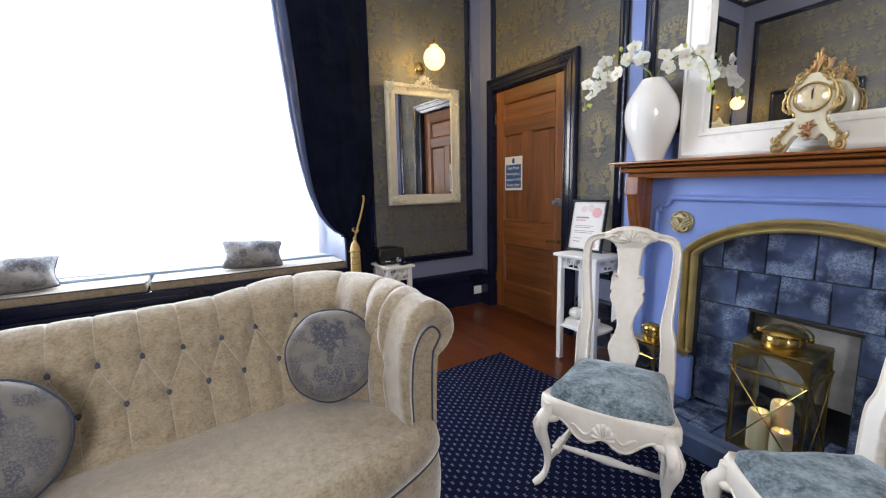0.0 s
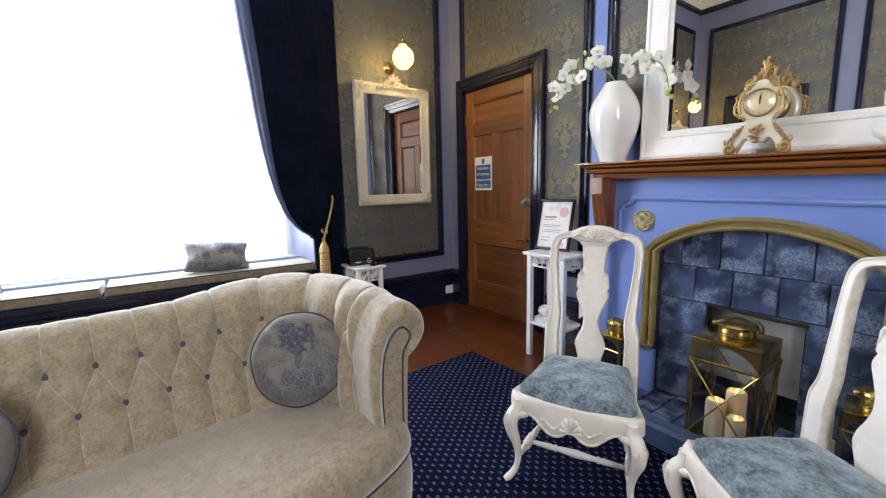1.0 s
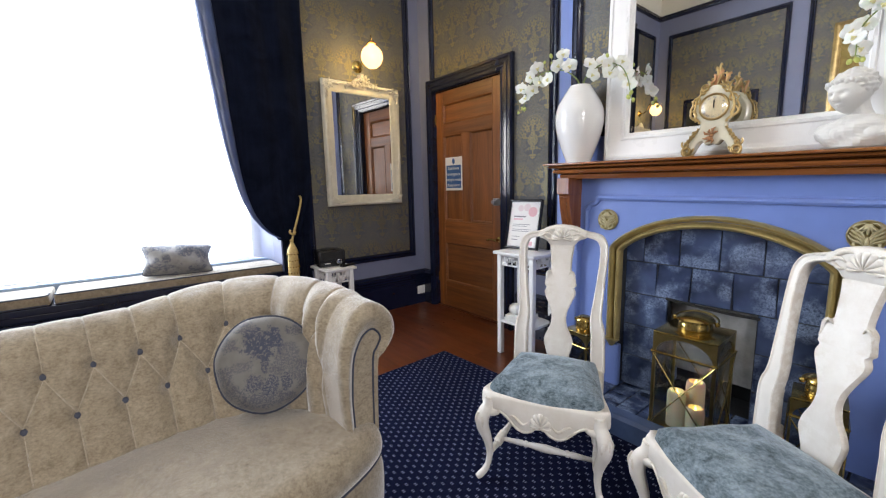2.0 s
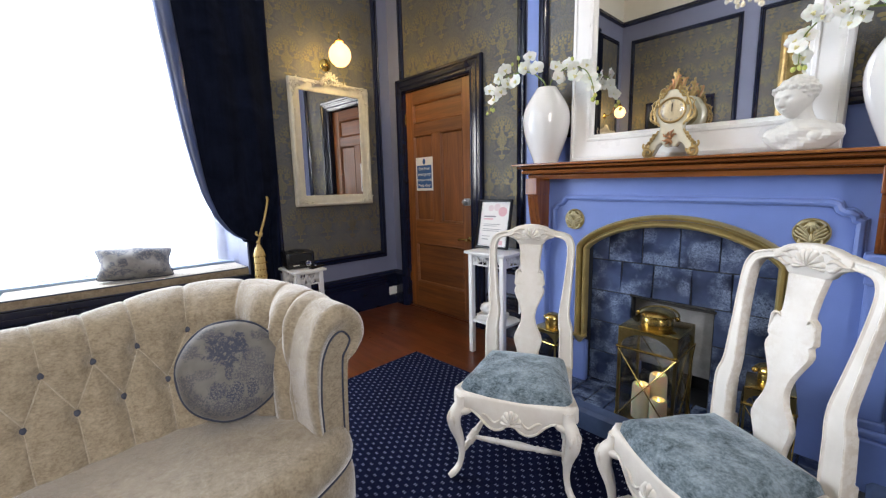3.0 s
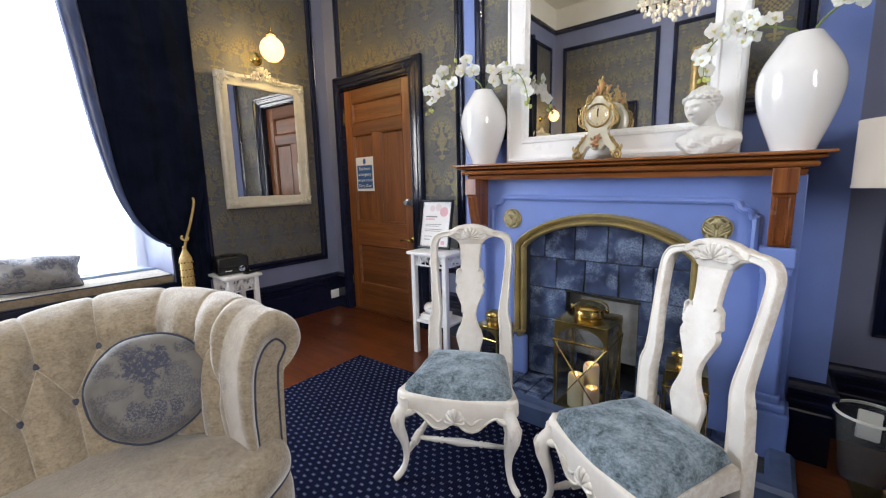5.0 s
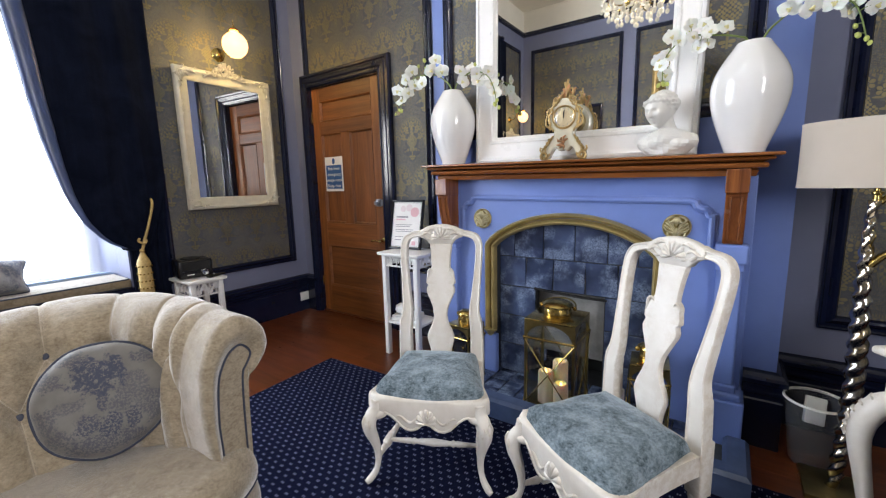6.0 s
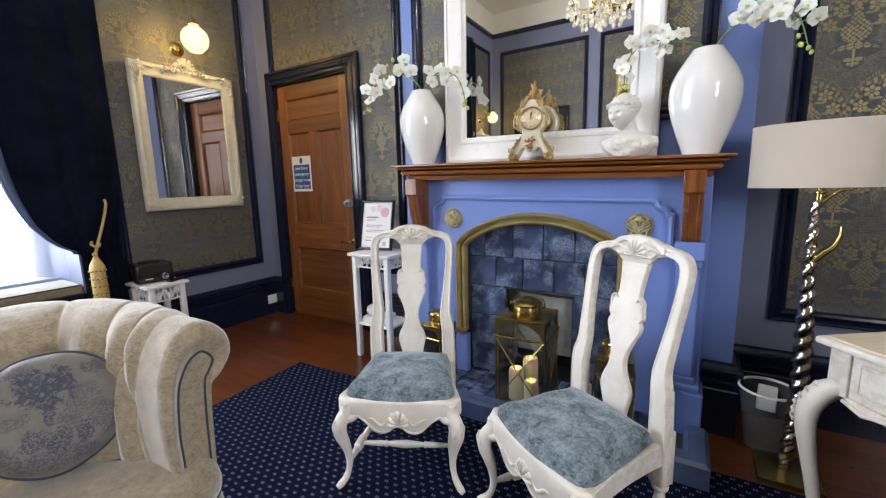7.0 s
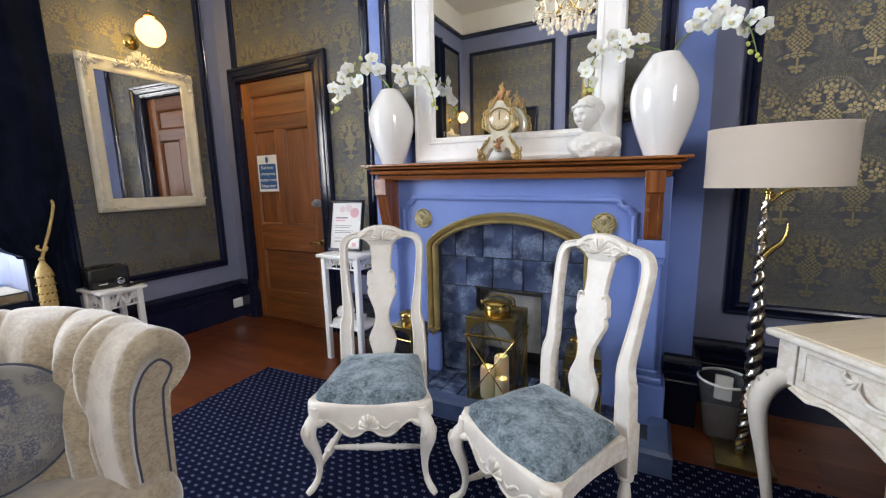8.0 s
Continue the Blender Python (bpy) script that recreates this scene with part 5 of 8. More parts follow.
    for s in (-1, 1):
        for x0, z0, x1, z1, bw in ((0.046, 0.930, 0.100, 0.936, 0.008), (0.048, 0.914, 0.086, 0.924, -0.005), (0.030, 0.956, 0.076, 0.952, 0.005)):
            part("leaf_carving", leaf_curl(s * x0, z0, s * x1, z1, cy - 0.0155, bw, 0.85), CHAIR_WHITE, cr, "", 60)
    sp = [(0.044, 0.368), (0.047, 0.392), (0.0515, 0.415), (0.0565, 0.434), (0.0605, 0.451), (0.0615, 0.470), (0.0535, 0.497), (0.0400, 0.525), (0.0325, 0.553), (0.0312, 0.575), (0.0360, 0.602), (0.0500, 0.637), (0.0635, 0.667), (0.0660, 0.684), (0.0605, 0.699), (0.0610, 0.705), (0.0675, 0.712), (0.0665, 0.724), (0.0620, 0.744), (0.0595, 0.762), (0.0500, 0.774), (0.0445, 0.780), (0.0440, 0.800), (0.0465, 0.840), (0.0530, 0.888)]
    prof = spline([(x, 0, z) for x, z in sp], 3)
    rows = []
    for p in prof:
        y = rake(p.z) - 0.006
        rows.append([(-p.x, y + 0.004, p.z), (-p.x + 0.005, y - 0.003, p.z), (0, y - 0.004, p.z), (p.x - 0.005, y - 0.003, p.z), (p.x, y + 0.004, p.z), (p.x, y + 0.014, p.z), (-p.x, y + 0.014, p.z), (-p.x, y + 0.004, p.z)])
    sl = part("splat", grid_surface(rows), CHAIR_WHITE, c, "vase-shaped back splat", 45)
    for s in (-1, 1):
        yy = rake(0.75) - 0.010
        part("ear_carving", tube(spline([(s * 0.036, yy + 0.003, 0.764), (s * 0.046, yy, 0.776), (s * 0.057, yy, 0.766), (s * 0.060, yy, 0.744), (s * 0.064, yy - 0.002, 0.722)], 4), [0.0022 + 0.0026 * math.sin(math.pi * k / 16) for k in range(17)], 7), CHAIR_WHITE, sl, "", 60)
    return c


chair = build_chair()
chair.matrix_basis = pose(2.3774, -1.1336, CZ, 0, 0, 26.15)
copy_thing(chair, pose(3.068, -1.1696, CZ, 0, 0, -33.04))


# ---- sofa ----
def build_sofa():
    S = thing("sofa", "champagne velvet buttoned sofa with rolled arms and slate piping", "sofa")
    # seat joint line in plan, from the arm's front by the door round the back to the other arm
    near = [(2.225, -1.952), (2.140, -1.954), (2.030, -1.968), (1.930, -2.012), (1.858, -2.092), (1.820, -2.220), (1.832, -2.400), (1.862, -2.600), (1.890, -2.800)]
    mid = Vector((1.898, -2.86))
    ax = Vector((0.105, -0.9945))
    def flip(p):
        r = Vector(p) - mid
        return mid + r - 2 * ax * r.dot(ax)
    ctrl = [Vector(p) for p in near] + [flip(p) for p in reversed(near)]
    dense = spline([(p.x, p.y, 0) for p in ctrl], 40)
    ds = [0.0]
    for a, b in zip(dense, dense[1:]):
        ds.append(ds[-1] + (b - a).length)
    total, N = ds[-1], 1500
    xs, ys = np.interp(np.linspace(0, total, N), ds, [p.x for p in dense]), np.interp(np.linspace(0, total, N), ds, [p.y for p in dense])
    s_at = np.linspace(0, total, N)
    pitch, s_ref = 0.1108, 0.9570
    prof_pts = [(-0.012, 0.370), (0.004, 0.420), (0.026, 0.475), (0.052, 0.540), (0.074, 0.600), (0.094, 0.665), (0.120, 0.722), (0.158, 0.765), (0.205, 0.787), (0.255, 0.778), (0.294, 0.745), (0.308, 0.700), (0.294, 0.662), (0.262, 0.646), (0.240, 0.60), (0.236, 0.40), (0.232, 0.12)]
    arm_pts = [(-0.004, 0.370), (-0.012, 0.430), (-0.020, 0.500), (-0.022, 0.570), (-0.018, 0.640), (-0.006, 0.690), (0.014, 0.735), (0.048, 0.776), (0.092, 0.792), (0.136, 0.779), (0.172, 0.744), (0.186, 0.700), (0.180, 0.668), (0.156, 0.648), (0.116, 0.640), (0.101, 0.40), (0.098, 0.12)]
    aprof = spline([(o, 0, z) for o, z in arm_pts], 7)
    prof = spline([(o, 0, z) for o, z in prof_pts], 7)
    M = len(prof)
    z1, z2 = 0.665, 0.540
    rows = []
    for i in range(N):
        a, b = max(i - 6, 0), min(i + 6, N - 1)
        t = Vector((xs[b] - xs[a], ys[b] - ys[a], 0)).normalized()
        nrm = Vector((t.y, -t.x, 0))
        if nrm.dot(Vector((xs[i] - 2.1, ys[i] + 2.86, 0))) < 0:
            nrm = -nrm
        e = min(s_at[i], total - s_at[i])
        w = min(1.0, max(0.0, (e - 0.10) / 0.40))
        w = w * w * (3 - 2 * w)
        k = 1.0 + 0.36 * math.exp(-(((e - 0.47) / 0.15) ** 2))
        q = min(1.0, max(0.0, (0.78 - e) / 0.36))
        rise = 0.032 * q * q * (3 - 2 * q)
        u = (s_at[i] - s_ref) / pitch
        row = []
        for j, p in enumerate(prof):
            z, o = p.z, p.x
            inner = o < 0.30 and j < M * 0.66
            # distance to the nearest pleat, in metres
            if j > M * 0.70:
                dist = 0.06
            elif z >= z1 or o > 0.10:
                dist = abs(u - round(u)) * pitch
            elif z <= z2:
                dist = abs(u - 0.5 - round(u - 0.5)) * pitch
            else:
                f = (z1 - z) / (z1 - z2)
                d1 = min(abs(u - q - 0.5 * f) for q in (math.floor(u) - 1, math.floor(u), math.floor(u) + 1))
                d2 = min(abs(u - q + 0.5 * f) for q in (math.floor(u), math.floor(u) + 1, math.floor(u) + 2))
                dist = min(d1, d2) * pitch * 0.8
            fade = 1.0 if j < M * 0.55 else max(0.0, 1 - (j - M * 0.55) / (M * 0.10))
            fade *= max(0.0, min(1.0, (e - 0.10) / 0.05))
            deep = 0.8 + 0.95 * max(0.0, min(1.0, (0.80 - e) / 0.25))
            groove = 1 - math.exp(-(dist / 0.0045) ** 1.5)
            puff = (groove * 0.0048 + 0.0125 * (1 - math.exp(-(dist / 0.030) ** 2)) * (1.0 if o < 0.13 else max(0.12, 1 - (o - 0.13) / 0.06))) * fade * deep
            # buttons pull in
            du1, du2 = abs(u - round(u)) * pitch, abs(u - 0.5 - round(u - 0.5)) * pitch
            soft = 0.016 + 0.012 * max(0.0, min(1.0, (0.85 - e) / 0.25))
            pull = 0.017 * (math.exp(-((du1 ** 2 + (z - z1) ** 2) / soft ** 2)) * (o < 0.12) + math.exp(-((du2 ** 2 + (z - z2) ** 2) / soft ** 2)))
            d = puff - pull * fade * (0.65 + 0.45 * deep) - 0.004
            jn, jp = prof[min(j + 1, M - 1)], prof[max(j - 1, 0)]
            to, tz = jn.x - jp.x, jn.z - jp.z
            L = math.hypot(to, tz) or 1
            no, nz = -tz / L, to / L
            off = (o * w + aprof[j].x * (1 - w)) * k + no * d
            zz = z * w + aprof[j].z * (1 - w) + rise * min(1, max(0, (z - 0.36) / 0.3)) + nz * d
            row.append(Vector((xs[i], ys[i], 0)) + nrm * off + Vector((0, 0, zz)))
        rows.append(row)
    part("upholstered_back", grid_surface(rows), GOLD_VELVET, S, "deep-buttoned rolled back and arms", True)
    # sewn pleats: a fine fold along each groove, from button to button, over the crest and down to the seat
    def skin(u, j):
        i = min(N - 1.001, max(0.0, (s_ref + u * pitch) / total * (N - 1)))
        i0, j0 = int(i), min(M - 2, int(j))
        fi, fj = i - i0, j - j0
        return (rows[i0][j0] * (1 - fi) + rows[i0 + 1][j0] * fi) * (1 - fj) + (rows[i0][j0 + 1] * (1 - fi) + rows[i0 + 1][j0 + 1] * fi) * fj

    def pleat(a, b, n):
        line = [skin(a[0] + (b[0] - a[0]) * k / n, a[1] + (b[1] - a[1]) * k / n) for k in range(n + 1)]
        part("pleat", tube(line, [0.0021 - 0.0008 * abs(2 * k / n - 1) for k in range(n + 1)], 6), LIT_FOLD_VELVET, S, "", 60)
    # buttons
    q0, q1 = math.ceil((0.13 - s_ref) / pitch), math.floor((total - 0.13 - s_ref) / pitch)
    j1 = int(np.argmin([abs(p.z - z1) + (p.x > 0.12) for p in prof]))
    j2 = int(np.argmin([abs(p.z - z2) + (p.x > 0.12) for p in prof]))
    for q in range(q0, q1 + 1):
        pleat((q, j1 + 1.5), (q, M * 0.62), 30)
        if q < q1:
            pleat((q, j1 - 1), (q + 0.5, j2 + 1), 14), pleat((q + 1, j1 - 1), (q + 0.5, j2 + 1), 14)
            pleat((q + 0.5, j2 - 1), (q + 0.5, 1), 12)
    for half, jj in ((0.0, j1), (0.5, j2)):
        for q in range(q0, q1 + 1):
            i = int(round((s_ref + (q + half) * pitch) / total * (N - 1)))
            if not 4 < i < N - 5:
                continue
            p = rows[i][jj]
            nn = (rows[i + 1][jj] - rows[i - 1][jj]).cross(rows[i][jj + 1] - rows[i][jj - 1]).normalized()
            inward = Vector((2.15 - p.x, -2.86 - p.y, 0))
            if nn.dot(inward) < 0:
                nn = -nn
            part("button", moved(ball(0.0105, sz=0.5, u=12, v=8), Matrix.Translation(p + nn * 0.0035) @ nn.to_track_quat("Z", "Y").to_matrix().to_4x4()), BUTTON, S, smooth=True)
    # arm fronts: a padded border round a flat panel edged with piping
    field = [(0.022, 0.395), (0.020, 0.470), (0.019, 0.540), (0.028, 0.646), (0.046, 0.697), (0.068, 0.726), (0.097, 0.737), (0.119, 0.718), (0.124, 0.699), (0.110, 0.674), (0.097, 0.650), (0.091, 0.560), (0.088, 0.395)]
    fs = spline([(o, 0, z) for o, z in field], 10)
    fd = [0.0]
    for p, q in zip(fs, fs[1:]):
        fd.append(fd[-1] + (q - p).length)
    for end, order in ((0, 1), (N - 1, -1)):
        ring = [rows[end][j] for j in range(4, M) if not (j > M * 0.8 and rows[end][j].z < 0.38)]
        fwd = rows[end][5] - rows[end + order * 16][5]
        fwd.z = 0
        fwd.normalize()
        out = (rows[end][M - 1] - rows[end][2])
        out.z = 0
        out.normalize()
        base = Vector((xs[end], ys[end], 0))
        rd = [0.0]
        for p, q in zip(ring, ring[1:]):
            rd.append(rd[-1] + (q - p).length)
        inner = []
        for dd in rd:
            t = dd / rd[-1] * fd[-1]
            o, z = float(np.interp(t, fd, [p.x for p in fs])), float(np.interp(t, fd, [p.z for p in fs]))
            inner.append(base + out * o + Vector((0, 0, z)) + fwd * 0.012)
        lines = [ring]
        for q in (0.03, 0.09, 0.18, 0.30, 0.44, 0.58, 0.72, 0.86):
            bulge = 0.034 * math.sqrt(1 - (1 - min(1, q * 1.7)) ** 2) - 0.022 * max(0.0, q - 0.5) / 0.5
            lines.append([p.lerp(w2, q) + fwd * (bulge - 0.012 * q) for p, w2 in zip(ring, inner)])
        lines.append(inner)
        bd = part("arm_border", grid_surface(lines), GOLD_VELVET, S, "padded velvet arm border", True)
        bm = bmesh.new()
        bm.faces.new([bm.verts.new(p + fwd * 0.001) for p in inner])
        bmesh.ops.triangulate(bm, faces=bm.faces[:])
        part("arm_front", bm, GOLD_VELVET, S, "flat velvet arm front")
        part("piping", tube([p + fwd * 0.003 for p in inner], 0.0031, 8), PIPING, bd, "slate piping", 60)
    # seat: domed deck, rolled front, border with piping
    n = 110
    idx = np.linspace(0, N - 1, n).astype(int)
    # front edge in plan: a flat bow with rounded corners by the arms
    fw, along = Vector((0.9945, 0.105)), Vector((0.105, -0.9945))
    c0 = Vector((2.272, -1.852))
    width = abs((flip(c0) - c0).dot(along))
    deck = []
    for q, i in enumerate(idx):
        a = Vector((xs[i], ys[i]))
        u = q / (n - 1)
        g = 0.5 - 0.5 * math.cos(math.pi * u)
        v2 = abs(2 * g - 1)
        f = c0 + along * (width * g) + fw * (0.115 * (1 - v2 ** 3.0) + 0.040 * (1 - v2 ** 14) ** 0.5 - 0.026)
        dome = 0.55 + 0.45 * math.sin(math.pi * u) ** 0.5
        nose = 0.062
        line = []
        back = f - fw * nose
        for k in range(13):
            v = k / 12
            p = a.lerp(back, v)
            z = 0.386 + 0.064 * dome * math.sin(math.pi / 2 * min(1, 0.10 + 1.1 * v)) ** 0.8
            line.append(Vector((p.x, p.y, z)))
        z1f = line[-1].z
        for k in range(1, 9):
            w2 = math.pi / 2 * k / 8
            p = back + fw * (nose + 0.012) * math.sin(w2)
            line.append(Vector((p.x, p.y, 0.372 + (z1f - 0.372) * math.cos(w2))))
        for dz, df in ((0.356, 0.010), (0.342, 0.004), (0.334, -0.004), (0.326, 0.002), (0.300, 0.012), (0.255, 0.014), (0.200, 0.010), (0.140, 0.002), (0.105, -0.008)):
            p = f + fw * df
            line.append(Vector((p.x, p.y, dz)))
        deck.append(line)
    part("seat", grid_surface(deck), GOLD_VELVET, S, "domed velvet seat with padded front", True)
    part("front_piping", tube([l[23] + Vector((0.003, 0, 0)) for l in deck[1:-1]], 0.0045, 8), PIPING, S, "slate piping", 60)
    part("base_frame", join_bm(box(1.70, -3.70, 0.09, 2.27, -1.92, 0.16)), SOOT, S)
    for x, y in ((2.30, -1.94), (2.46, -3.72), (1.70, -1.98), (1.80, -3.74)):
        part("foot", moved(lathe([(0.0, 0), (0.020, 0), (0.024, 0.02), (0.034, 0.07), (0.034, 0.12), (0, 0.12)], 16), pose(x, y, CZ)), MAHOG_Z, S, "turned wooden foot", 40)
    return S


build_sofa()


# ---- round cushions on the sofa ----
def round_cushion(m, r=0.160):
    c = thing("round_cushion", "round grey toile print cushion with slate piping on sofa", "cushion", m, "sofa cushions")
    prof = []
    for k in range(25):
        a = -math.pi / 2 + math.pi * k / 24
        prof.append((r * abs(math.cos(a)) ** 0.42 if abs(math.cos(a)) > 1e-6 else 0.0, 0.052 * math.copysign(abs(math.sin(a)) ** 1.15, math.sin(a))))
    bm = lathe(prof, 56, close=False)
    for v in bm.verts:
        a = math.atan2(v.co.y, v.co.x)
        v.co *= 1 + 0.012 * math.sin(3 * a + 1) + 0.008 * math.sin(7 * a)
        v.co.z += 0.004 * math.sin(11 * v.co.x / r) * math.sin(9 * v.co.y / r)
    bmesh.ops.remove_doubles(bm, verts=bm.verts, dist=1e-5)
    part("cover", bm, TOILE_SCENE, c, smooth=True)
    rim = [Vector((math.cos(a), math.sin(a), 0)) * (r * 1.006) * (1 + 0.012 * math.sin(3 * a + 1) + 0.008 * math.sin(7 * a)) for a in (2 * math.pi * k / 72 for k in range(72))]
    part("piping", tube(rim, 0.0048, 8, True), PIPING, c, "slate piping", 60)
    return c


round_cushion(Matrix.Translation((1.958, -2.098, 0.606)) @ Vector((0.86, -0.32, 0.36)).to_track_quat("Z", "Y").to_matrix().to_4x4(), 0.152)
round_cushion(Matrix.Translation((2.000, -2.935, 0.580)) @ Vector((0.90, 0.10, 0.38)).to_track_quat("Z", "Y").to_matrix().to_4x4())


# ---- window seat ----
def pad(y0, y1):
    p = thing("seat_pad", "long champagne velvet window seat pad with dark piping", "seat pad", None, "window seat pads")
    part("cover", box(-0.305, y0, 0.524, 0.028, y1, 0.586, 0.012, 3), SILL_VELVET, p, smooth=50)
    for z in (0.5835, 0.5285):
        part("piping", tube([(-0.05, y0 + 0.004, z), (0.015, y0 + 0.006, z), (0.026, y0 + 0.016, z), (0.026, y1 - 0.016, z), (0.015, y1 - 0.006, z), (-0.05, y1 - 0.004, z)], 0.0048, 7), PIPING, p, "dark piping", 60)


pad(-2.765, WIN_Y1 - 0.01), pad(WIN_Y0 + 0.01, -2.785)
solo("window_rail", box(-0.352, WIN_Y0 + 0.01, 0.524, -0.312, WIN_Y1 - 0.01, 0.604, 0.006), SASH_BLUE, "pale blue painted bottom rail of window", "window rail", kind="structure")
solo("window_seat", join_bm(box(-0.62, WIN_Y0 + 0.002, WIN_Z0 + 0.002, -0.0, WIN_Y1 - 0.002, 0.522), box(0.002, WIN_Y0 - 0.05, 0.478, 0.034, WIN_Y1 + 0.05, 0.522, 0.006), box(0.002, WIN_Y0 - 0.03, 0.44, 0.022, WIN_Y1 + 0.03, 0.477, 0.004), box(0.002, WIN_Y0 - 0.05, 0.40, 0.045, WIN_Y1 + 0.05, 0.438, 0.008)),
                NAVY, "navy gloss window seat front under the pads", "window seat", kind="structure")


def pillow(m, L=0.40, H=0.165):
    c = thing("sill_cushion", "grey-blue toile cushion lying against the bright window", "cushion", m, "window seat cushions")
    rows, n = [], 30
    for s in (1, -1):
        rows_s = []
        for j in range(n + 1):
            v = -1 + 2 * j / n
            row = []
            for i in range(n + 1):
                u = -1 + 2 * i / n
                th = 0.108 * max(0.0, (1 - abs(u) ** 3.0)) ** 0.55 * max(0.0, (1 - abs(v) ** 2.6)) ** 0.55
                ear = 1 - 0.12 * abs(u) ** 5 * abs(v) ** 5
                row.append((u * L / 2 * (1 - 0.20 * (1 - v * v) * abs(u) ** 4) * ear, s * th * (1 + 0.10 * math.sin(5 * u + 2) * math.sin(4 * v + 1)) + 0.006 * math.sin(6 * u + 5 * v) + 0.02 * v * abs(v) * (u > 0) * u, v * H / 2 * (1 + 0.06 * abs(u) ** 4) * ear))
            rows_s.append(row)
        rows.append(rows_s)
    bm = join_bm(grid_surface(rows[0]), grid_surface(rows[1]))
    bmesh.ops.remove_doubles(bm, verts=bm.verts, dist=1e-4)
    part("cover", bm, TOILE, c, smooth=True)
    edge = [rows[0][0][i] for i in range(n + 1)] + [rows[0][j][n] for j in range(1, n + 1)] + [rows[0][n][i] for i in range(n - 1, -1, -1)] + [rows[0][j][0] for j in range(n - 1, 0, -1)]
    part("piping", tube(edge, 0.004, 7, True), PIPING, c, "slate piping", 60)
    return c


pillow(pose(-0.165, -2.105, 0.690, -26, 3, 84), 0.47, 0.222)
pillow(pose(-0.165, -3.46, 0.690, -26, -2, 92), 0.48, 0.222)


# ---- curtains with tie-backs ----
def curtain(mirror):
    """A heavy drape caught back low down. mirror: -1 for the far one, laid out the other way round."""
    yc = (WIN_Y0 + WIN_Y1) / 2 - 0.05
    fy = lambda y: y if mirror > 0 else 2 * yc - y
    c = thing("curtain", "navy velvet curtain swept back with gold cord", "curtain", None, "window curtains")
    left = [(3.50, -1.968), (3.0, -1.922), (2.49, -1.876), (2.23, -1.857), (1.99, -1.834), (1.70, -1.808), (1.48, -1.781), (1.32, -1.753), (1.15, -1.716), (1.00, -1.662), (0.895, -1.590), (0.835, -1.530), (0.806, -1.475)]
    zs, yl = [q[0] for q in reversed(left)], [q[1] for q in reversed(left)]
    rows, n = [], 120
    for k in range(61):
        z = 3.50 - (3.50 - 0.806) * k / 60
        a = float(np.interp(z, zs, yl))
        b = (-1.165 if mirror > 0 else -1.01) - (0.13 * ((1.3 - z) / 0.47) ** 1.4 if z < 1.3 else 0.0)
        low = max(0.0, (1.25 - z) / 0.45)
        row = []
        for j in range(n + 1):
            u = j / n
            amp = 0.012 * (1 - 0.55 * low)
            x = 0.075 + 0.020 * low + amp * math.sin(2 * math.pi * (3.1 * u + 0.16 * math.sin(1.6 * z + 3 * u))) + 0.0008 * math.sin(2 * math.pi * 9 * u + 1.3 * z)
            edge = 0.035 * math.exp(-((u / 0.035) ** 2))
            row.append((x + edge + 0.030 * math.sin(math.pi * u), fy(a + (b - a) * u), z + 0.018 * low * low * (u - 0.45) ** 2 * 4 - 0.012 * low))
        rows.append(row)
    # the belly turns under and back up to the cord
    last = rows[-1]
    for q, (dz, dx) in enumerate(((-0.012, -0.012), (-0.008, -0.040), (0.03, -0.062))):
        rows.append([(x + dx, y, z + dz) for x, y, z in last])
    part("drape", grid_surface(rows), NAVY_VELVET, c, "swept navy velvet drape", True)
    # leading edge rolls over: a plump hem with the window's highlight in its blue
    s2 = 1 if mirror > 0 else -1
    hem = []
    for k, r in enumerate(rows[:61]):
        x, y, z = r[1]
        w = 0.034 + 0.014 * math.sin(math.pi * min(1.0, k / 50)) ** 2 - 0.024 * max(0.0, (k - 44) / 16)
        hem.append([(x + 0.010 + 0.6 * w * math.sin(a), y + s2 * (w * (1 - math.cos(a)) - 0.004), z) for a in (math.pi * j / 10 for j in range(11))])
    part("hem", grid_surface(hem), LIT_HEM, c, "rolled curtain edge, lighter blue as lit by the window", True)
    # tail below the cord
    rows = []
    for k in range(25):
        z = 1.20 - 1.17 * k / 24
        a, b = -1.30 - 0.13 * min(1, (1.20 - z) / 0.35), -1.175 - 0.035 * min(1, (1.2 - z) / 0.4)
        rows.append([(0.060 + 0.016 * math.sin(2 * math.pi * (3.2 * u) + 0.6 * z), fy(a + (b - a) * u), z) for u in (j / 40 for j in range(41))])
    part("tail", grid_surface(rows), NAVY_VELVET, c, "", True)
    # cord and tassel
    cord = spline([(0.06, fy(-1.270), 1.135), (0.128, fy(-1.282), 1.09), (0.140, fy(-1.320), 0.960), (0.152, fy(-1.362), 0.850), (0.160, fy(-1.386), 0.780)], 8)
    part("cord", join_bm(tube(cord, 0.0085, 8), tube(spline([(0.156, fy(-1.352), 0.850), (0.170, fy(-1.366), 0.832), (0.170, fy(-1.386), 0.836), (0.158, fy(-1.398), 0.850), (0.142, fy(-1.386), 0.862)], 5), 0.0075, 8)), ROPE_GOLD, c, "twisted gold cord", 60)
    head = lathe([(0.0, 0.0), (0.010, 0.0), (0.016, -0.012), (0.010, -0.022), (0.014, -0.032), (0.034, -0.075), (0.040, -0.095), (0.040, -0.110), (0.036, -0.112)], 20, close=False)
    skirt = lathe([(0.037, -0.11), (0.039, -0.18), (0.041, -0.27), (0.040, -0.30), (0.0, -0.30)], 40, close=False)
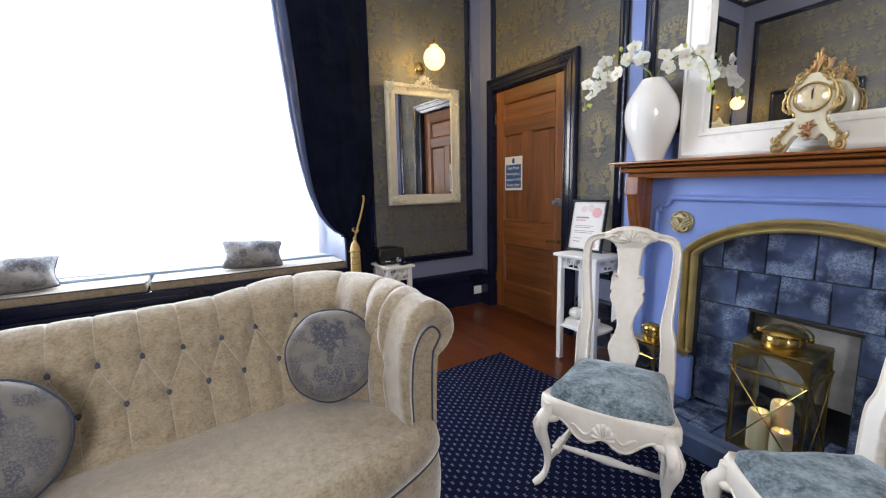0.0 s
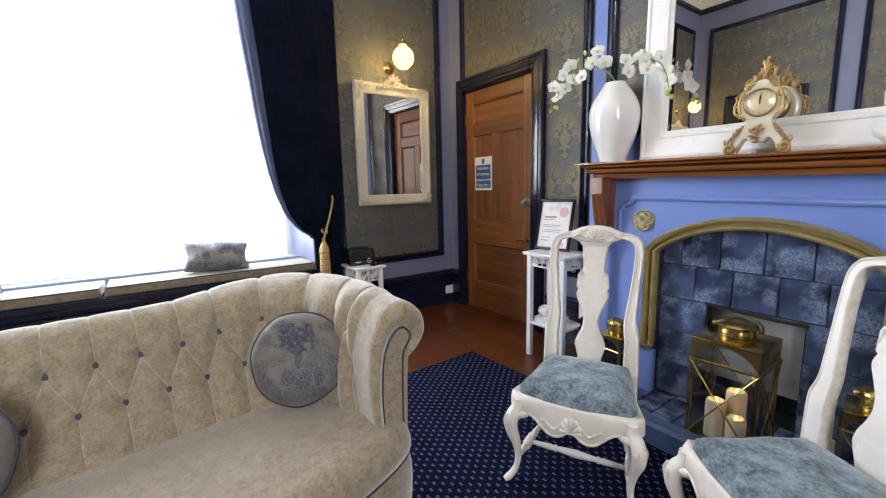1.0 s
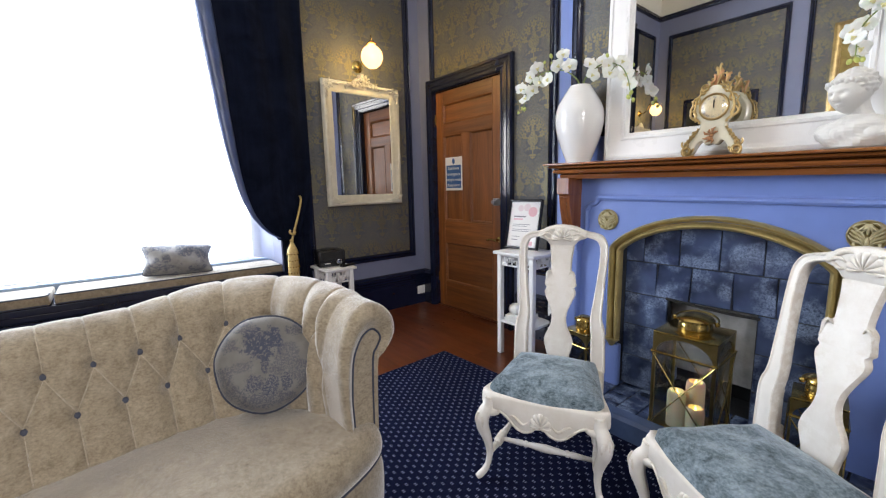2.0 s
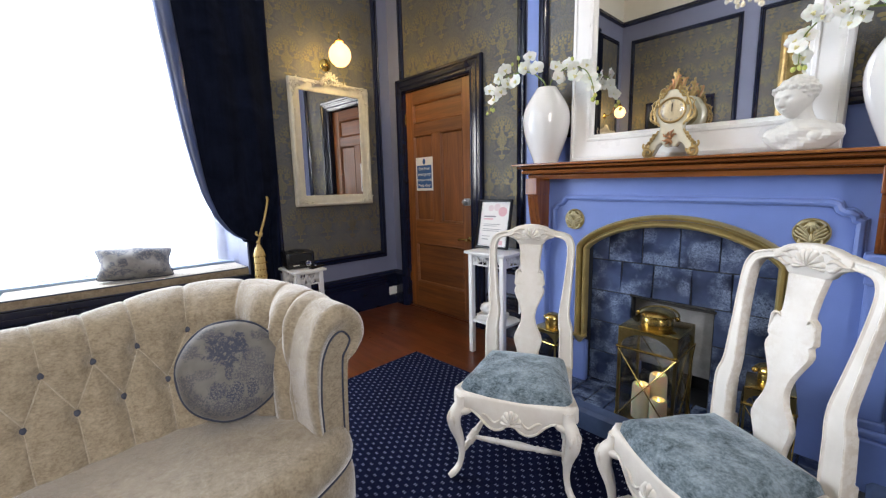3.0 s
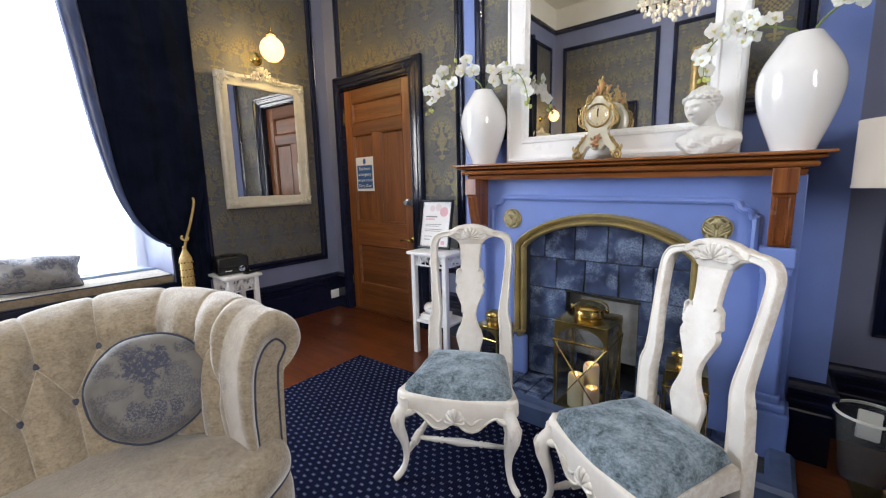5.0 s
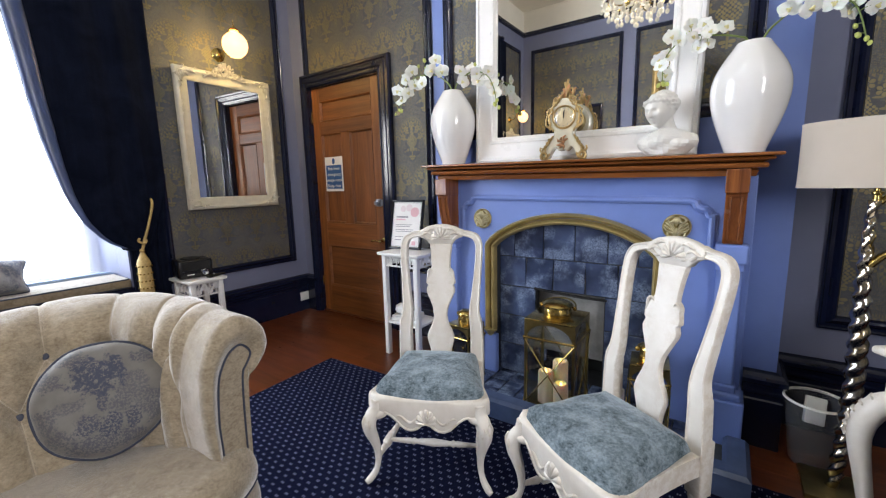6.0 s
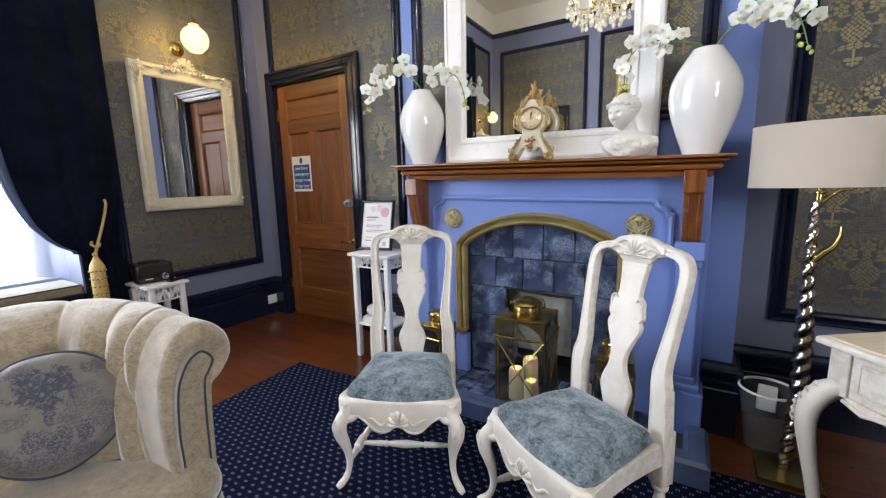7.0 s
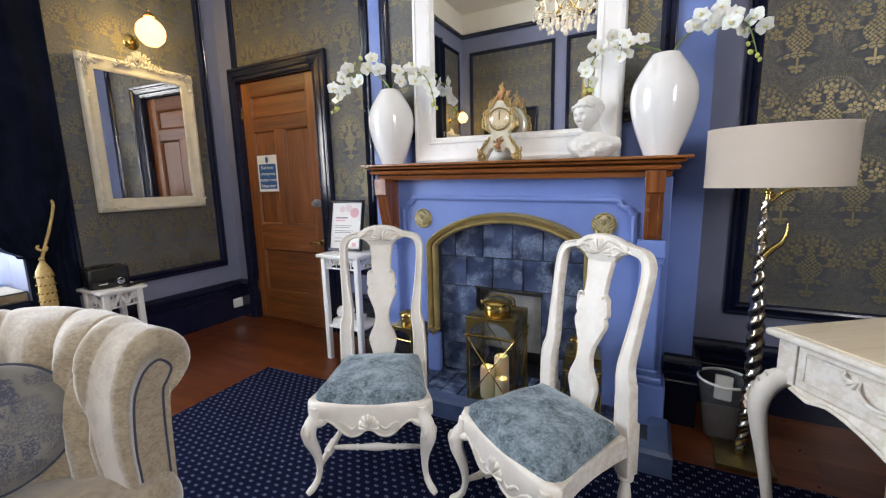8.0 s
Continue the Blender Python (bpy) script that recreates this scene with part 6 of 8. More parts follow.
    for v in skirt.verts:
        v.co.xy *= 1 + 0.05 * math.sin(20 * math.atan2(v.co.y, v.co.x))
    tl = part("tassel", join_bm(head, skirt), ROPE_GOLD, c, "large gold tassel", 50, pose(0.160, fy(-1.387), 0.795))
    for z in (-0.115, -0.165, -0.215, -0.262):
        knots = [ball(0.0055, 0.043 * math.cos(a), 0.043 * math.sin(a), z, u=8, v=6) for a in (2 * math.pi * k / 12 + z * 9 for k in range(12))]
        part("knots", join_bm(*knots), BRASS, tl, smooth=60)
    return c


curtain(1), curtain(-1)
rod = thing("curtain_pole", "dark navy curtain pole above the window", "curtain pole")
part("pole", tube([(0.075, WIN_Y0 - 0.35, 3.53), (0.075, WIN_Y1 + 0.35, 3.53)], 0.022, 14), NAVY, rod, smooth=60)
for y in (WIN_Y0 - 0.3, WIN_Y1 + 0.3):
    part("pole_bracket", box(0.002, y - 0.015, 3.51, 0.075, y + 0.015, 3.55), NAVY, rod)
    part("finial", ball(0.038, 0.075, y + (0.08 if y > -2 else -0.08), 3.53), NAVY, rod, smooth=60)


# ---- wall mirrors with carved frames, and globe lights ----
def acanthus(fan, rnd, y):
    """Crowded small leaves: fan gives each one's foot, way and length."""
    out = []
    for x, z, a, L in fan:
        bend = rnd.uniform(-0.6, 0.6)
        lift = rnd.uniform(0.004, 0.014)
        pts = spline([(x, y, z), (x + 0.5 * L * math.cos(a), y - lift, z + 0.5 * L * math.sin(a)), (x + 0.9 * L * math.cos(a + 0.4 * bend), y - 0.7 * lift, z + 0.9 * L * math.sin(a + 0.4 * bend)), (x + L * math.cos(a + 0.8 * bend), y - lift - 0.004, z + L * math.sin(a + 0.8 * bend))], 3)
        out.append(tube(pts, [0.003 + 0.0065 * math.sin(math.pi * (0.12 + 0.8 * k / (len(pts) - 1))) for k in range(len(pts))], 6, flat=0.6))
    return out


def carved_corner(r, seed=1):
    rnd = random.Random(seed)
    fan = [(rnd.uniform(0, 0.035), rnd.uniform(0, 0.035), radians(rnd.uniform(-25, 115)), rnd.uniform(0.3, 0.62) * r) for k in range(20)]
    fan += [(0.02 + 0.016 * k, 0.010 + 0.006 * (k % 2), radians(rnd.uniform(-35, 35)), 0.040 - 0.002 * k) for k in range(7)]
    fan += [(0.010 + 0.006 * (k % 2), 0.02 + 0.016 * k, radians(90 + rnd.uniform(-35, 35)), 0.040 - 0.002 * k) for k in range(7)]
    return acanthus(fan, rnd, 0.0)


def carved_mirror(yc):
    """On the window wall, facing the room."""
    w, z0, z1, fw = 0.750, 1.026, 2.058, 0.092
    t = thing("wall_mirror", "rectangular mirror in ivory carved rococo frame on wallpaper", "mirror", pose(0.021, yc, 0, 0, 0, 90 + (2.2 if yc > -2 else -1.0)), "carved wall mirrors")
    h = w / 2
    ring = [(-h, 0, z0), (h, 0, z0), (h, 0, z1), (-h, 0, z1)]
    prof = [(0, 0), (0, 0.030), (0.010, 0.042), (0.023, 0.044), (0.032, 0.036), (0.058, 0.026), (0.072, 0.028), (0.079, 0.024), (0.087, 0.022), (0.092, 0.014), (0.092, 0)]
    fr = part("frame", rounded(sweep(ring, prof, ref=(0, -1, 0), closed=True), 0.002, 1, 35), CARVED_WHITE, t, "ivory carved frame", 50)
    part("glass", box(-h + fw - 0.004, -0.012, z0 + fw - 0.004, h - fw + 0.004, -0.004, z1 - fw + 0.004), MIRROR, t, "silvered mirror glass")
    for x, z, rz in ((-h, z0, 0), (h, z0, 90), (h, z1, 180), (-h, z1, 270)):
        part("corner_carving", moved(join_bm(*carved_corner(0.085, int(rz / 90) + 1)), pose(x, -0.034, z) @ Matrix.Rotation(radians(-rz), 4, "Y") @ pose(0.012, 0, 0.012)), CARVED_WHITE, fr, "", 60)
    rnd = random.Random(4)
    fan = []
    for k in range(84):
        u = rnd.uniform(-1, 1)
        top = 0.095 * (1 - abs(u)) ** 1.1 + 0.012
        fan.append((0.15 * u, z1 - 0.040 + rnd.uniform(0, 0.8) * top, radians(90 - 70 * u + rnd.uniform(-45, 45)), rnd.uniform(0.016, 0.034)))
    fan += [(s * 0.012 * k, z1 - 0.02 + 0.05, radians(90 - s * 14 * k), 0.050 - 0.006 * k) for k in range(4) for s in (-1, 1)]
    crest = acanthus(fan, rnd, -0.034)
    crest.append(ball(0.016, 0, -0.046, z1 + 0.022, u=12, v=8))
    part("crest_carving", join_bm(*crest), CARVED_WHITE, fr, "", 60)
    # small sprigs along the sides
    for s in (-1, 1):
        for z in (1.30, 1.72):
            part("sprig", join_bm(*[ball(0.009, s * (h - 0.03) + 0.006 * math.sin(2.1 * k), -0.040, z + 0.022 * k, sy=0.6, sz=1.4, u=8, v=6) for k in range(5)]), CARVED_WHITE, fr, "", 60)
    return t


def sconce(yc, z=2.205):
    t = thing("wall_light", "brass wall light with lit opal glass globe", "wall light", pose(0.006, yc, z, 0, 0, 90), "globe wall lights")
    part("wall_plate", moved(lathe([(0.0, 0), (0.050, 0), (0.050, 0.006), (0.040, 0.010), (0.032, 0.022), (0.016, 0.028), (0.012, 0.040), (0, 0.042)], 28), pose(0, 0, 0, 90)), BRASS, t, "", 40)
    part("arm", tube(spline([(0, -0.03, 0), (0, -0.09, 0.005), (0, -0.13, 0.05), (0, -0.16, 0.115), (0, -0.205, 0.135), (0, -0.25, 0.130)], 6), 0.007, 10, ref=(1, 0, 0)), BRASS, t, "", 60)
    part("cap", lathe([(0.0, 0.185), (0.004, 0.18), (0.006, 0.165), (0.003, 0.158), (0.009, 0.150), (0.006, 0.138), (0.020, 0.128), (0.034, 0.112), (0.036, 0.104), (0.0, 0.104)], 24), BRASS, t, "", 40, pose(0, -0.262, 0.012))
    prof = [(0.030, 0.092)] + [(0.087 * math.cos(a), 0.089 * math.sin(a)) for a in (radians(70 - 130 * k / 20) for k in range(21))] + [(0.040, -0.083), (0.0, -0.085)]
    part("globe", lathe(prof, 36, close=False), GLOBE, t, "glowing opal glass globe", True, pose(0, -0.262, 0.020)).visible_shadow = False


carved_mirror(-0.648), carved_mirror(-5.06)
sconce(-0.665), sconce(-5.10, 2.29)


# ---- small white tables with pierced aprons ----
def fret(w, h, n):
    """A pierced band of paired scrolls."""
    out = [box(-w / 2, -0.004, -h / 2, w / 2, 0.004, -h / 2 + 0.010), box(-w / 2, -0.004, h / 2 - 0.010, w / 2, 0.004, h / 2)]
    p = w / n
    for k in range(n):
        x = -w / 2 + p * (k + 0.5)
        for s in (-1, 1):
            sc = []
            for j in range(15):
                q = j / 14
                a = q * 4.4
                r = 0.40 * (1 - 0.72 * q)
                sc.append((x + s * p * (0.24 - r * math.cos(a) * 0.55), 0, (1 if k % 2 else -1) * h * (0.02 + r * math.sin(a) * 0.95)))
            out.append(tube(sc, 0.0062, 6, ref=(0, 1, 0)))
        out.append(box(x - 0.003, -0.003, -h / 2, x + 0.003, 0.003, h / 2))
    return join_bm(*out)


def white_table(m, w, d, h, shelf, label, apron=0.075):
    t = thing("side_table", label, "side table", m, "pierced white tables")
    part("top", box(-w / 2, -d / 2, h - 0.020, w / 2, d / 2, h, 0.005), TABLE_WHITE, t, smooth=40)
    k = 0.034
    ix, iy = w / 2 - 0.022, d / 2 - 0.022
    for sx in (-1, 1):
        for sy in (-1, 1):
            part("leg", box(sx * ix, sy * iy, 0, sx * (ix - k), sy * (iy - k), h - 0.0205, 0.003), TABLE_WHITE, t, smooth=40)
    for s in (-1, 1):
        part("apron", moved(fret(2 * (ix - k), apron, 4), pose(0, s * (iy - 0.012), h - 0.022 - apron / 2)), TABLE_WHITE, t, "pierced scroll apron", 50)
        part("apron", moved(fret(2 * (iy - k), apron, 3), pose(s * (ix - 0.012), 0, h - 0.022 - apron / 2, 0, 0, 90)), TABLE_WHITE, t, "pierced scroll apron", 50)
    if shelf:
        part("shelf", box(-ix + 0.004, -iy + 0.004, shelf - 0.016, ix - 0.004, iy - 0.004, shelf, 0.003), TABLE_WHITE, t)
    return t


white_table(pose(1.575, -0.308, 0), 0.350, 0.285, 0.728, 0.245, "tall white table with pierced apron beside the door")
white_table(pose(0.222, -1.090, 0, 0, 0, 90), 0.265, 0.315, 0.552, 0.0, "small white table with pierced apron behind the sofa", 0.098)

# radio on the small table
radio = thing("radio", "black tabletop radio with chrome dial", "radio", pose(0.190, -1.105, 0.553, 0, 0, 82))
part("case", box(-0.108, -0.085, 0.004, 0.108, 0.095, 0.132, 0.012, 3), BLACK_PLASTIC, radio, smooth=40)
part("lid", moved(lathe([(0.0, 0.0), (0.062, 0.0), (0.062, 0.006), (0.055, 0.010), (0.0, 0.010)], 32), pose(-0.005, 0.01, 0.132)), BLACK_PLASTIC, radio, smooth=40)
part("display", box(-0.060, -0.088, 0.028, -0.015, -0.0855, 0.034), WHITE_PLASTIC, radio, "pale lit display bar")
part("dial", moved(lathe([(0.0, 0), (0.022, 0), (0.022, 0.010), (0.018, 0.014), (0.0, 0.012)], 24), pose(0.055, -0.085, 0.040, 90)), CHROME, radio, "chrome dial", 40)
part("speaker_grille", box(-0.088, -0.087, 0.062, 0.088, -0.0852, 0.120, 0.0), SOOT, radio)
remote = solo("remote_control", box(-0.02, -0.07, 0, 0.02, 0.07, 0.014, 0.004), BLACK_PLASTIC, "slim black remote control lying on table", "remote control", pose(0.315, -1.005, 0.5535, 0, 0, 20), 40)

# certificate on the tall table
cert = thing("picture_frame", "printed certificate in black frame leaning on white table", "picture frame", pose(1.497, -0.275, 0.729, -13, 0, 8))
cw, ch = 0.262, 0.348
part("frame", rounded(sweep([(-cw / 2, 0, 0), (cw / 2, 0, 0), (cw / 2, 0, ch), (-cw / 2, 0, ch)], [(0, -0.01), (0, 0.008), (0.004, 0.012), (0.013, 0.010), (0.017, 0.004), (0.017, -0.01)], ref=(0, -1, 0), closed=True), 0.0015, 1, 40), BLACK_PLASTIC, cert)
part("sheet", box(-cw / 2 + 0.012, 0.000, 0.012, cw / 2 - 0.012, 0.006, ch - 0.012), PAPER, cert, "white certificate sheet")
part("inner_line", sweep([(-cw / 2 + 0.022, -0.0006, 0.022), (cw / 2 - 0.022, -0.0006, 0.022), (cw / 2 - 0.022, -0.0006, ch - 0.022), (-cw / 2 + 0.022, -0.0006, ch - 0.022)], [(0, 0), (0, 0.0008), (0.0015, 0.0008), (0.0015, 0)], ref=(0, -1, 0), closed=True), STEEL, cert)
for x, z, r in ((0.062, 0.262, 0.034), (0.015, 0.292, 0.026), (-0.035, 0.285, 0.022)):
    part("print_disc", moved(prism([(r * math.cos(a), r * math.sin(a)) for a in (2 * math.pi * k / 24 for k in range(24))], -0.0008), pose(x, -0.0002 - 0.0006 * (x > 0) - 0.0003 * (x > 0.03), z)), PINK if x > 0.03 else PALE_PINK, cert, "printed disc")
for k, (x0, x1, z, hh) in enumerate(((-0.085, 0.010, 0.222, 0.010), (-0.085, -0.010, 0.204, 0.010), (-0.085, 0.050, 0.170, 0.004), (-0.085, 0.030, 0.158, 0.004), (-0.085, 0.060, 0.135, 0.004), (-0.085, 0.045, 0.123, 0.004), (-0.085, -0.02, 0.085, 0.004), (-0.085, -0.035, 0.062, 0.006))):
    part("print_bar", box(x0, -0.0012, z, x1, -0.0002, z + hh), PINK if k == 1 else INK, cert)
part("badge", box(0.055, -0.0012, 0.030, 0.085, -0.0002, 0.058), PINK, cert)
part("strut", moved(box(-0.03, 0.0, 0, 0.03, 0.005, 0.24), pose(0, 0.125, 0.031, 25, 0, 0)), BLACK_PLASTIC, cert)

# things on the tall table's shelf
solo("paper_stack", join_bm(*[box(-0.09, -0.07, 0.004 * k, 0.09, 0.07, 0.004 * k + 0.0036) for k in range(9)]), PAPER, "low stack of white papers on table shelf", "papers", pose(1.545, -0.315, 0.2455, 0, 0, 12))
crumple = ball(0.055, sx=1.2, sz=0.75, u=16, v=10)
for v in crumple.verts:
    v.co *= 1 + 0.22 * noise.noise(v.co * 38)
solo("tissue", crumple, PAPER, "crumpled white tissue on stacked papers", "tissue", pose(1.52, -0.33, 0.318), 30)
# rack of dark cases between the table and the breast
rack = thing("case_rack", "narrow black rack stacked with dark slim cases", "rack", pose(1.775, -0.105, 0))
for s in (-1, 1):
    part("upright", box(s * 0.075, -0.07, 0, s * 0.070, 0.07, 0.66), BLACK_PLASTIC, rack)
part("base", box(-0.08, -0.075, 0, 0.08, 0.075, 0.014), BLACK_PLASTIC, rack)
for k in range(30):
    z = 0.03 + 0.0205 * k
    part("case", box(-0.068, -0.068 - 0.006 * ((k * 5) % 4), z, 0.068, 0.065, z + 0.011, 0.001, 1), (BLACK_PLASTIC, NAVY, STEEL, BLACK_PLASTIC, KERB)[(k * 3) % 5], rack)


# ---- on the mantel shelf ----
bigmir = thing("overmantel_mirror", "large mirror in wide white painted frame standing on mantel", "mirror", pose(2.667, BY - 0.016, MZ + drop(2.667) + 0.0045, 0, 0.55, 0))
mw, mh = 1.085, 1.62
white = rounded(sweep([(-mw / 2, 0, 0), (mw / 2, 0, 0), (mw / 2, 0, mh), (-mw / 2, 0, mh)], [(0, 0), (0, 0.040), (0.006, 0.050), (0.020, 0.052), (0.024, 0.046), (0.040, 0.045), (0.092, 0.040), (0.097, 0.046), (0.108, 0.044), (0.112, 0.034), (0.124, 0.028), (0.126, 0.0)], ref=(0, -1, 0), closed=True), 0.0015, 1, 30)
for v in white.verts:     # the bottom rail is deeper than the others
    if v.co.z < 0.13:
        v.co.z *= 1.135
part("frame", white, GLOSS_WHITE, bigmir, "white painted stepped frame", 50)
part("glass", box(-mw / 2 + 0.12, -0.022, 0.134, mw / 2 - 0.12, -0.012, mh - 0.12), MIRROR, bigmir, "silvered mirror glass")
part("backboard", box(-mw / 2 + 0.05, -0.011, 0.05, mw / 2 - 0.05, 0.0, mh - 0.05), SOOT, bigmir)

VASE = [(0.0, 0.0), (0.060, 0.0), (0.065, 0.004), (0.074, 0.03), (0.096, 0.09), (0.115, 0.15), (0.125, 0.200), (0.1275, 0.235), (0.124, 0.275), (0.110, 0.315), (0.088, 0.354), (0.067, 0.386), (0.056, 0.403), (0.052, 0.408), (0.043, 0.406), (0.044, 0.396), (0.06, 0.37), (0.10, 0.30), (0.11, 0.20), (0.07, 0.03), (0.0, 0.02)]
VP = spline([(r, 0, z) for r, z in VASE], 4)
VX = (2.012, 3.372)
VYY = -0.402
for x in VX:
    solo("vase", lathe([(max(0.0, p.x), p.z) for p in VP], 64, close=False), PORCELAIN, "tall glossy white porcelain vase standing on mantel shelf", "vase", pose(x, VYY, MZ + drop(x) + 0.001), True, "mantel vases")


# orchid sprays
def petal_mat():
    mat, n = material("orchid_petal")
    co = n.coords()
    n.set(Base_Color=n.ramp(n.noise(co, 40, 3), (0.3, (0.76, 0.75, 0.69)), (0.7, (0.84, 0.84, 0.82))), Roughness=0.55, Subsurface_Weight=0.15)
    n.bump(n.noise(n.mapping(co, (300, 300, 60)), 1, 2), 0.2, 0.0006)
    return mat


PETAL = petal_mat()
LIP = plain("orchid_lip", (0.66, 0.60, 0.30), 0.5, 0, 0.3, 60, 0.2)


def petal_grid(L, W, cup, tip=0.85):
    rows = []
    for j in range(7):
        v = j / 6
        w = W * math.sin(math.pi * (0.06 + 0.925 * v) ** tip) ** 0.62
        rows.append([(w * u, L * v, cup * (v * v) * 0.5 - cup * 0.45 * u * u + 0.0016 * math.sin(9 * v + 4 * u)) for u in (-1, -0.5, 0, 0.5, 1)])
    return rows


def flower_meshes():
    pet = []
    for a, L, W, cup in ((90, 0.037, 0.0145, 0.006), (218, 0.035, 0.0145, 0.006), (322, 0.035, 0.0145, 0.006), (162, 0.039, 0.0235, 0.009), (18, 0.039, 0.0235, 0.009)):
        pet.append(moved(grid_surface(petal_grid(L, W, cup)), pose(0, 0, 0.002 if W > 0.02 else 0, 0, 0, a - 90)))
    bm = join_bm(*pet)
    me1 = mesh_of("petals", bm, PETAL, True)
    me2 = mesh_of("lip", join_bm(ball(0.0062, 0, -0.005, 0.005, sy=1.4, u=10, v=7), ball(0.0040, 0.006, 0.0, 0.006, u=8, v=6), ball(0.0040, -0.006, 0.0, 0.006, u=8, v=6)), LIP, True)
    return me1, me2


FLOWER, FLIP = flower_meshes()
BUD_ME = mesh_of("bud", ball(0.0095, sz=1.35, u=10, v=8), BUD, True)


def spray(ctrl, flowers, buds, face, y=-0.44, big=1.0, seed=1):
    """A leaning orchid stem; each flower hangs by its own stalk and turns towards the room."""
    rnd = random.Random(seed)
    t = thing("orchid_spray", "white artificial orchid stem with yellow lips in vase", "flowers", None, "orchid stems")
    path = spline([(px, py, pz + (drop(ctrl[0][0]) if k < 2 else 0.0)) for k, (px, py, pz) in enumerate(ctrl)], 10)
    part("stem", tube(path, [0.0044 - 0.0024 * k / (len(path) - 1) for k in range(len(path))], 7), LEAF, t, "green stem", 60)
    for k, (x, z) in enumerate(flowers):
        c = Vector((x, y + rnd.uniform(-0.022, 0.022), z))
        p = min(path[12:], key=lambda q: (q - c).length)
        d = (Vector(face) + Vector((rnd.uniform(-0.6, 0.6), rnd.uniform(-0.15, 0.25), rnd.uniform(-0.45, 0.40)))).normalized()
        f = new("flower", FLOWER)
        f.parent, f.matrix_basis = t, Matrix.Translation(c) @ d.to_track_quat("Z", "Y").to_matrix().to_4x4() @ pose(0, 0, 0, 0, 0, rnd.uniform(-40, 40)) @ Matrix.Scale(big * rnd.uniform(0.96, 1.16), 4)
        l = new("flower_lip", FLIP)
        l.parent = f
        part("pedicel", tube(spline([p, p.lerp(c, 0.5) + Vector((0, 0, 0.006)), c - d * 0.002], 3), 0.0016, 5), LEAF, t)
    for k, (x, z) in enumerate(buds):
        c = Vector((x, y, z))
        p = min(path[12:], key=lambda q: (q - c).length)
        part("bud_stalk", tube(spline([p, p.lerp(c, 0.5) + Vector((0, 0, 0.004)), c], 3), 0.0013, 5), LEAF, t)
        b = new("bud", BUD_ME)
        b.parent, b.matrix_basis = t, Matrix.Translation(c) @ pose(0, 0, 0, rnd.uniform(-30, 30), rnd.uniform(-30, 30), 0) @ Matrix.Scale(big * rnd.uniform(0.8, 1.1), 4)
    return t


FACE = (0.45, -0.85, 0.05)
VT = MZ + 0.395
spray([(2.000, -0.402, VT - 0.15), (2.008, -0.402, VT + 0.012), (1.965, -0.41, 1.755), (1.900, -0.42, 1.792), (1.820, -0.43, 1.800), (1.740, -0.43, 1.785), (1.680, -0.43, 1.735), (1.648, -0.43, 1.640)],
      [(1.934, 1.860), (1.908, 1.806), (1.959, 1.800), (1.752, 1.832), (1.834, 1.753), (1.765, 1.755), (1.690, 1.800), (1.632, 1.740), (1.714, 1.716), (1.661, 1.680)], [(1.848, 1.876), (1.855, 1.833), (1.805, 1.852), (1.644, 1.626), (1.662, 1.619), (1.613, 1.605)], FACE, -0.44, 1.0, 3)
spray([(2.025, -0.405, VT - 0.15), (2.034, -0.410, VT + 0.012), (2.085, -0.43, 1.735), (2.160, -0.44, 1.760), (2.222, -0.445, 1.748), (2.272, -0.45, 1.712), (2.302, -0.45, 1.650), (2.318, -0.45, 1.570)],
      [(2.104, 1.770), (2.158, 1.776), (2.121, 1.713), (2.205, 1.740), (2.218, 1.700), (2.270, 1.744), (2.278, 1.684), (2.298, 1.636)], [(2.318, 1.592), (2.330, 1.556), (2.190, 1.792), (2.306, 1.574)], FACE, -0.45, 0.95, 8)
spray([(3.365, -0.405, VT - 0.15), (3.356, -0.405, VT + 0.012), (3.320, -0.42, 1.695), (3.250, -0.43, 1.712), (3.180, -0.44, 1.722), (3.120, -0.445, 1.700), (3.082, -0.45, 1.645), (3.078, -0.45, 1.570)],
      [(3.282, 1.730), (3.234, 1.717), (3.215, 1.753), (3.167, 1.757), (3.200, 1.671), (3.224, 1.686), (3.177, 1.711), (3.132, 1.711), (3.105, 1.725), (3.062, 1.649), (3.092, 1.665), (3.074, 1.622), (3.085, 1.592)], [(3.065, 1.552), (3.083, 1.554), (3.097, 1.552), (3.161, 1.732)], (0.15, -0.95, 0.05), -0.45, 0.80, 5)
spray([(3.385, -0.402, VT - 0.15), (3.396, -0.402, VT + 0.008), (3.442, -0.42, 1.723), (3.500, -0.43, 1.752), (3.570, -0.435, 1.752), (3.625, -0.44, 1.730), (3.650, -0.44, 1.680), (3.672, -0.44, 1.600)],
      [(3.463, 1.748), (3.483, 1.780), (3.521, 1.733), (3.542, 1.766), (3.580, 1.735), (3.590, 1.768), (3.622, 1.706), (3.651, 1.742), (3.688, 1.712), (3.548, 1.806)], [(3.501, 1.729), (3.639, 1.653), (3.648, 1.623), (3.670, 1.608), (3.679, 1.593)], (0.0, -0.98, 0.05), -0.44, 0.86, 11)


# clock
def scroll(cx, cz, r, turns, start, y, rad, flip=1, squash=1.0):
    pts, n = [], 22
    for k in range(n + 1):
        q = k / n
        a = start + flip * q * turns * 2 * math.pi
        rr = r * (1 - 0.82 * q)
        pts.append((cx + rr * math.cos(a), y - 0.004 * q, cz + squash * rr * math.sin(a)))
    return tube(pts, [rad * (0.55 + 0.45 * math.sin(math.pi * min(1, 0.15 + q / n))) for q in range(n + 1)], 8, ref=(0, 1, 0))


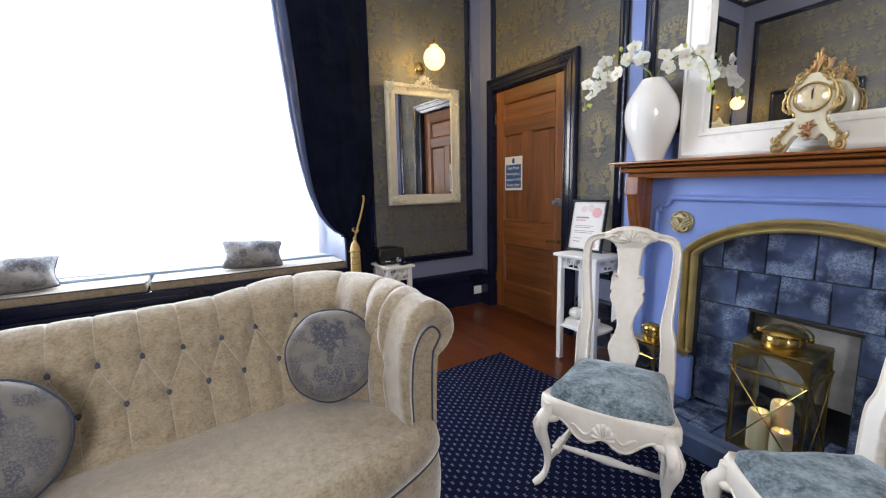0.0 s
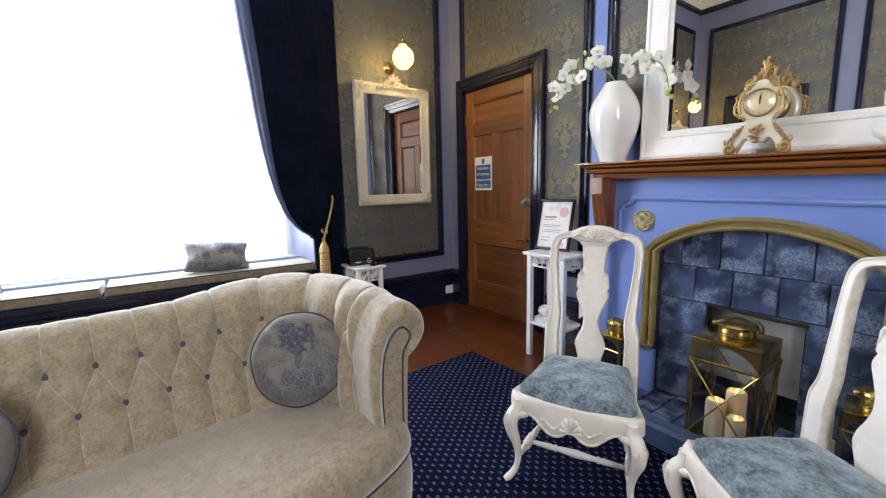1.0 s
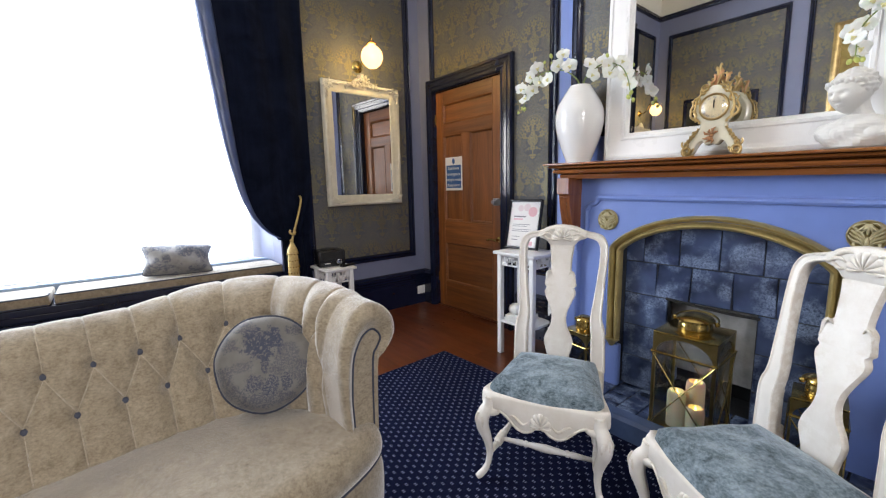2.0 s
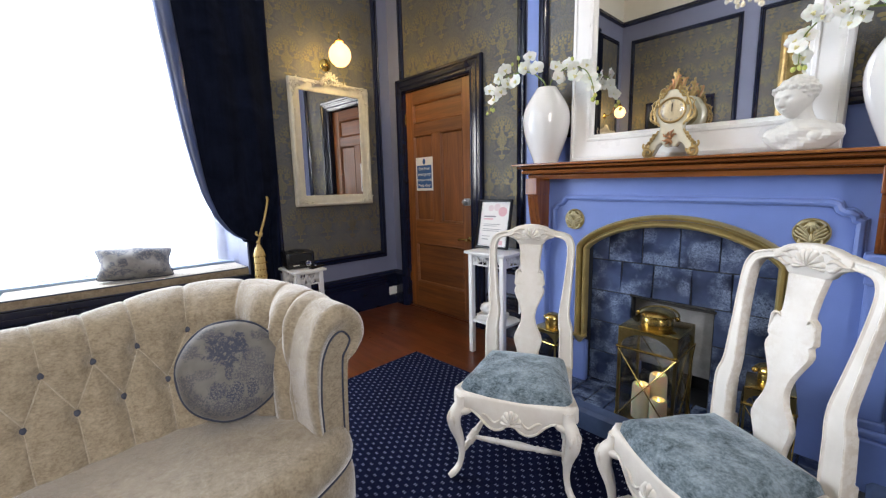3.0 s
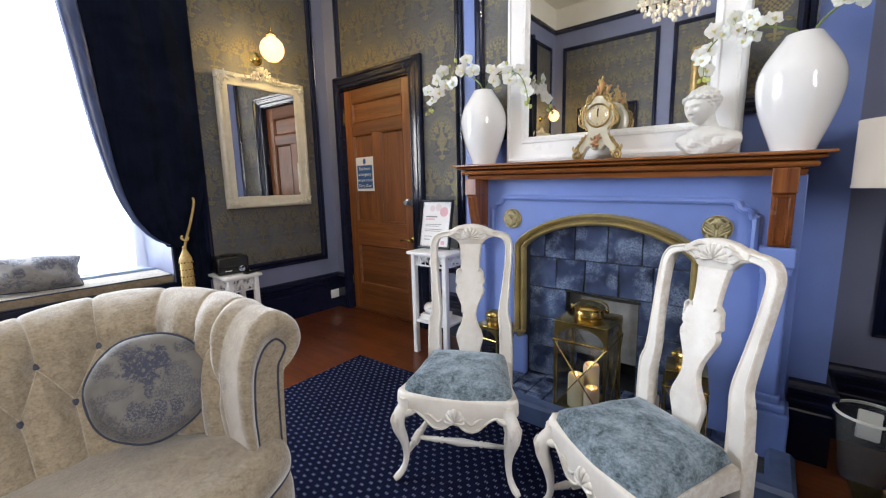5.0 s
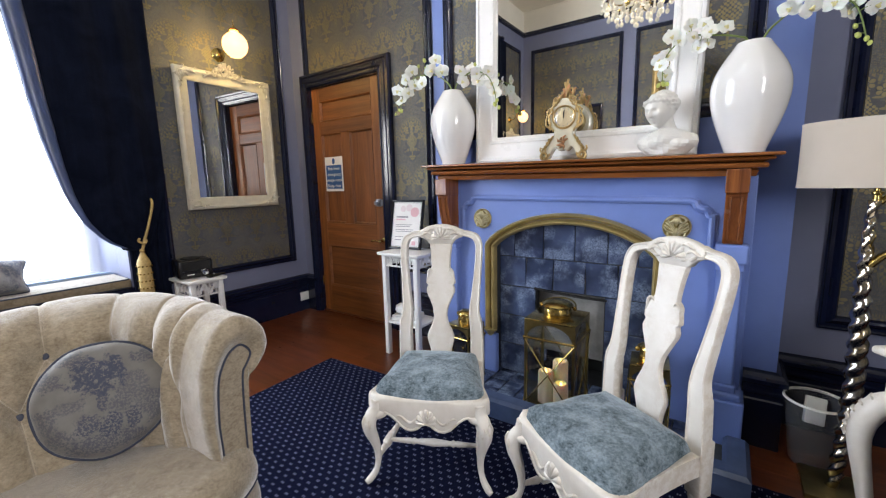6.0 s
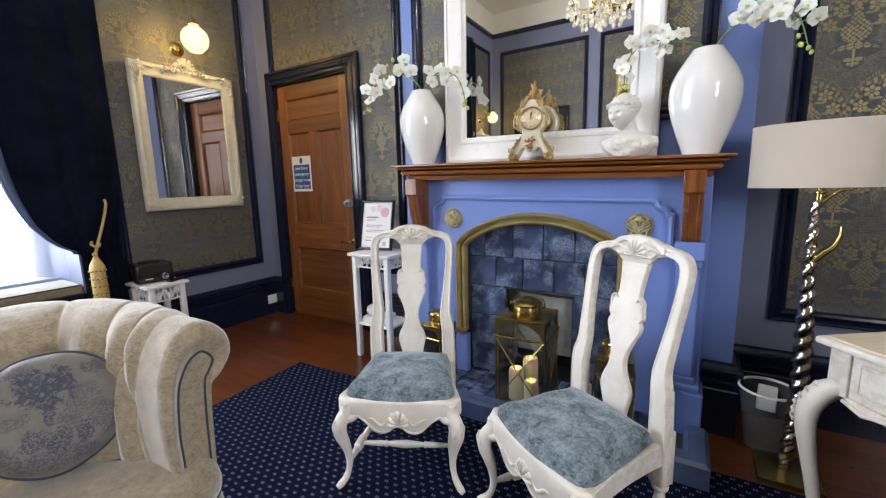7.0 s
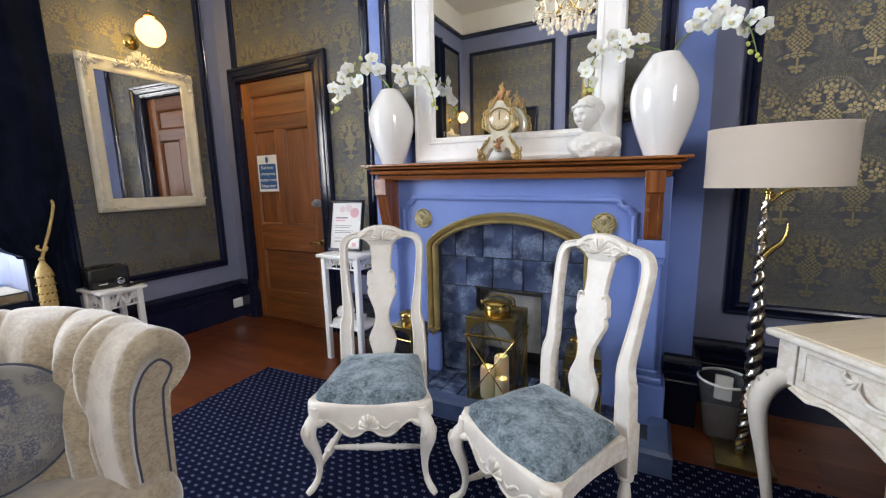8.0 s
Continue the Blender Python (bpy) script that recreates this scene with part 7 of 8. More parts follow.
clock = thing("mantel_clock", "ornate cream and gilt rococo mantel clock", "clock", pose(2.668, -0.420, MZ + drop(2.668) + 0.001, 0, 0.6, 6))
half = [(0.0, 0.050), (0.020, 0.046), (0.034, 0.062), (0.048, 0.054), (0.060, 0.034), (0.070, 0.014), (0.088, 0.006), (0.099, 0.014), (0.097, 0.044), (0.080, 0.070), (0.058, 0.096), (0.046, 0.122), (0.048, 0.142), (0.060, 0.156), (0.067, 0.185), (0.066, 0.216), (0.056, 0.242), (0.046, 0.256), (0.036, 0.276), (0.018, 0.284), (0.0, 0.286)]
curve = spline([(x, 0, z) for x, z in half], 4)
outline = [(q.x, q.z) for q in curve] + [(-q.x, q.z) for q in reversed(curve[1:-1])]
part("body", moved(prism(outline, 0.064, 0.006, 3), pose(0, -0.034, 0)), CERAMIC_CREAM, clock, "cream ceramic case", 40)
for s in (-1, 1):
    # broken rocaille edging along the case, thick and thin
    for name, k0, k1 in (("leg_edging", 16, 44), ("side_edging", 46, 78)):
        run = [(s * (q.x + 0.002), -0.036, q.z) for q in curve[k0:k1]]
        part(name, tube(run, [0.0030 + 0.0026 * abs(math.sin(1.1 * k)) for k in range(len(run))], 7), GILT, clock, "gilt rocaille edging", 60)
    part("foot_scroll", join_bm(scroll(s * 0.088, 0.022, 0.020, 1.3, -1.2 if s > 0 else math.pi + 1.2, -0.038, 0.0065, s), scroll(s * 0.094, 0.052, 0.016, 1.2, 0.8 if s > 0 else math.pi - 0.8, -0.036, 0.0055, -s), *[ball(0.006, s * (0.082 - 0.008 * k), -0.038, 0.066 + 0.010 * k, sz=1.4, u=8, v=6) for k in range(3)]), GILT, clock, "gilt scrolled foot", 60)
    part("side_scroll", join_bm(scroll(s * 0.070, 0.172, 0.017, 1.2, math.pi / 2, -0.034, 0.0045, -s, 1.3), scroll(s * 0.062, 0.226, 0.015, 1.2, 0 if s > 0 else math.pi, -0.034, 0.0042, s, 1.2), scroll(s * 0.042, 0.262, 0.013, 1.2, 1.2 if s > 0 else math.pi - 1.2, -0.034, 0.004, -s),
                                tube(spline([(s * 0.078, -0.032, 0.160), (s * 0.086, -0.030, 0.190), (s * 0.078, -0.032, 0.214), (s * 0.084, -0.030, 0.232)], 5), [0.002 + 0.0022 * math.sin(math.pi * k / 15) for k in range(16)], 7)), GILT, clock, "gilt side scroll", 60)
    for k in range(3):
        part("leg_leaf", tube([(s * (0.054 + 0.010 * k), -0.037, 0.104 - 0.016 * k), (s * (0.066 + 0.010 * k), -0.044, 0.100 - 0.016 * k), (s * (0.072 + 0.009 * k), -0.038, 0.088 - 0.016 * k)], [0.002, 0.0056, 0.002], 6), GILT, clock, "", 60)
        part("waist_leaf", tube([(s * (0.050 + 0.008 * k), -0.036, 0.148 + 0.004 * k), (s * (0.062 + 0.008 * k), -0.042, 0.144 + 0.008 * k), (s * (0.066 + 0.008 * k), -0.036, 0.156 + 0.008 * k)], [0.002, 0.0048, 0.002], 6), GILT, clock, "", 60)
    part("back_foot", box(s * 0.072, 0.0, 0.0, s * 0.098, 0.034, 0.030, 0.006), GILT, clock)
mount = [ball(0.0085, 0, -0.040, 0.084, u=10, v=7)]
for k in range(9):
    a = radians(200 + 140 * k / 8) if k < 5 else radians(30 + 40 * (k - 5))
    L = 0.026 if k % 2 else 0.034
    mount.append(tube([(0.006 * math.cos(a), -0.037, 0.084 + 0.006 * math.sin(a)), (0.7 * L * math.cos(a + 0.25), -0.041, 0.084 + 0.7 * L * math.sin(a + 0.25)), (L * math.cos(a), -0.036, 0.084 + L * math.sin(a))], [0.003, 0.0055, 0.0018], 6))
part("apron_flower", join_bm(*mount), PINK_GILT, clock, "copper-gilt leaf mount", 60)
part("bezel", moved(lathe([(0.046, -0.004), (0.053, -0.002), (0.055, 0.007), (0.051, 0.012), (0.046, 0.009)], 40, close=False), pose(0, -0.032, 0.198, 90)), GILT, clock, "gilt bezel", 50)
dial = part("dial", moved(lathe([(0.0, 0.006), (0.030, 0.005), (0.048, 0.002), (0.048, -0.004), (0.0, -0.004)], 40), pose(0, -0.034, 0.198, 90)), DIAL, clock, "ivory enamel dial", 40)
for k, num in enumerate(("XII", "I", "II", "III", "IV", "V", "VI", "VII", "VIII", "IX", "X", "XI")):
    a = radians(90 - 30 * k)
    text_part(num, 0.0115, INK, dial, pose(0.038 * math.cos(a), -0.0385, 0.198 + 0.038 * math.sin(a), 90, 0, 0) @ pose(0, 0, 0, 0, 0, -30 * k), "numeral")
part("hand", moved(box(-0.0014, -0.0006, -0.006, 0.0014, 0.0006, 0.032), pose(0, -0.0425, 0.198) @ Matrix.Rotation(radians(4), 4, "Y")), SOOT, dial)
part("hand", moved(box(-0.002, -0.0006, -0.006, 0.002, 0.0006, 0.026), pose(0, -0.0412, 0.198) @ Matrix.Rotation(radians(-2), 4, "Y")), SOOT, dial)
gl = part("dial_glass", moved(lathe([(0.0, 0.016), (0.03, 0.0125), (0.047, 0.005)], 32, close=False), pose(0, -0.034, 0.198, 90)), GLASS, clock)
gl.visible_shadow = False
def plume(x0, z0, h, lean, count, seed):
    """A standing tuft of thin scrolled leaves on the clock's crest."""
    rnd = random.Random(seed)
    for k in range(count):
        q = rnd.uniform(-1, 1)
        L = h * (1 - 0.5 * abs(q)) * rnd.uniform(0.8, 1.05)
        w = 0.012 * q
        y = -0.012 + 0.010 * rnd.uniform(-1, 1)
        turn = (0.006 + 0.004 * rnd.random()) * (1 if q > 0 else -1)
        pts = [(x0 + 0.2 * w, y, z0), (x0 + w - 0.3 * turn, y - 0.006, z0 + 0.38 * L), (x0 + 1.1 * w + lean * L, y - 0.010, z0 + 0.75 * L), (x0 + 1.2 * w + lean * L + 0.5 * turn, y - 0.006, z0 + L), (x0 + 1.2 * w + lean * L + 1.2 * turn, y - 0.004, z0 + 0.93 * L)]
        part("crest_leaf", tube(spline(pts, 4), [0.0012 + 0.0034 * math.sin(math.pi * (0.12 + 0.80 * j / 16)) for j in range(17)], 7), PINK_GILT if k % 3 == 1 else GILT, clock, "copper-gilt crest leaf", 60)


plume(-0.002, 0.274, 0.092, 0.08, 12, 2), plume(0.034, 0.268, 0.066, 0.06, 9, 7), plume(-0.024, 0.268, 0.044, 0.0, 8, 5)
for s in (-1, 1):
    part("crest_scroll", scroll(s * 0.034, 0.276, 0.018, 1.2, math.pi / 2, -0.034, 0.0048, -s, 0.8), GILT, clock, "gilt crest scroll", 60)
part("movement_case", moved(lathe([(0.0, 0.0), (0.050, 0.0), (0.050, 0.040), (0.044, 0.046), (0, 0.046)], 28), pose(0, 0.030, 0.198, -90)), BRASS_DARK, clock, "", 40)


# bust: a plain plaster head and shoulders
def bust():
    bits = []
    torso = ball(0.070, 0.0, 0.006, 0.046, 1.62, 0.90, 0.98, 30, 20)
    for v in torso.verts:
        v.co.z = max(0.002, v.co.z)
        v.co.y -= 0.018 * math.exp(-((v.co.x / 0.05) ** 2)) * max(0, v.co.z - 0.02) * 10 * (v.co.y < 0)
    for v in torso.verts:
        x, y, z = v.co
        v.co.x = x * (0.74 + 0.30 * min(1.0, z / 0.055)) - 0.012 * max(0.0, z - 0.06) / 0.05 * x / 0.1
        if y < 0.01:
            v.co.y -= 0.005 * math.sin(70 * x + 40 * z) + 0.004 * math.sin(120 * z - 50 * x)
    bits.append(torso)
    for sx in (-1, 1):
        bits.append(ball(0.030, sx * 0.088, 0.006, 0.058, 0.95, 0.95, 1.05, 16, 12))
        bits.append(ball(0.030, sx * 0.036, -0.036, 0.050, 1.1, 0.7, 0.8, 14, 10))
    bits.append(tube([(0.004, 0.010, 0.085), (-0.002, 0.000, 0.120), (-0.014, -0.010, 0.155)], [0.042, 0.031, 0.033], 18))
    lower = len(bits)
    g = lambda v, c, w: math.exp(-(((v - c) / w) ** 2))
    head = ball(1.0, u=96, v=72)
    for v in head.verts:
        x, y, z = v.co
        a, front = abs(x), max(0.0, min(1.0, (-y - 0.05) / 0.5))
        ramp = max(0.0, min(1.0, (0.24 - z) / 0.42)) if z > -0.20 else g(z, -0.20, 0.05)
        d = 0.38 * g(x, 0, 0.11) * ramp - 0.19 * g(a, 0.34, 0.15) * g(z, 0.10, 0.10) + 0.06 * g(z, 0.27, 0.08) * g(x, 0, 0.55) + 0.035 * g(a, 0.33, 0.10) * g(z, 0.09, 0.05)
        d += 0.14 * g(x, 0, 0.20) * (g(z, -0.42, 0.05) + g(z, -0.54, 0.05)) + 0.16 * g(x, 0, 0.24) * g(z, -0.82, 0.14) + 0.05 * g(a, 0.40, 0.18) * g(z, -0.16, 0.18)
        k = 1 + d * front
        jaw = 1 - 0.22 * max(0.0, -z - 0.1)
        v.co = Vector((0.055 * x * k * jaw - 0.004, 0.064 * y * k - 0.008, 0.073 * z * (1 + 0.3 * d * front * (z < -0.6)) + 0.187))
    bits.append(head)
    hair = ball(1.0, u=96, v=64)
    for v in hair.verts:
        x, y, z = v.co
        phi = math.atan2(x, -y)
        wave = 0.035 * math.sin(9 * phi + 7 * z) + 0.03 * math.sin(22 * z + 3 * phi) + 0.09 * noise.noise(v.co * 5)
        k = 1 + wave
        v.co = Vector((0.063 * x * k - 0.003, 0.068 * y * k + 0.014, 0.060 * z * k + 0.210))
    bits.append(hair)
    for k in range(13):
        a = math.pi * (0.02 + 0.96 * k / 12)
        bits.append(ball(0.0090, -0.004 + 0.055 * math.cos(a), -0.014 - 0.043 * math.sin(a), 0.216 + 0.020 * math.sin(a) + 0.004 * (k % 2), u=10, v=8))
    bits.append(ball(0.027, 0.004, 0.086, 0.205, u=14, v=10))
    # the head bends forward and to one side
    for q in bits[lower:]:
        moved(q, pose(-0.016, -0.010, 0.004) @ pose(0, 0, 0.14, 0, 0, -24) @ pose(0, 0, 0, 13, -4, 0) @ Matrix.Scale(0.94, 4) @ pose(0, 0, -0.14))
    bm = join_bm(*bits)
    ob = solo("bust", bm, PLASTER, "small white plaster bust standing on mantel shelf", "bust", pose(3.104, -0.425, MZ + drop(3.104) + 0.0015, 0, 0.6, -4), 60)
    md = ob.modifiers.new("merge", "REMESH")
    md.mode, md.voxel_size, md.use_smooth_shade = "VOXEL", 0.0016, True
    sm = ob.modifiers.new("soften", "SMOOTH")
    sm.factor, sm.iterations = 0.5, 1
    return ob


bust()


# ---- floor lamp ----
lampt = thing("floor_lamp", "floor lamp with twisted metal stem and oval linen shade", "floor lamp", pose(3.738, -0.478, 0))
part("base", box(-0.100, -0.100, 0.0, 0.100, 0.100, 0.022, 0.004), BRASS_DARK, lampt, "square brass base plate", 40)
stem = []
n = 200
rows = []
for k in range(n + 1):
    q = k / n
    z = 0.022 + 1.06 * q
    c = Vector((0.014 * math.sin(2 * math.pi * 0.8 * q) + 0.016 * q - 0.010, 0.010 * math.sin(5 * q), z))
    tw = 2 * math.pi * (9.5 * q)
    taper = 0.0275 * (0.75 + 0.45 * math.sin(math.pi * min(1, q * 1.1))) * (1 - 0.25 * q)
    ring = []
    for j in range(18):
        a = 2 * math.pi * j / 18
        r = taper * (0.72 + 0.34 * abs(math.cos((a - tw) * 0.5 * 2)) ** 1.5) + 0.0012 * math.sin(5 * a + 60 * q)
        ring.append(c + Vector((r * math.cos(a), r * math.sin(a), 0)))
    rows.append(ring)


def horn_mat():
    mat, nn = material("hammered_nickel")
    co = nn.coords()
    nn.set(Base_Color=nn.ramp(nn.noise(co, 12, 3), (0.4, (0.50, 0.42, 0.30)), (0.6, (0.66, 0.64, 0.60))), Metallic=1.0, Roughness=nn.m("MULTIPLY_ADD", nn.noise(co, 40, 3), 0.15, 0.10))
    nn.bump(nn.noise(nn.mapping(co, (90, 90, 22)), 1, 4), 0.4, 0.003)
    return mat


HORN = horn_mat()
part("stem", grid_surface(rows, True), HORN, lampt, "twisted polished metal stem", True)
part("branch", tube(spline([(0.004, 0, 0.862), (0.026, -0.004, 0.892), (0.050, -0.010, 0.918), (0.063, -0.012, 0.955), (0.064, -0.012, 0.992)], 6), [0.022 - 0.0165 * (k / 24) ** 1.8 for k in range(25)], 10, flat=0.6), BRASS, lampt, "gilt horn branch", 60)
part("branch", tube(spline([(0.008, 0, 1.075), (0.034, 0.0, 1.100), (0.062, 0.004, 1.114), (0.095, 0.006, 1.120)], 6), [0.011 - 0.008 * k / 18 for k in range(19)], 10), BRASS, lampt, "gilt horn branch", 60)
part("shade_carrier", join_bm(lathe([(0.0, 1.08), (0.012, 1.08), (0.010, 1.10), (0.016, 1.104), (0.016, 1.110), (0.008, 1.114), (0.008, 1.16), (0, 1.16)], 18)), BRASS, lampt, "", 40)
SX, SY, S0, S1 = 0.222, 0.140, 1.127, 1.342
sh = part("shade", join_bm(lathe([(SX, S0), (SX, S1), (SX - 0.004, S1), (SX - 0.004, S0), (SX, S0)], 64, 1, SY / SX, False)), SHADE_LINEN, lampt, "oval greige linen drum shade", 50, pose(0.015, 0, 0))
part("shade_band", join_bm(lathe([(SX + 0.001, S0 - 0.001), (SX + 0.001, S0 + 0.006), (SX - 0.005, S0 + 0.006), (SX - 0.005, S0 - 0.001), (SX + 0.001, S0 - 0.001)], 64, 1, SY / SX, False), lathe([(SX + 0.001, S1 - 0.006), (SX + 0.001, S1 + 0.001), (SX - 0.005, S1 + 0.001), (SX - 0.005, S1 - 0.006), (SX + 0.001, S1 - 0.006)], 64, 1, SY / SX, False)), SHADE_LINEN, sh)
part("spider", join_bm(tube([(-SX + 0.004, 0, S1 - 0.03), (SX - 0.004, 0, S1 - 0.03)], 0.002, 6), tube([(0, -SY + 0.004, S1 - 0.03), (0, SY - 0.004, S1 - 0.03)], 0.002, 6), tube([(0, 0, 1.16), (0, 0, S1 - 0.03)], 0.003, 6)), BRASS, sh, "", False, None)

# waste bin
wb = thing("waste_bin", "cloudy clear plastic waste bin on the floorboards", "bin", pose(3.682, -0.312, 0.0))
part("body", lathe([(0.0, 0.0), (0.068, 0.0), (0.070, 0.004), (0.100, 0.270), (0.103, 0.272), (0.103, 0.276), (0.098, 0.276), (0.066, 0.008), (0.0, 0.006)], 40, close=False), BIN_PLASTIC, wb, smooth=40)
part("rim", lathe([(0.100, 0.268), (0.105, 0.270), (0.105, 0.278), (0.098, 0.278), (0.100, 0.268)], 40, close=False), WHITE_PLASTIC, wb, smooth=40)
solo("adaptor", box(-0.035, -0.012, -0.055, 0.035, 0.012, 0.055, 0.006), WHITE_PLASTIC, "white plastic socket adaptor lying in the bin", "adaptor", pose(3.690, -0.262, 0.205, -20, 8, 10), 40)


# ---- writing desk ----
def build_desk():
    ang = 35.5
    d = thing("desk", "white painted cabriole desk with carved drawer front", "desk", pose(3.668, -0.975, 0, 0, 0, ang))
    # local x along the short end, local -y along the drawer front
    W, L, H = 0.52, 1.15, 0.742
    top = box(-0.005, -L, H - 0.026, W, 0.005, H - 0.006, 0.008, 3)
    part("top_edge", top, CHAIR_WHITE, d, smooth=50)
    part("desktop", box(0.012, -L + 0.017, H - 0.0055, W - 0.017, -0.012, H, 0.002), DESK_TOP, d, "cream polished desktop")
    i = 0.024
    part("end_panel", box(i + 0.02, -i - 0.022, H - 0.150, W - i - 0.02, -i, H - 0.0265, 0.003), CHAIR_WHITE, d)
    part("end_panel", box(i + 0.02, -L + i, H - 0.150, W - i - 0.02, -L + i + 0.022, H - 0.0265, 0.003), CHAIR_WHITE, d)
    part("back_panel", box(W - i - 0.022, -L + i + 0.03, H - 0.150, W - i, -i - 0.03, H - 0.0265, 0.003), CHAIR_WHITE, d)
    for x, y, ex, ey in ((i + 0.022, -i - 0.022, -1, 1), (i + 0.022, -L + i + 0.022, -1, -1), (W - i - 0.022, -i - 0.022, 1, 1), (W - i - 0.022, -L + i + 0.022, 1, -1)):
        part("corner_block", box(x - 0.026, y - 0.026, H - 0.155, x + 0.026, y + 0.026, H - 0.0265, 0.003), CHAIR_WHITE, d)
        o = Vector((ex, ey, 0)).normalized()
        b = Vector((x, y, 0))
        legs = [(0.008, 0.600, 0.026), (0.034, 0.585, 0.030), (0.058, 0.548, 0.0295), (0.068, 0.505, 0.027), (0.066, 0.455, 0.0238), (0.050, 0.360, 0.0192), (0.028, 0.230, 0.0152), (0.013, 0.120, 0.0138), (0.010, 0.060, 0.0142), (0.020, 0.026, 0.0165), (0.032, 0.008, 0.0120)]
        path = spline([b + o * q + Vector((0, 0, z)) for q, z, r in legs], 4)
        rad = [float(np.interp(k / 4, range(11), [r for q, z, r in legs])) for k in range(len(path))]
        leg = part("leg", tube(path, rad, 14), CHAIR_WHITE, d, "cabriole leg", 60)
        cv = []
        for k in range(6):
            q = b + o * (0.046 + 0.050 * math.sin(min(1.57, 0.35 * k + 0.2))) + Vector((0, 0, 0.600 - 0.022 * k))
            sd = Vector((-o.y, o.x, 0))
            cv.append(tube([q + sd * 0.020, q + o * 0.003, q - sd * 0.004 - Vector((0, 0, 0.014))], [0.0025, 0.0048, 0.002], 7))
            cv.append(tube([q - sd * 0.020, q + o * 0.003, q + sd * 0.004 - Vector((0, 0, 0.014))], [0.0025, 0.0048, 0.002], 7))
        part("knee_carving", join_bm(*cv), CHAIR_WHITE, leg, "carved leaf knee", 60)
    # drawer front between the corner blocks, face towards -x
    part("front_rail", box(i, -L + i + 0.05, H - 0.150, i + 0.020, -i - 0.05, H - 0.0265, 0.002), CHAIR_WHITE, d)
    ya, yb = -i - 0.075, -L + i + 0.075
    dr = part("drawer_front", box(i - 0.008, yb, H - 0.128, i + 0.004, ya, H - 0.046, 0.003), CHAIR_WHITE, d, "framed drawer front")
    ring = [(i - 0.008, yb + 0.004, H - 0.124), (i - 0.008, yb + 0.004, H - 0.050), (i - 0.008, ya - 0.004, H - 0.050), (i - 0.008, ya - 0.004, H - 0.124)]
    part("drawer_bead", tube(ring, 0.004, 7, True), CHAIR_WHITE, dr)
    for yc in (ya - 0.165, yb + 0.165):
        hd = part("drawer_handle", tube(spline([(i - 0.010, yc + 0.034, H - 0.062), (i - 0.020, yc + 0.030, H - 0.084), (i - 0.022, yc + 0.006, H - 0.104), (i - 0.020, yc - 0.026, H - 0.106), (i - 0.012, yc - 0.046, H - 0.094)], 5), [0.0022 + 0.0030 * math.sin(math.pi * k / 20) for k in range(21)], 7), CHAIR_WHITE, dr, "carved floral handle", 60)
        # leaf sprigs at both ends of the curved grip
        for s, z0 in ((1, H - 0.066), (-1, H - 0.092)):
            for k in range(6):
                a = radians(-75 + 30 * k)
                q = Vector((i - 0.010, yc + s * (0.040 + 0.004 * k % 3), z0))
                e = q + Vector((-0.002, s * 0.028 * math.cos(a), 0.022 * math.sin(a)))
                part("leaf", tube([q, q.lerp(e, 0.55) + Vector((-0.005, 0, 0.002)), e], [0.0018, 0.0052, 0.0014], 7), CHAIR_WHITE, hd, "", 60)
    # apron with a deep serpentine lower edge
    n = 40
    def low(u):
        a = abs(2 * u - 1)
        return H - 0.160 - 0.155 * (0.5 + 0.5 * math.cos(math.pi * min(1, a / 0.86))) ** 1.0 - 0.016 * math.exp(-((a - 0.90) / 0.06) ** 2)
    y0, y1 = -i - 0.048, -L + i + 0.048
    pts = [(y0 + (y1 - y0) * k / n, low(k / n)) for k in range(n + 1)]
    belly = lambda u: 0.012 * math.sin(math.pi * u)
    ring = [[(i - 0.006 - belly(k / n), y, H - 0.150) for k, (y, z) in enumerate(pts)], [(i - 0.010 - 1.6 * belly(k / n), y, z) for k, (y, z) in enumerate(pts)], [(i + 0.008 - 1.6 * belly(k / n), y, z) for k, (y, z) in enumerate(pts)], [(i + 0.012 - belly(k / n), y, H - 0.150) for k, (y, z) in enumerate(pts)]]
    ap = part("apron", grid_surface(ring + [ring[0]]), CHAIR_WHITE, d, "serpentine apron", 50)
    part("apron_bead", tube([(i - 0.012 - 1.6 * belly(k / n), y, z + 0.004) for k, (y, z) in enumerate(pts)], 0.0055, 8), CHAIR_WHITE, ap, "", 60)
    m = 20
    x0, x1 = i + 0.048, W - i - 0.048
    lo2 = lambda u: H - 0.165 - 0.075 * (0.5 + 0.5 * math.cos(math.pi * min(1, abs(2 * u - 1) / 0.86)))
    for yy in (-i - 0.002, -L + i + 0.020):
        ring = [[(x0 + (x1 - x0) * k / m, yy, H - 0.150) for k in range(m + 1)], [(x0 + (x1 - x0) * k / m, yy, lo2(k / m)) for k in range(m + 1)], [(x0 + (x1 - x0) * k / m, yy - 0.018, lo2(k / m)) for k in range(m + 1)], [(x0 + (x1 - x0) * k / m, yy - 0.018, H - 0.150) for k in range(m + 1)]]
        part("end_apron", grid_surface(ring + [ring[0]]), CHAIR_WHITE, d)
    return d


build_desk()


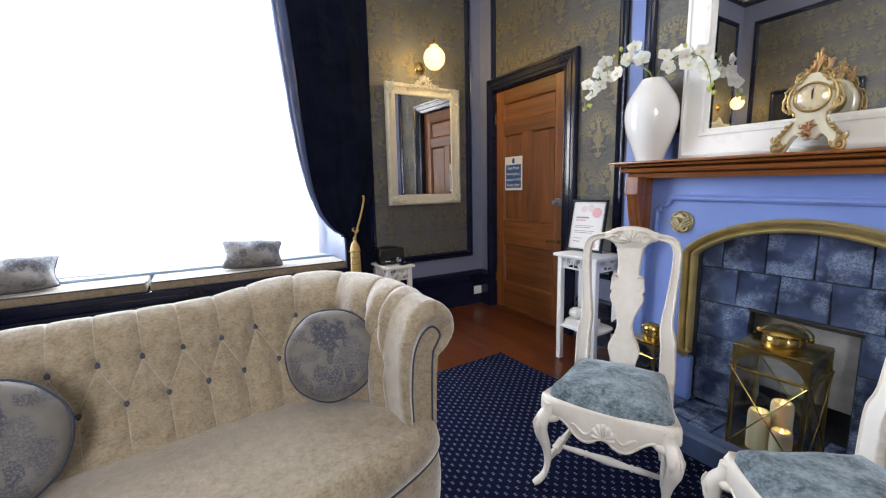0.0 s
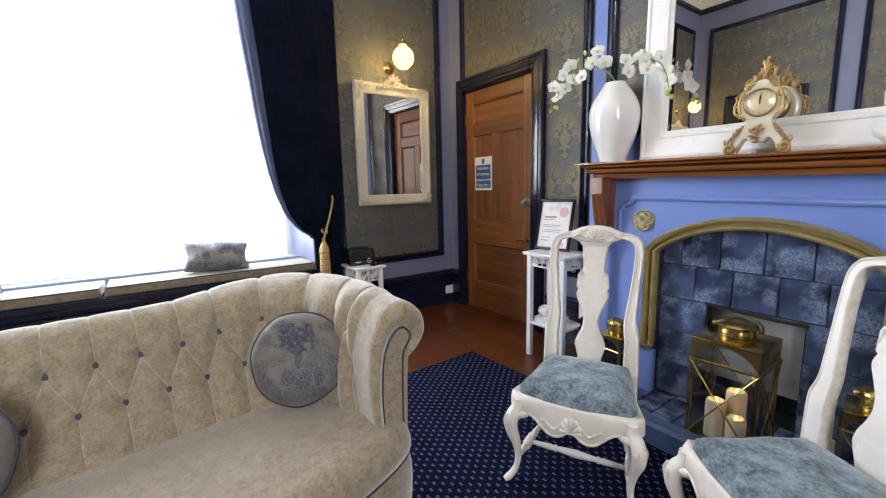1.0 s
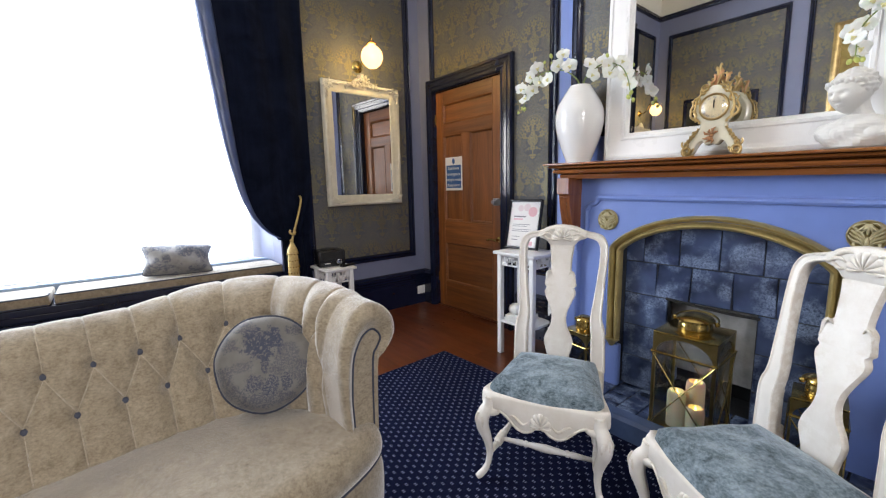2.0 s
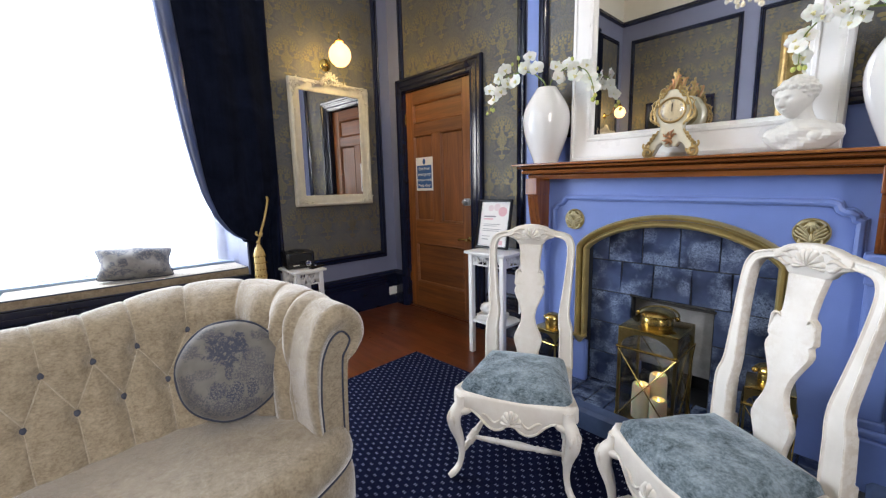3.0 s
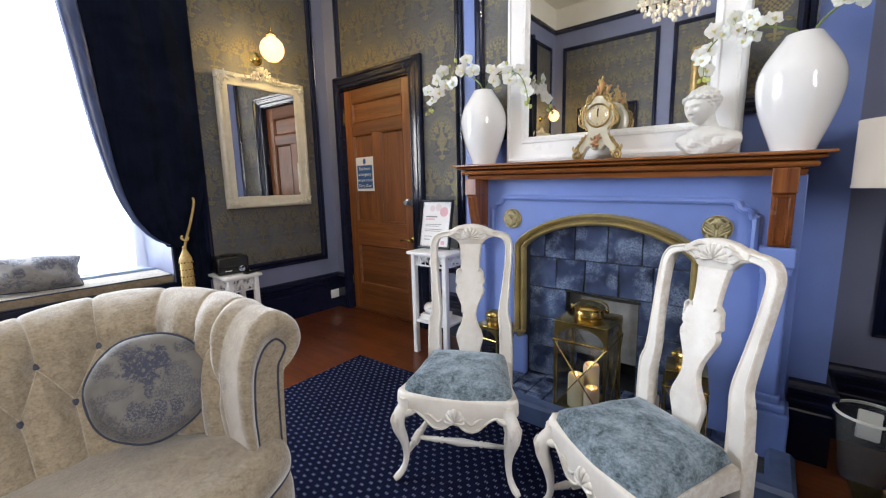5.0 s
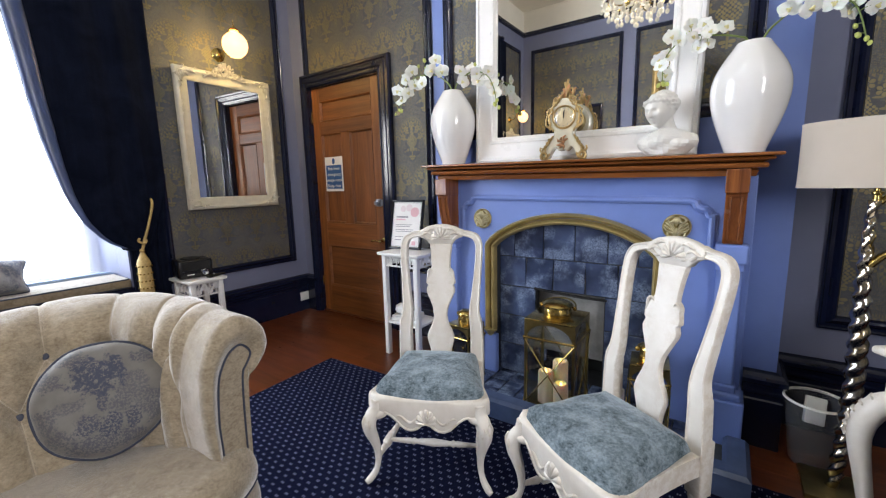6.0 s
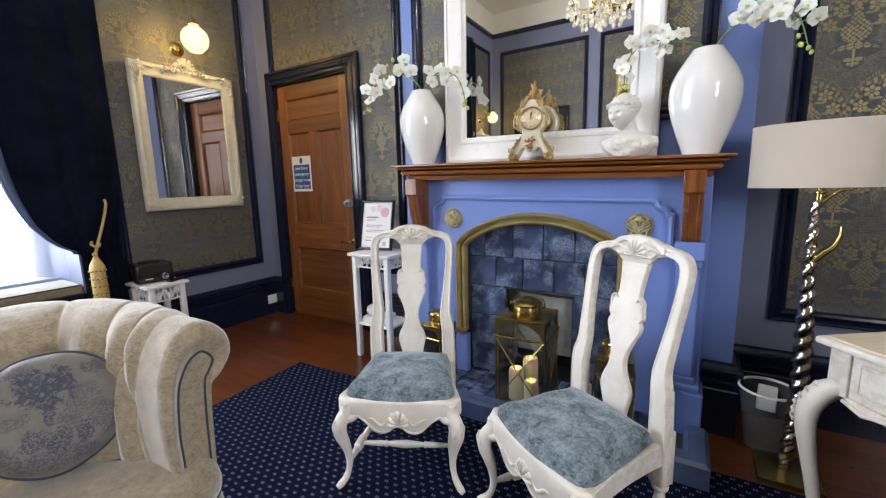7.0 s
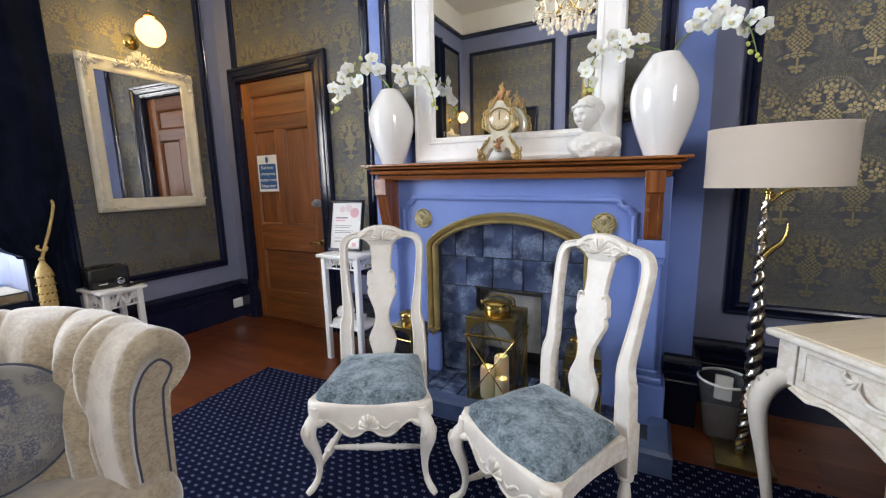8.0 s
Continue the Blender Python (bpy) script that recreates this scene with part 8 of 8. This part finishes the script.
# ---- chandelier ----
def build_chandelier():
    t = thing("chandelier", "brass and crystal chandelier with lit candle bulbs", "chandelier", pose(2.47, -2.86, 2.74))
    part("column", lathe([(0.0, 0.06), (0.02, 0.06), (0.035, 0.09), (0.02, 0.13), (0.012, 0.2), (0.03, 0.25), (0.045, 0.28), (0.02, 0.32), (0.01, 0.42), (0.025, 0.46), (0.008, 0.5), (0.006, 1.50), (0.0, 1.50)], 20), BRASS, t, "brass column", 40)
    drop = mesh_of("drop", join_bm(ball(0.010, 0, 0, 0, sz=1.0, u=8, v=6), ball(0.007, 0, 0, 0.020, u=8, v=6), ball(0.016, 0, 0, -0.032, sz=1.3, sy=0.6, u=8, v=6)), LIT_CRYSTAL_BEAD, False)
    for k in range(8):
        a = 2 * math.pi * k / 8 + 0.2
        c, s = math.cos(a), math.sin(a)
        part("arm", tube(spline([(0.02 * c, 0.02 * s, 0.26), (0.12 * c, 0.12 * s, 0.14), (0.22 * c, 0.22 * s, 0.13), (0.29 * c, 0.29 * s, 0.20), (0.29 * c, 0.29 * s, 0.235)], 6), 0.007, 8), BRASS, t, "", 60)
        part("drip_pan", moved(lathe([(0.0, 0), (0.02, 0.002), (0.042, 0.014), (0.044, 0.018), (0.018, 0.008), (0, 0.008)], 20), pose(0.29 * c, 0.29 * s, 0.235)), CRYSTAL, t, "crystal drip pan", 40)
        part("candle_tube", moved(lathe([(0.0, 0), (0.011, 0), (0.011, 0.075), (0, 0.075)], 12), pose(0.29 * c, 0.29 * s, 0.243)), WHITE_PLASTIC, t)
        part("bulb", moved(lathe([(0.0, 0), (0.009, 0.004), (0.014, 0.022), (0.010, 0.042), (0.002, 0.06), (0, 0.06)], 12), pose(0.29 * c, 0.29 * s, 0.318)), BULB, t, "glowing candle bulb", 60)
        for q, (r, z) in enumerate(((0.325, 0.205), (0.255, 0.20), (0.22, 0.09), (0.15, 0.09), (0.10, 0.05), (0.33, 0.15), (0.29, 0.13), (0.19, 0.045), (0.26, 0.06))):
            b = a + (0.12, -0.1, 0.2, -0.22, 0.05, 0.38, -0.3, 0.33, 0.4)[q]
            o = new("crystal_drop", drop)
            o.parent, o.matrix_basis = t, pose(r * math.cos(b), r * math.sin(b), z) @ Matrix.Scale(1.25, 4)
    o = new("crystal_drop", drop)
    o.parent, o.matrix_basis = t, pose(0, 0, 0.035)
    part("ceiling_rose", moved(lathe([(0.0, 0), (0.10, 0), (0.10, -0.02), (0.03, -0.06), (0, -0.06)], 28), pose(0, 0, ROOM_Z - 2.74)), BRASS, t, "", 40)
    return t


build_chandelier()

# ---- far wall, seen in the mirror ----
tv = thing("wall_picture", "large dark picture in navy frame on papered wall", "picture", pose(0.96, ROOM_Y + 0.012, 1.62))
part("frame", sweep([(0.50, 0, 0), (-0.50, 0, 0), (-0.50, 0, 0.86), (0.50, 0, 0.86)], [(0, 0), (0, 0.03), (0.02, 0.035), (0.05, 0.02), (0.05, 0)], ref=(0, 1, 0), closed=True), NAVY, tv)
part("canvas", box(-0.46, 0.002, 0.04, 0.46, 0.012, 0.82), SOOT, tv, "dark canvas")
gp = thing("gilt_picture", "gilt framed picture on papered wall", "picture", pose(2.74, ROOM_Y + 0.012, 1.75))
part("frame", rounded(sweep([(0.53, 0, 0), (-0.53, 0, 0), (-0.53, 0, 1.38), (0.53, 0, 1.38)], [(0, 0), (0, 0.04), (0.03, 0.06), (0.06, 0.035), (0.08, 0.03), (0.08, 0)], ref=(0, 1, 0), closed=True), 0.004, 2, 40), GILT, gp, "gilt moulded frame", 50)
part("canvas", box(-0.47, 0.002, 0.06, 0.47, 0.014, 1.32), BRASS_DARK, gp, "dark varnished canvas")

# ---- floorboards ----
PW = 0.118
board = {}
i = 0
y = -0.002
while y - PW > -2.6:
    runs = [(0.0, 2.05), (2.05, 4.0), (4.0, ROOM_X)] if i % 2 else [(0.0, 1.35), (1.35, 3.3), (3.3, ROOM_X)]
    if y < -0.75:
        runs = [(0.0, 1.32)]
    for x0, x1 in runs:
        L = round(x1 - x0, 3)
        if L not in board:
            board[L] = mesh_of("floorboard", box(0.0002, -PW + 0.0002, -0.0205, L - 0.0002, -0.0002, 0.0), FLOORWOOD)
        b = new("floorboard", board[L])
        b.parent, b.matrix_basis = floor, pose(x0, y, 0)
    y -= PW
    i += 1
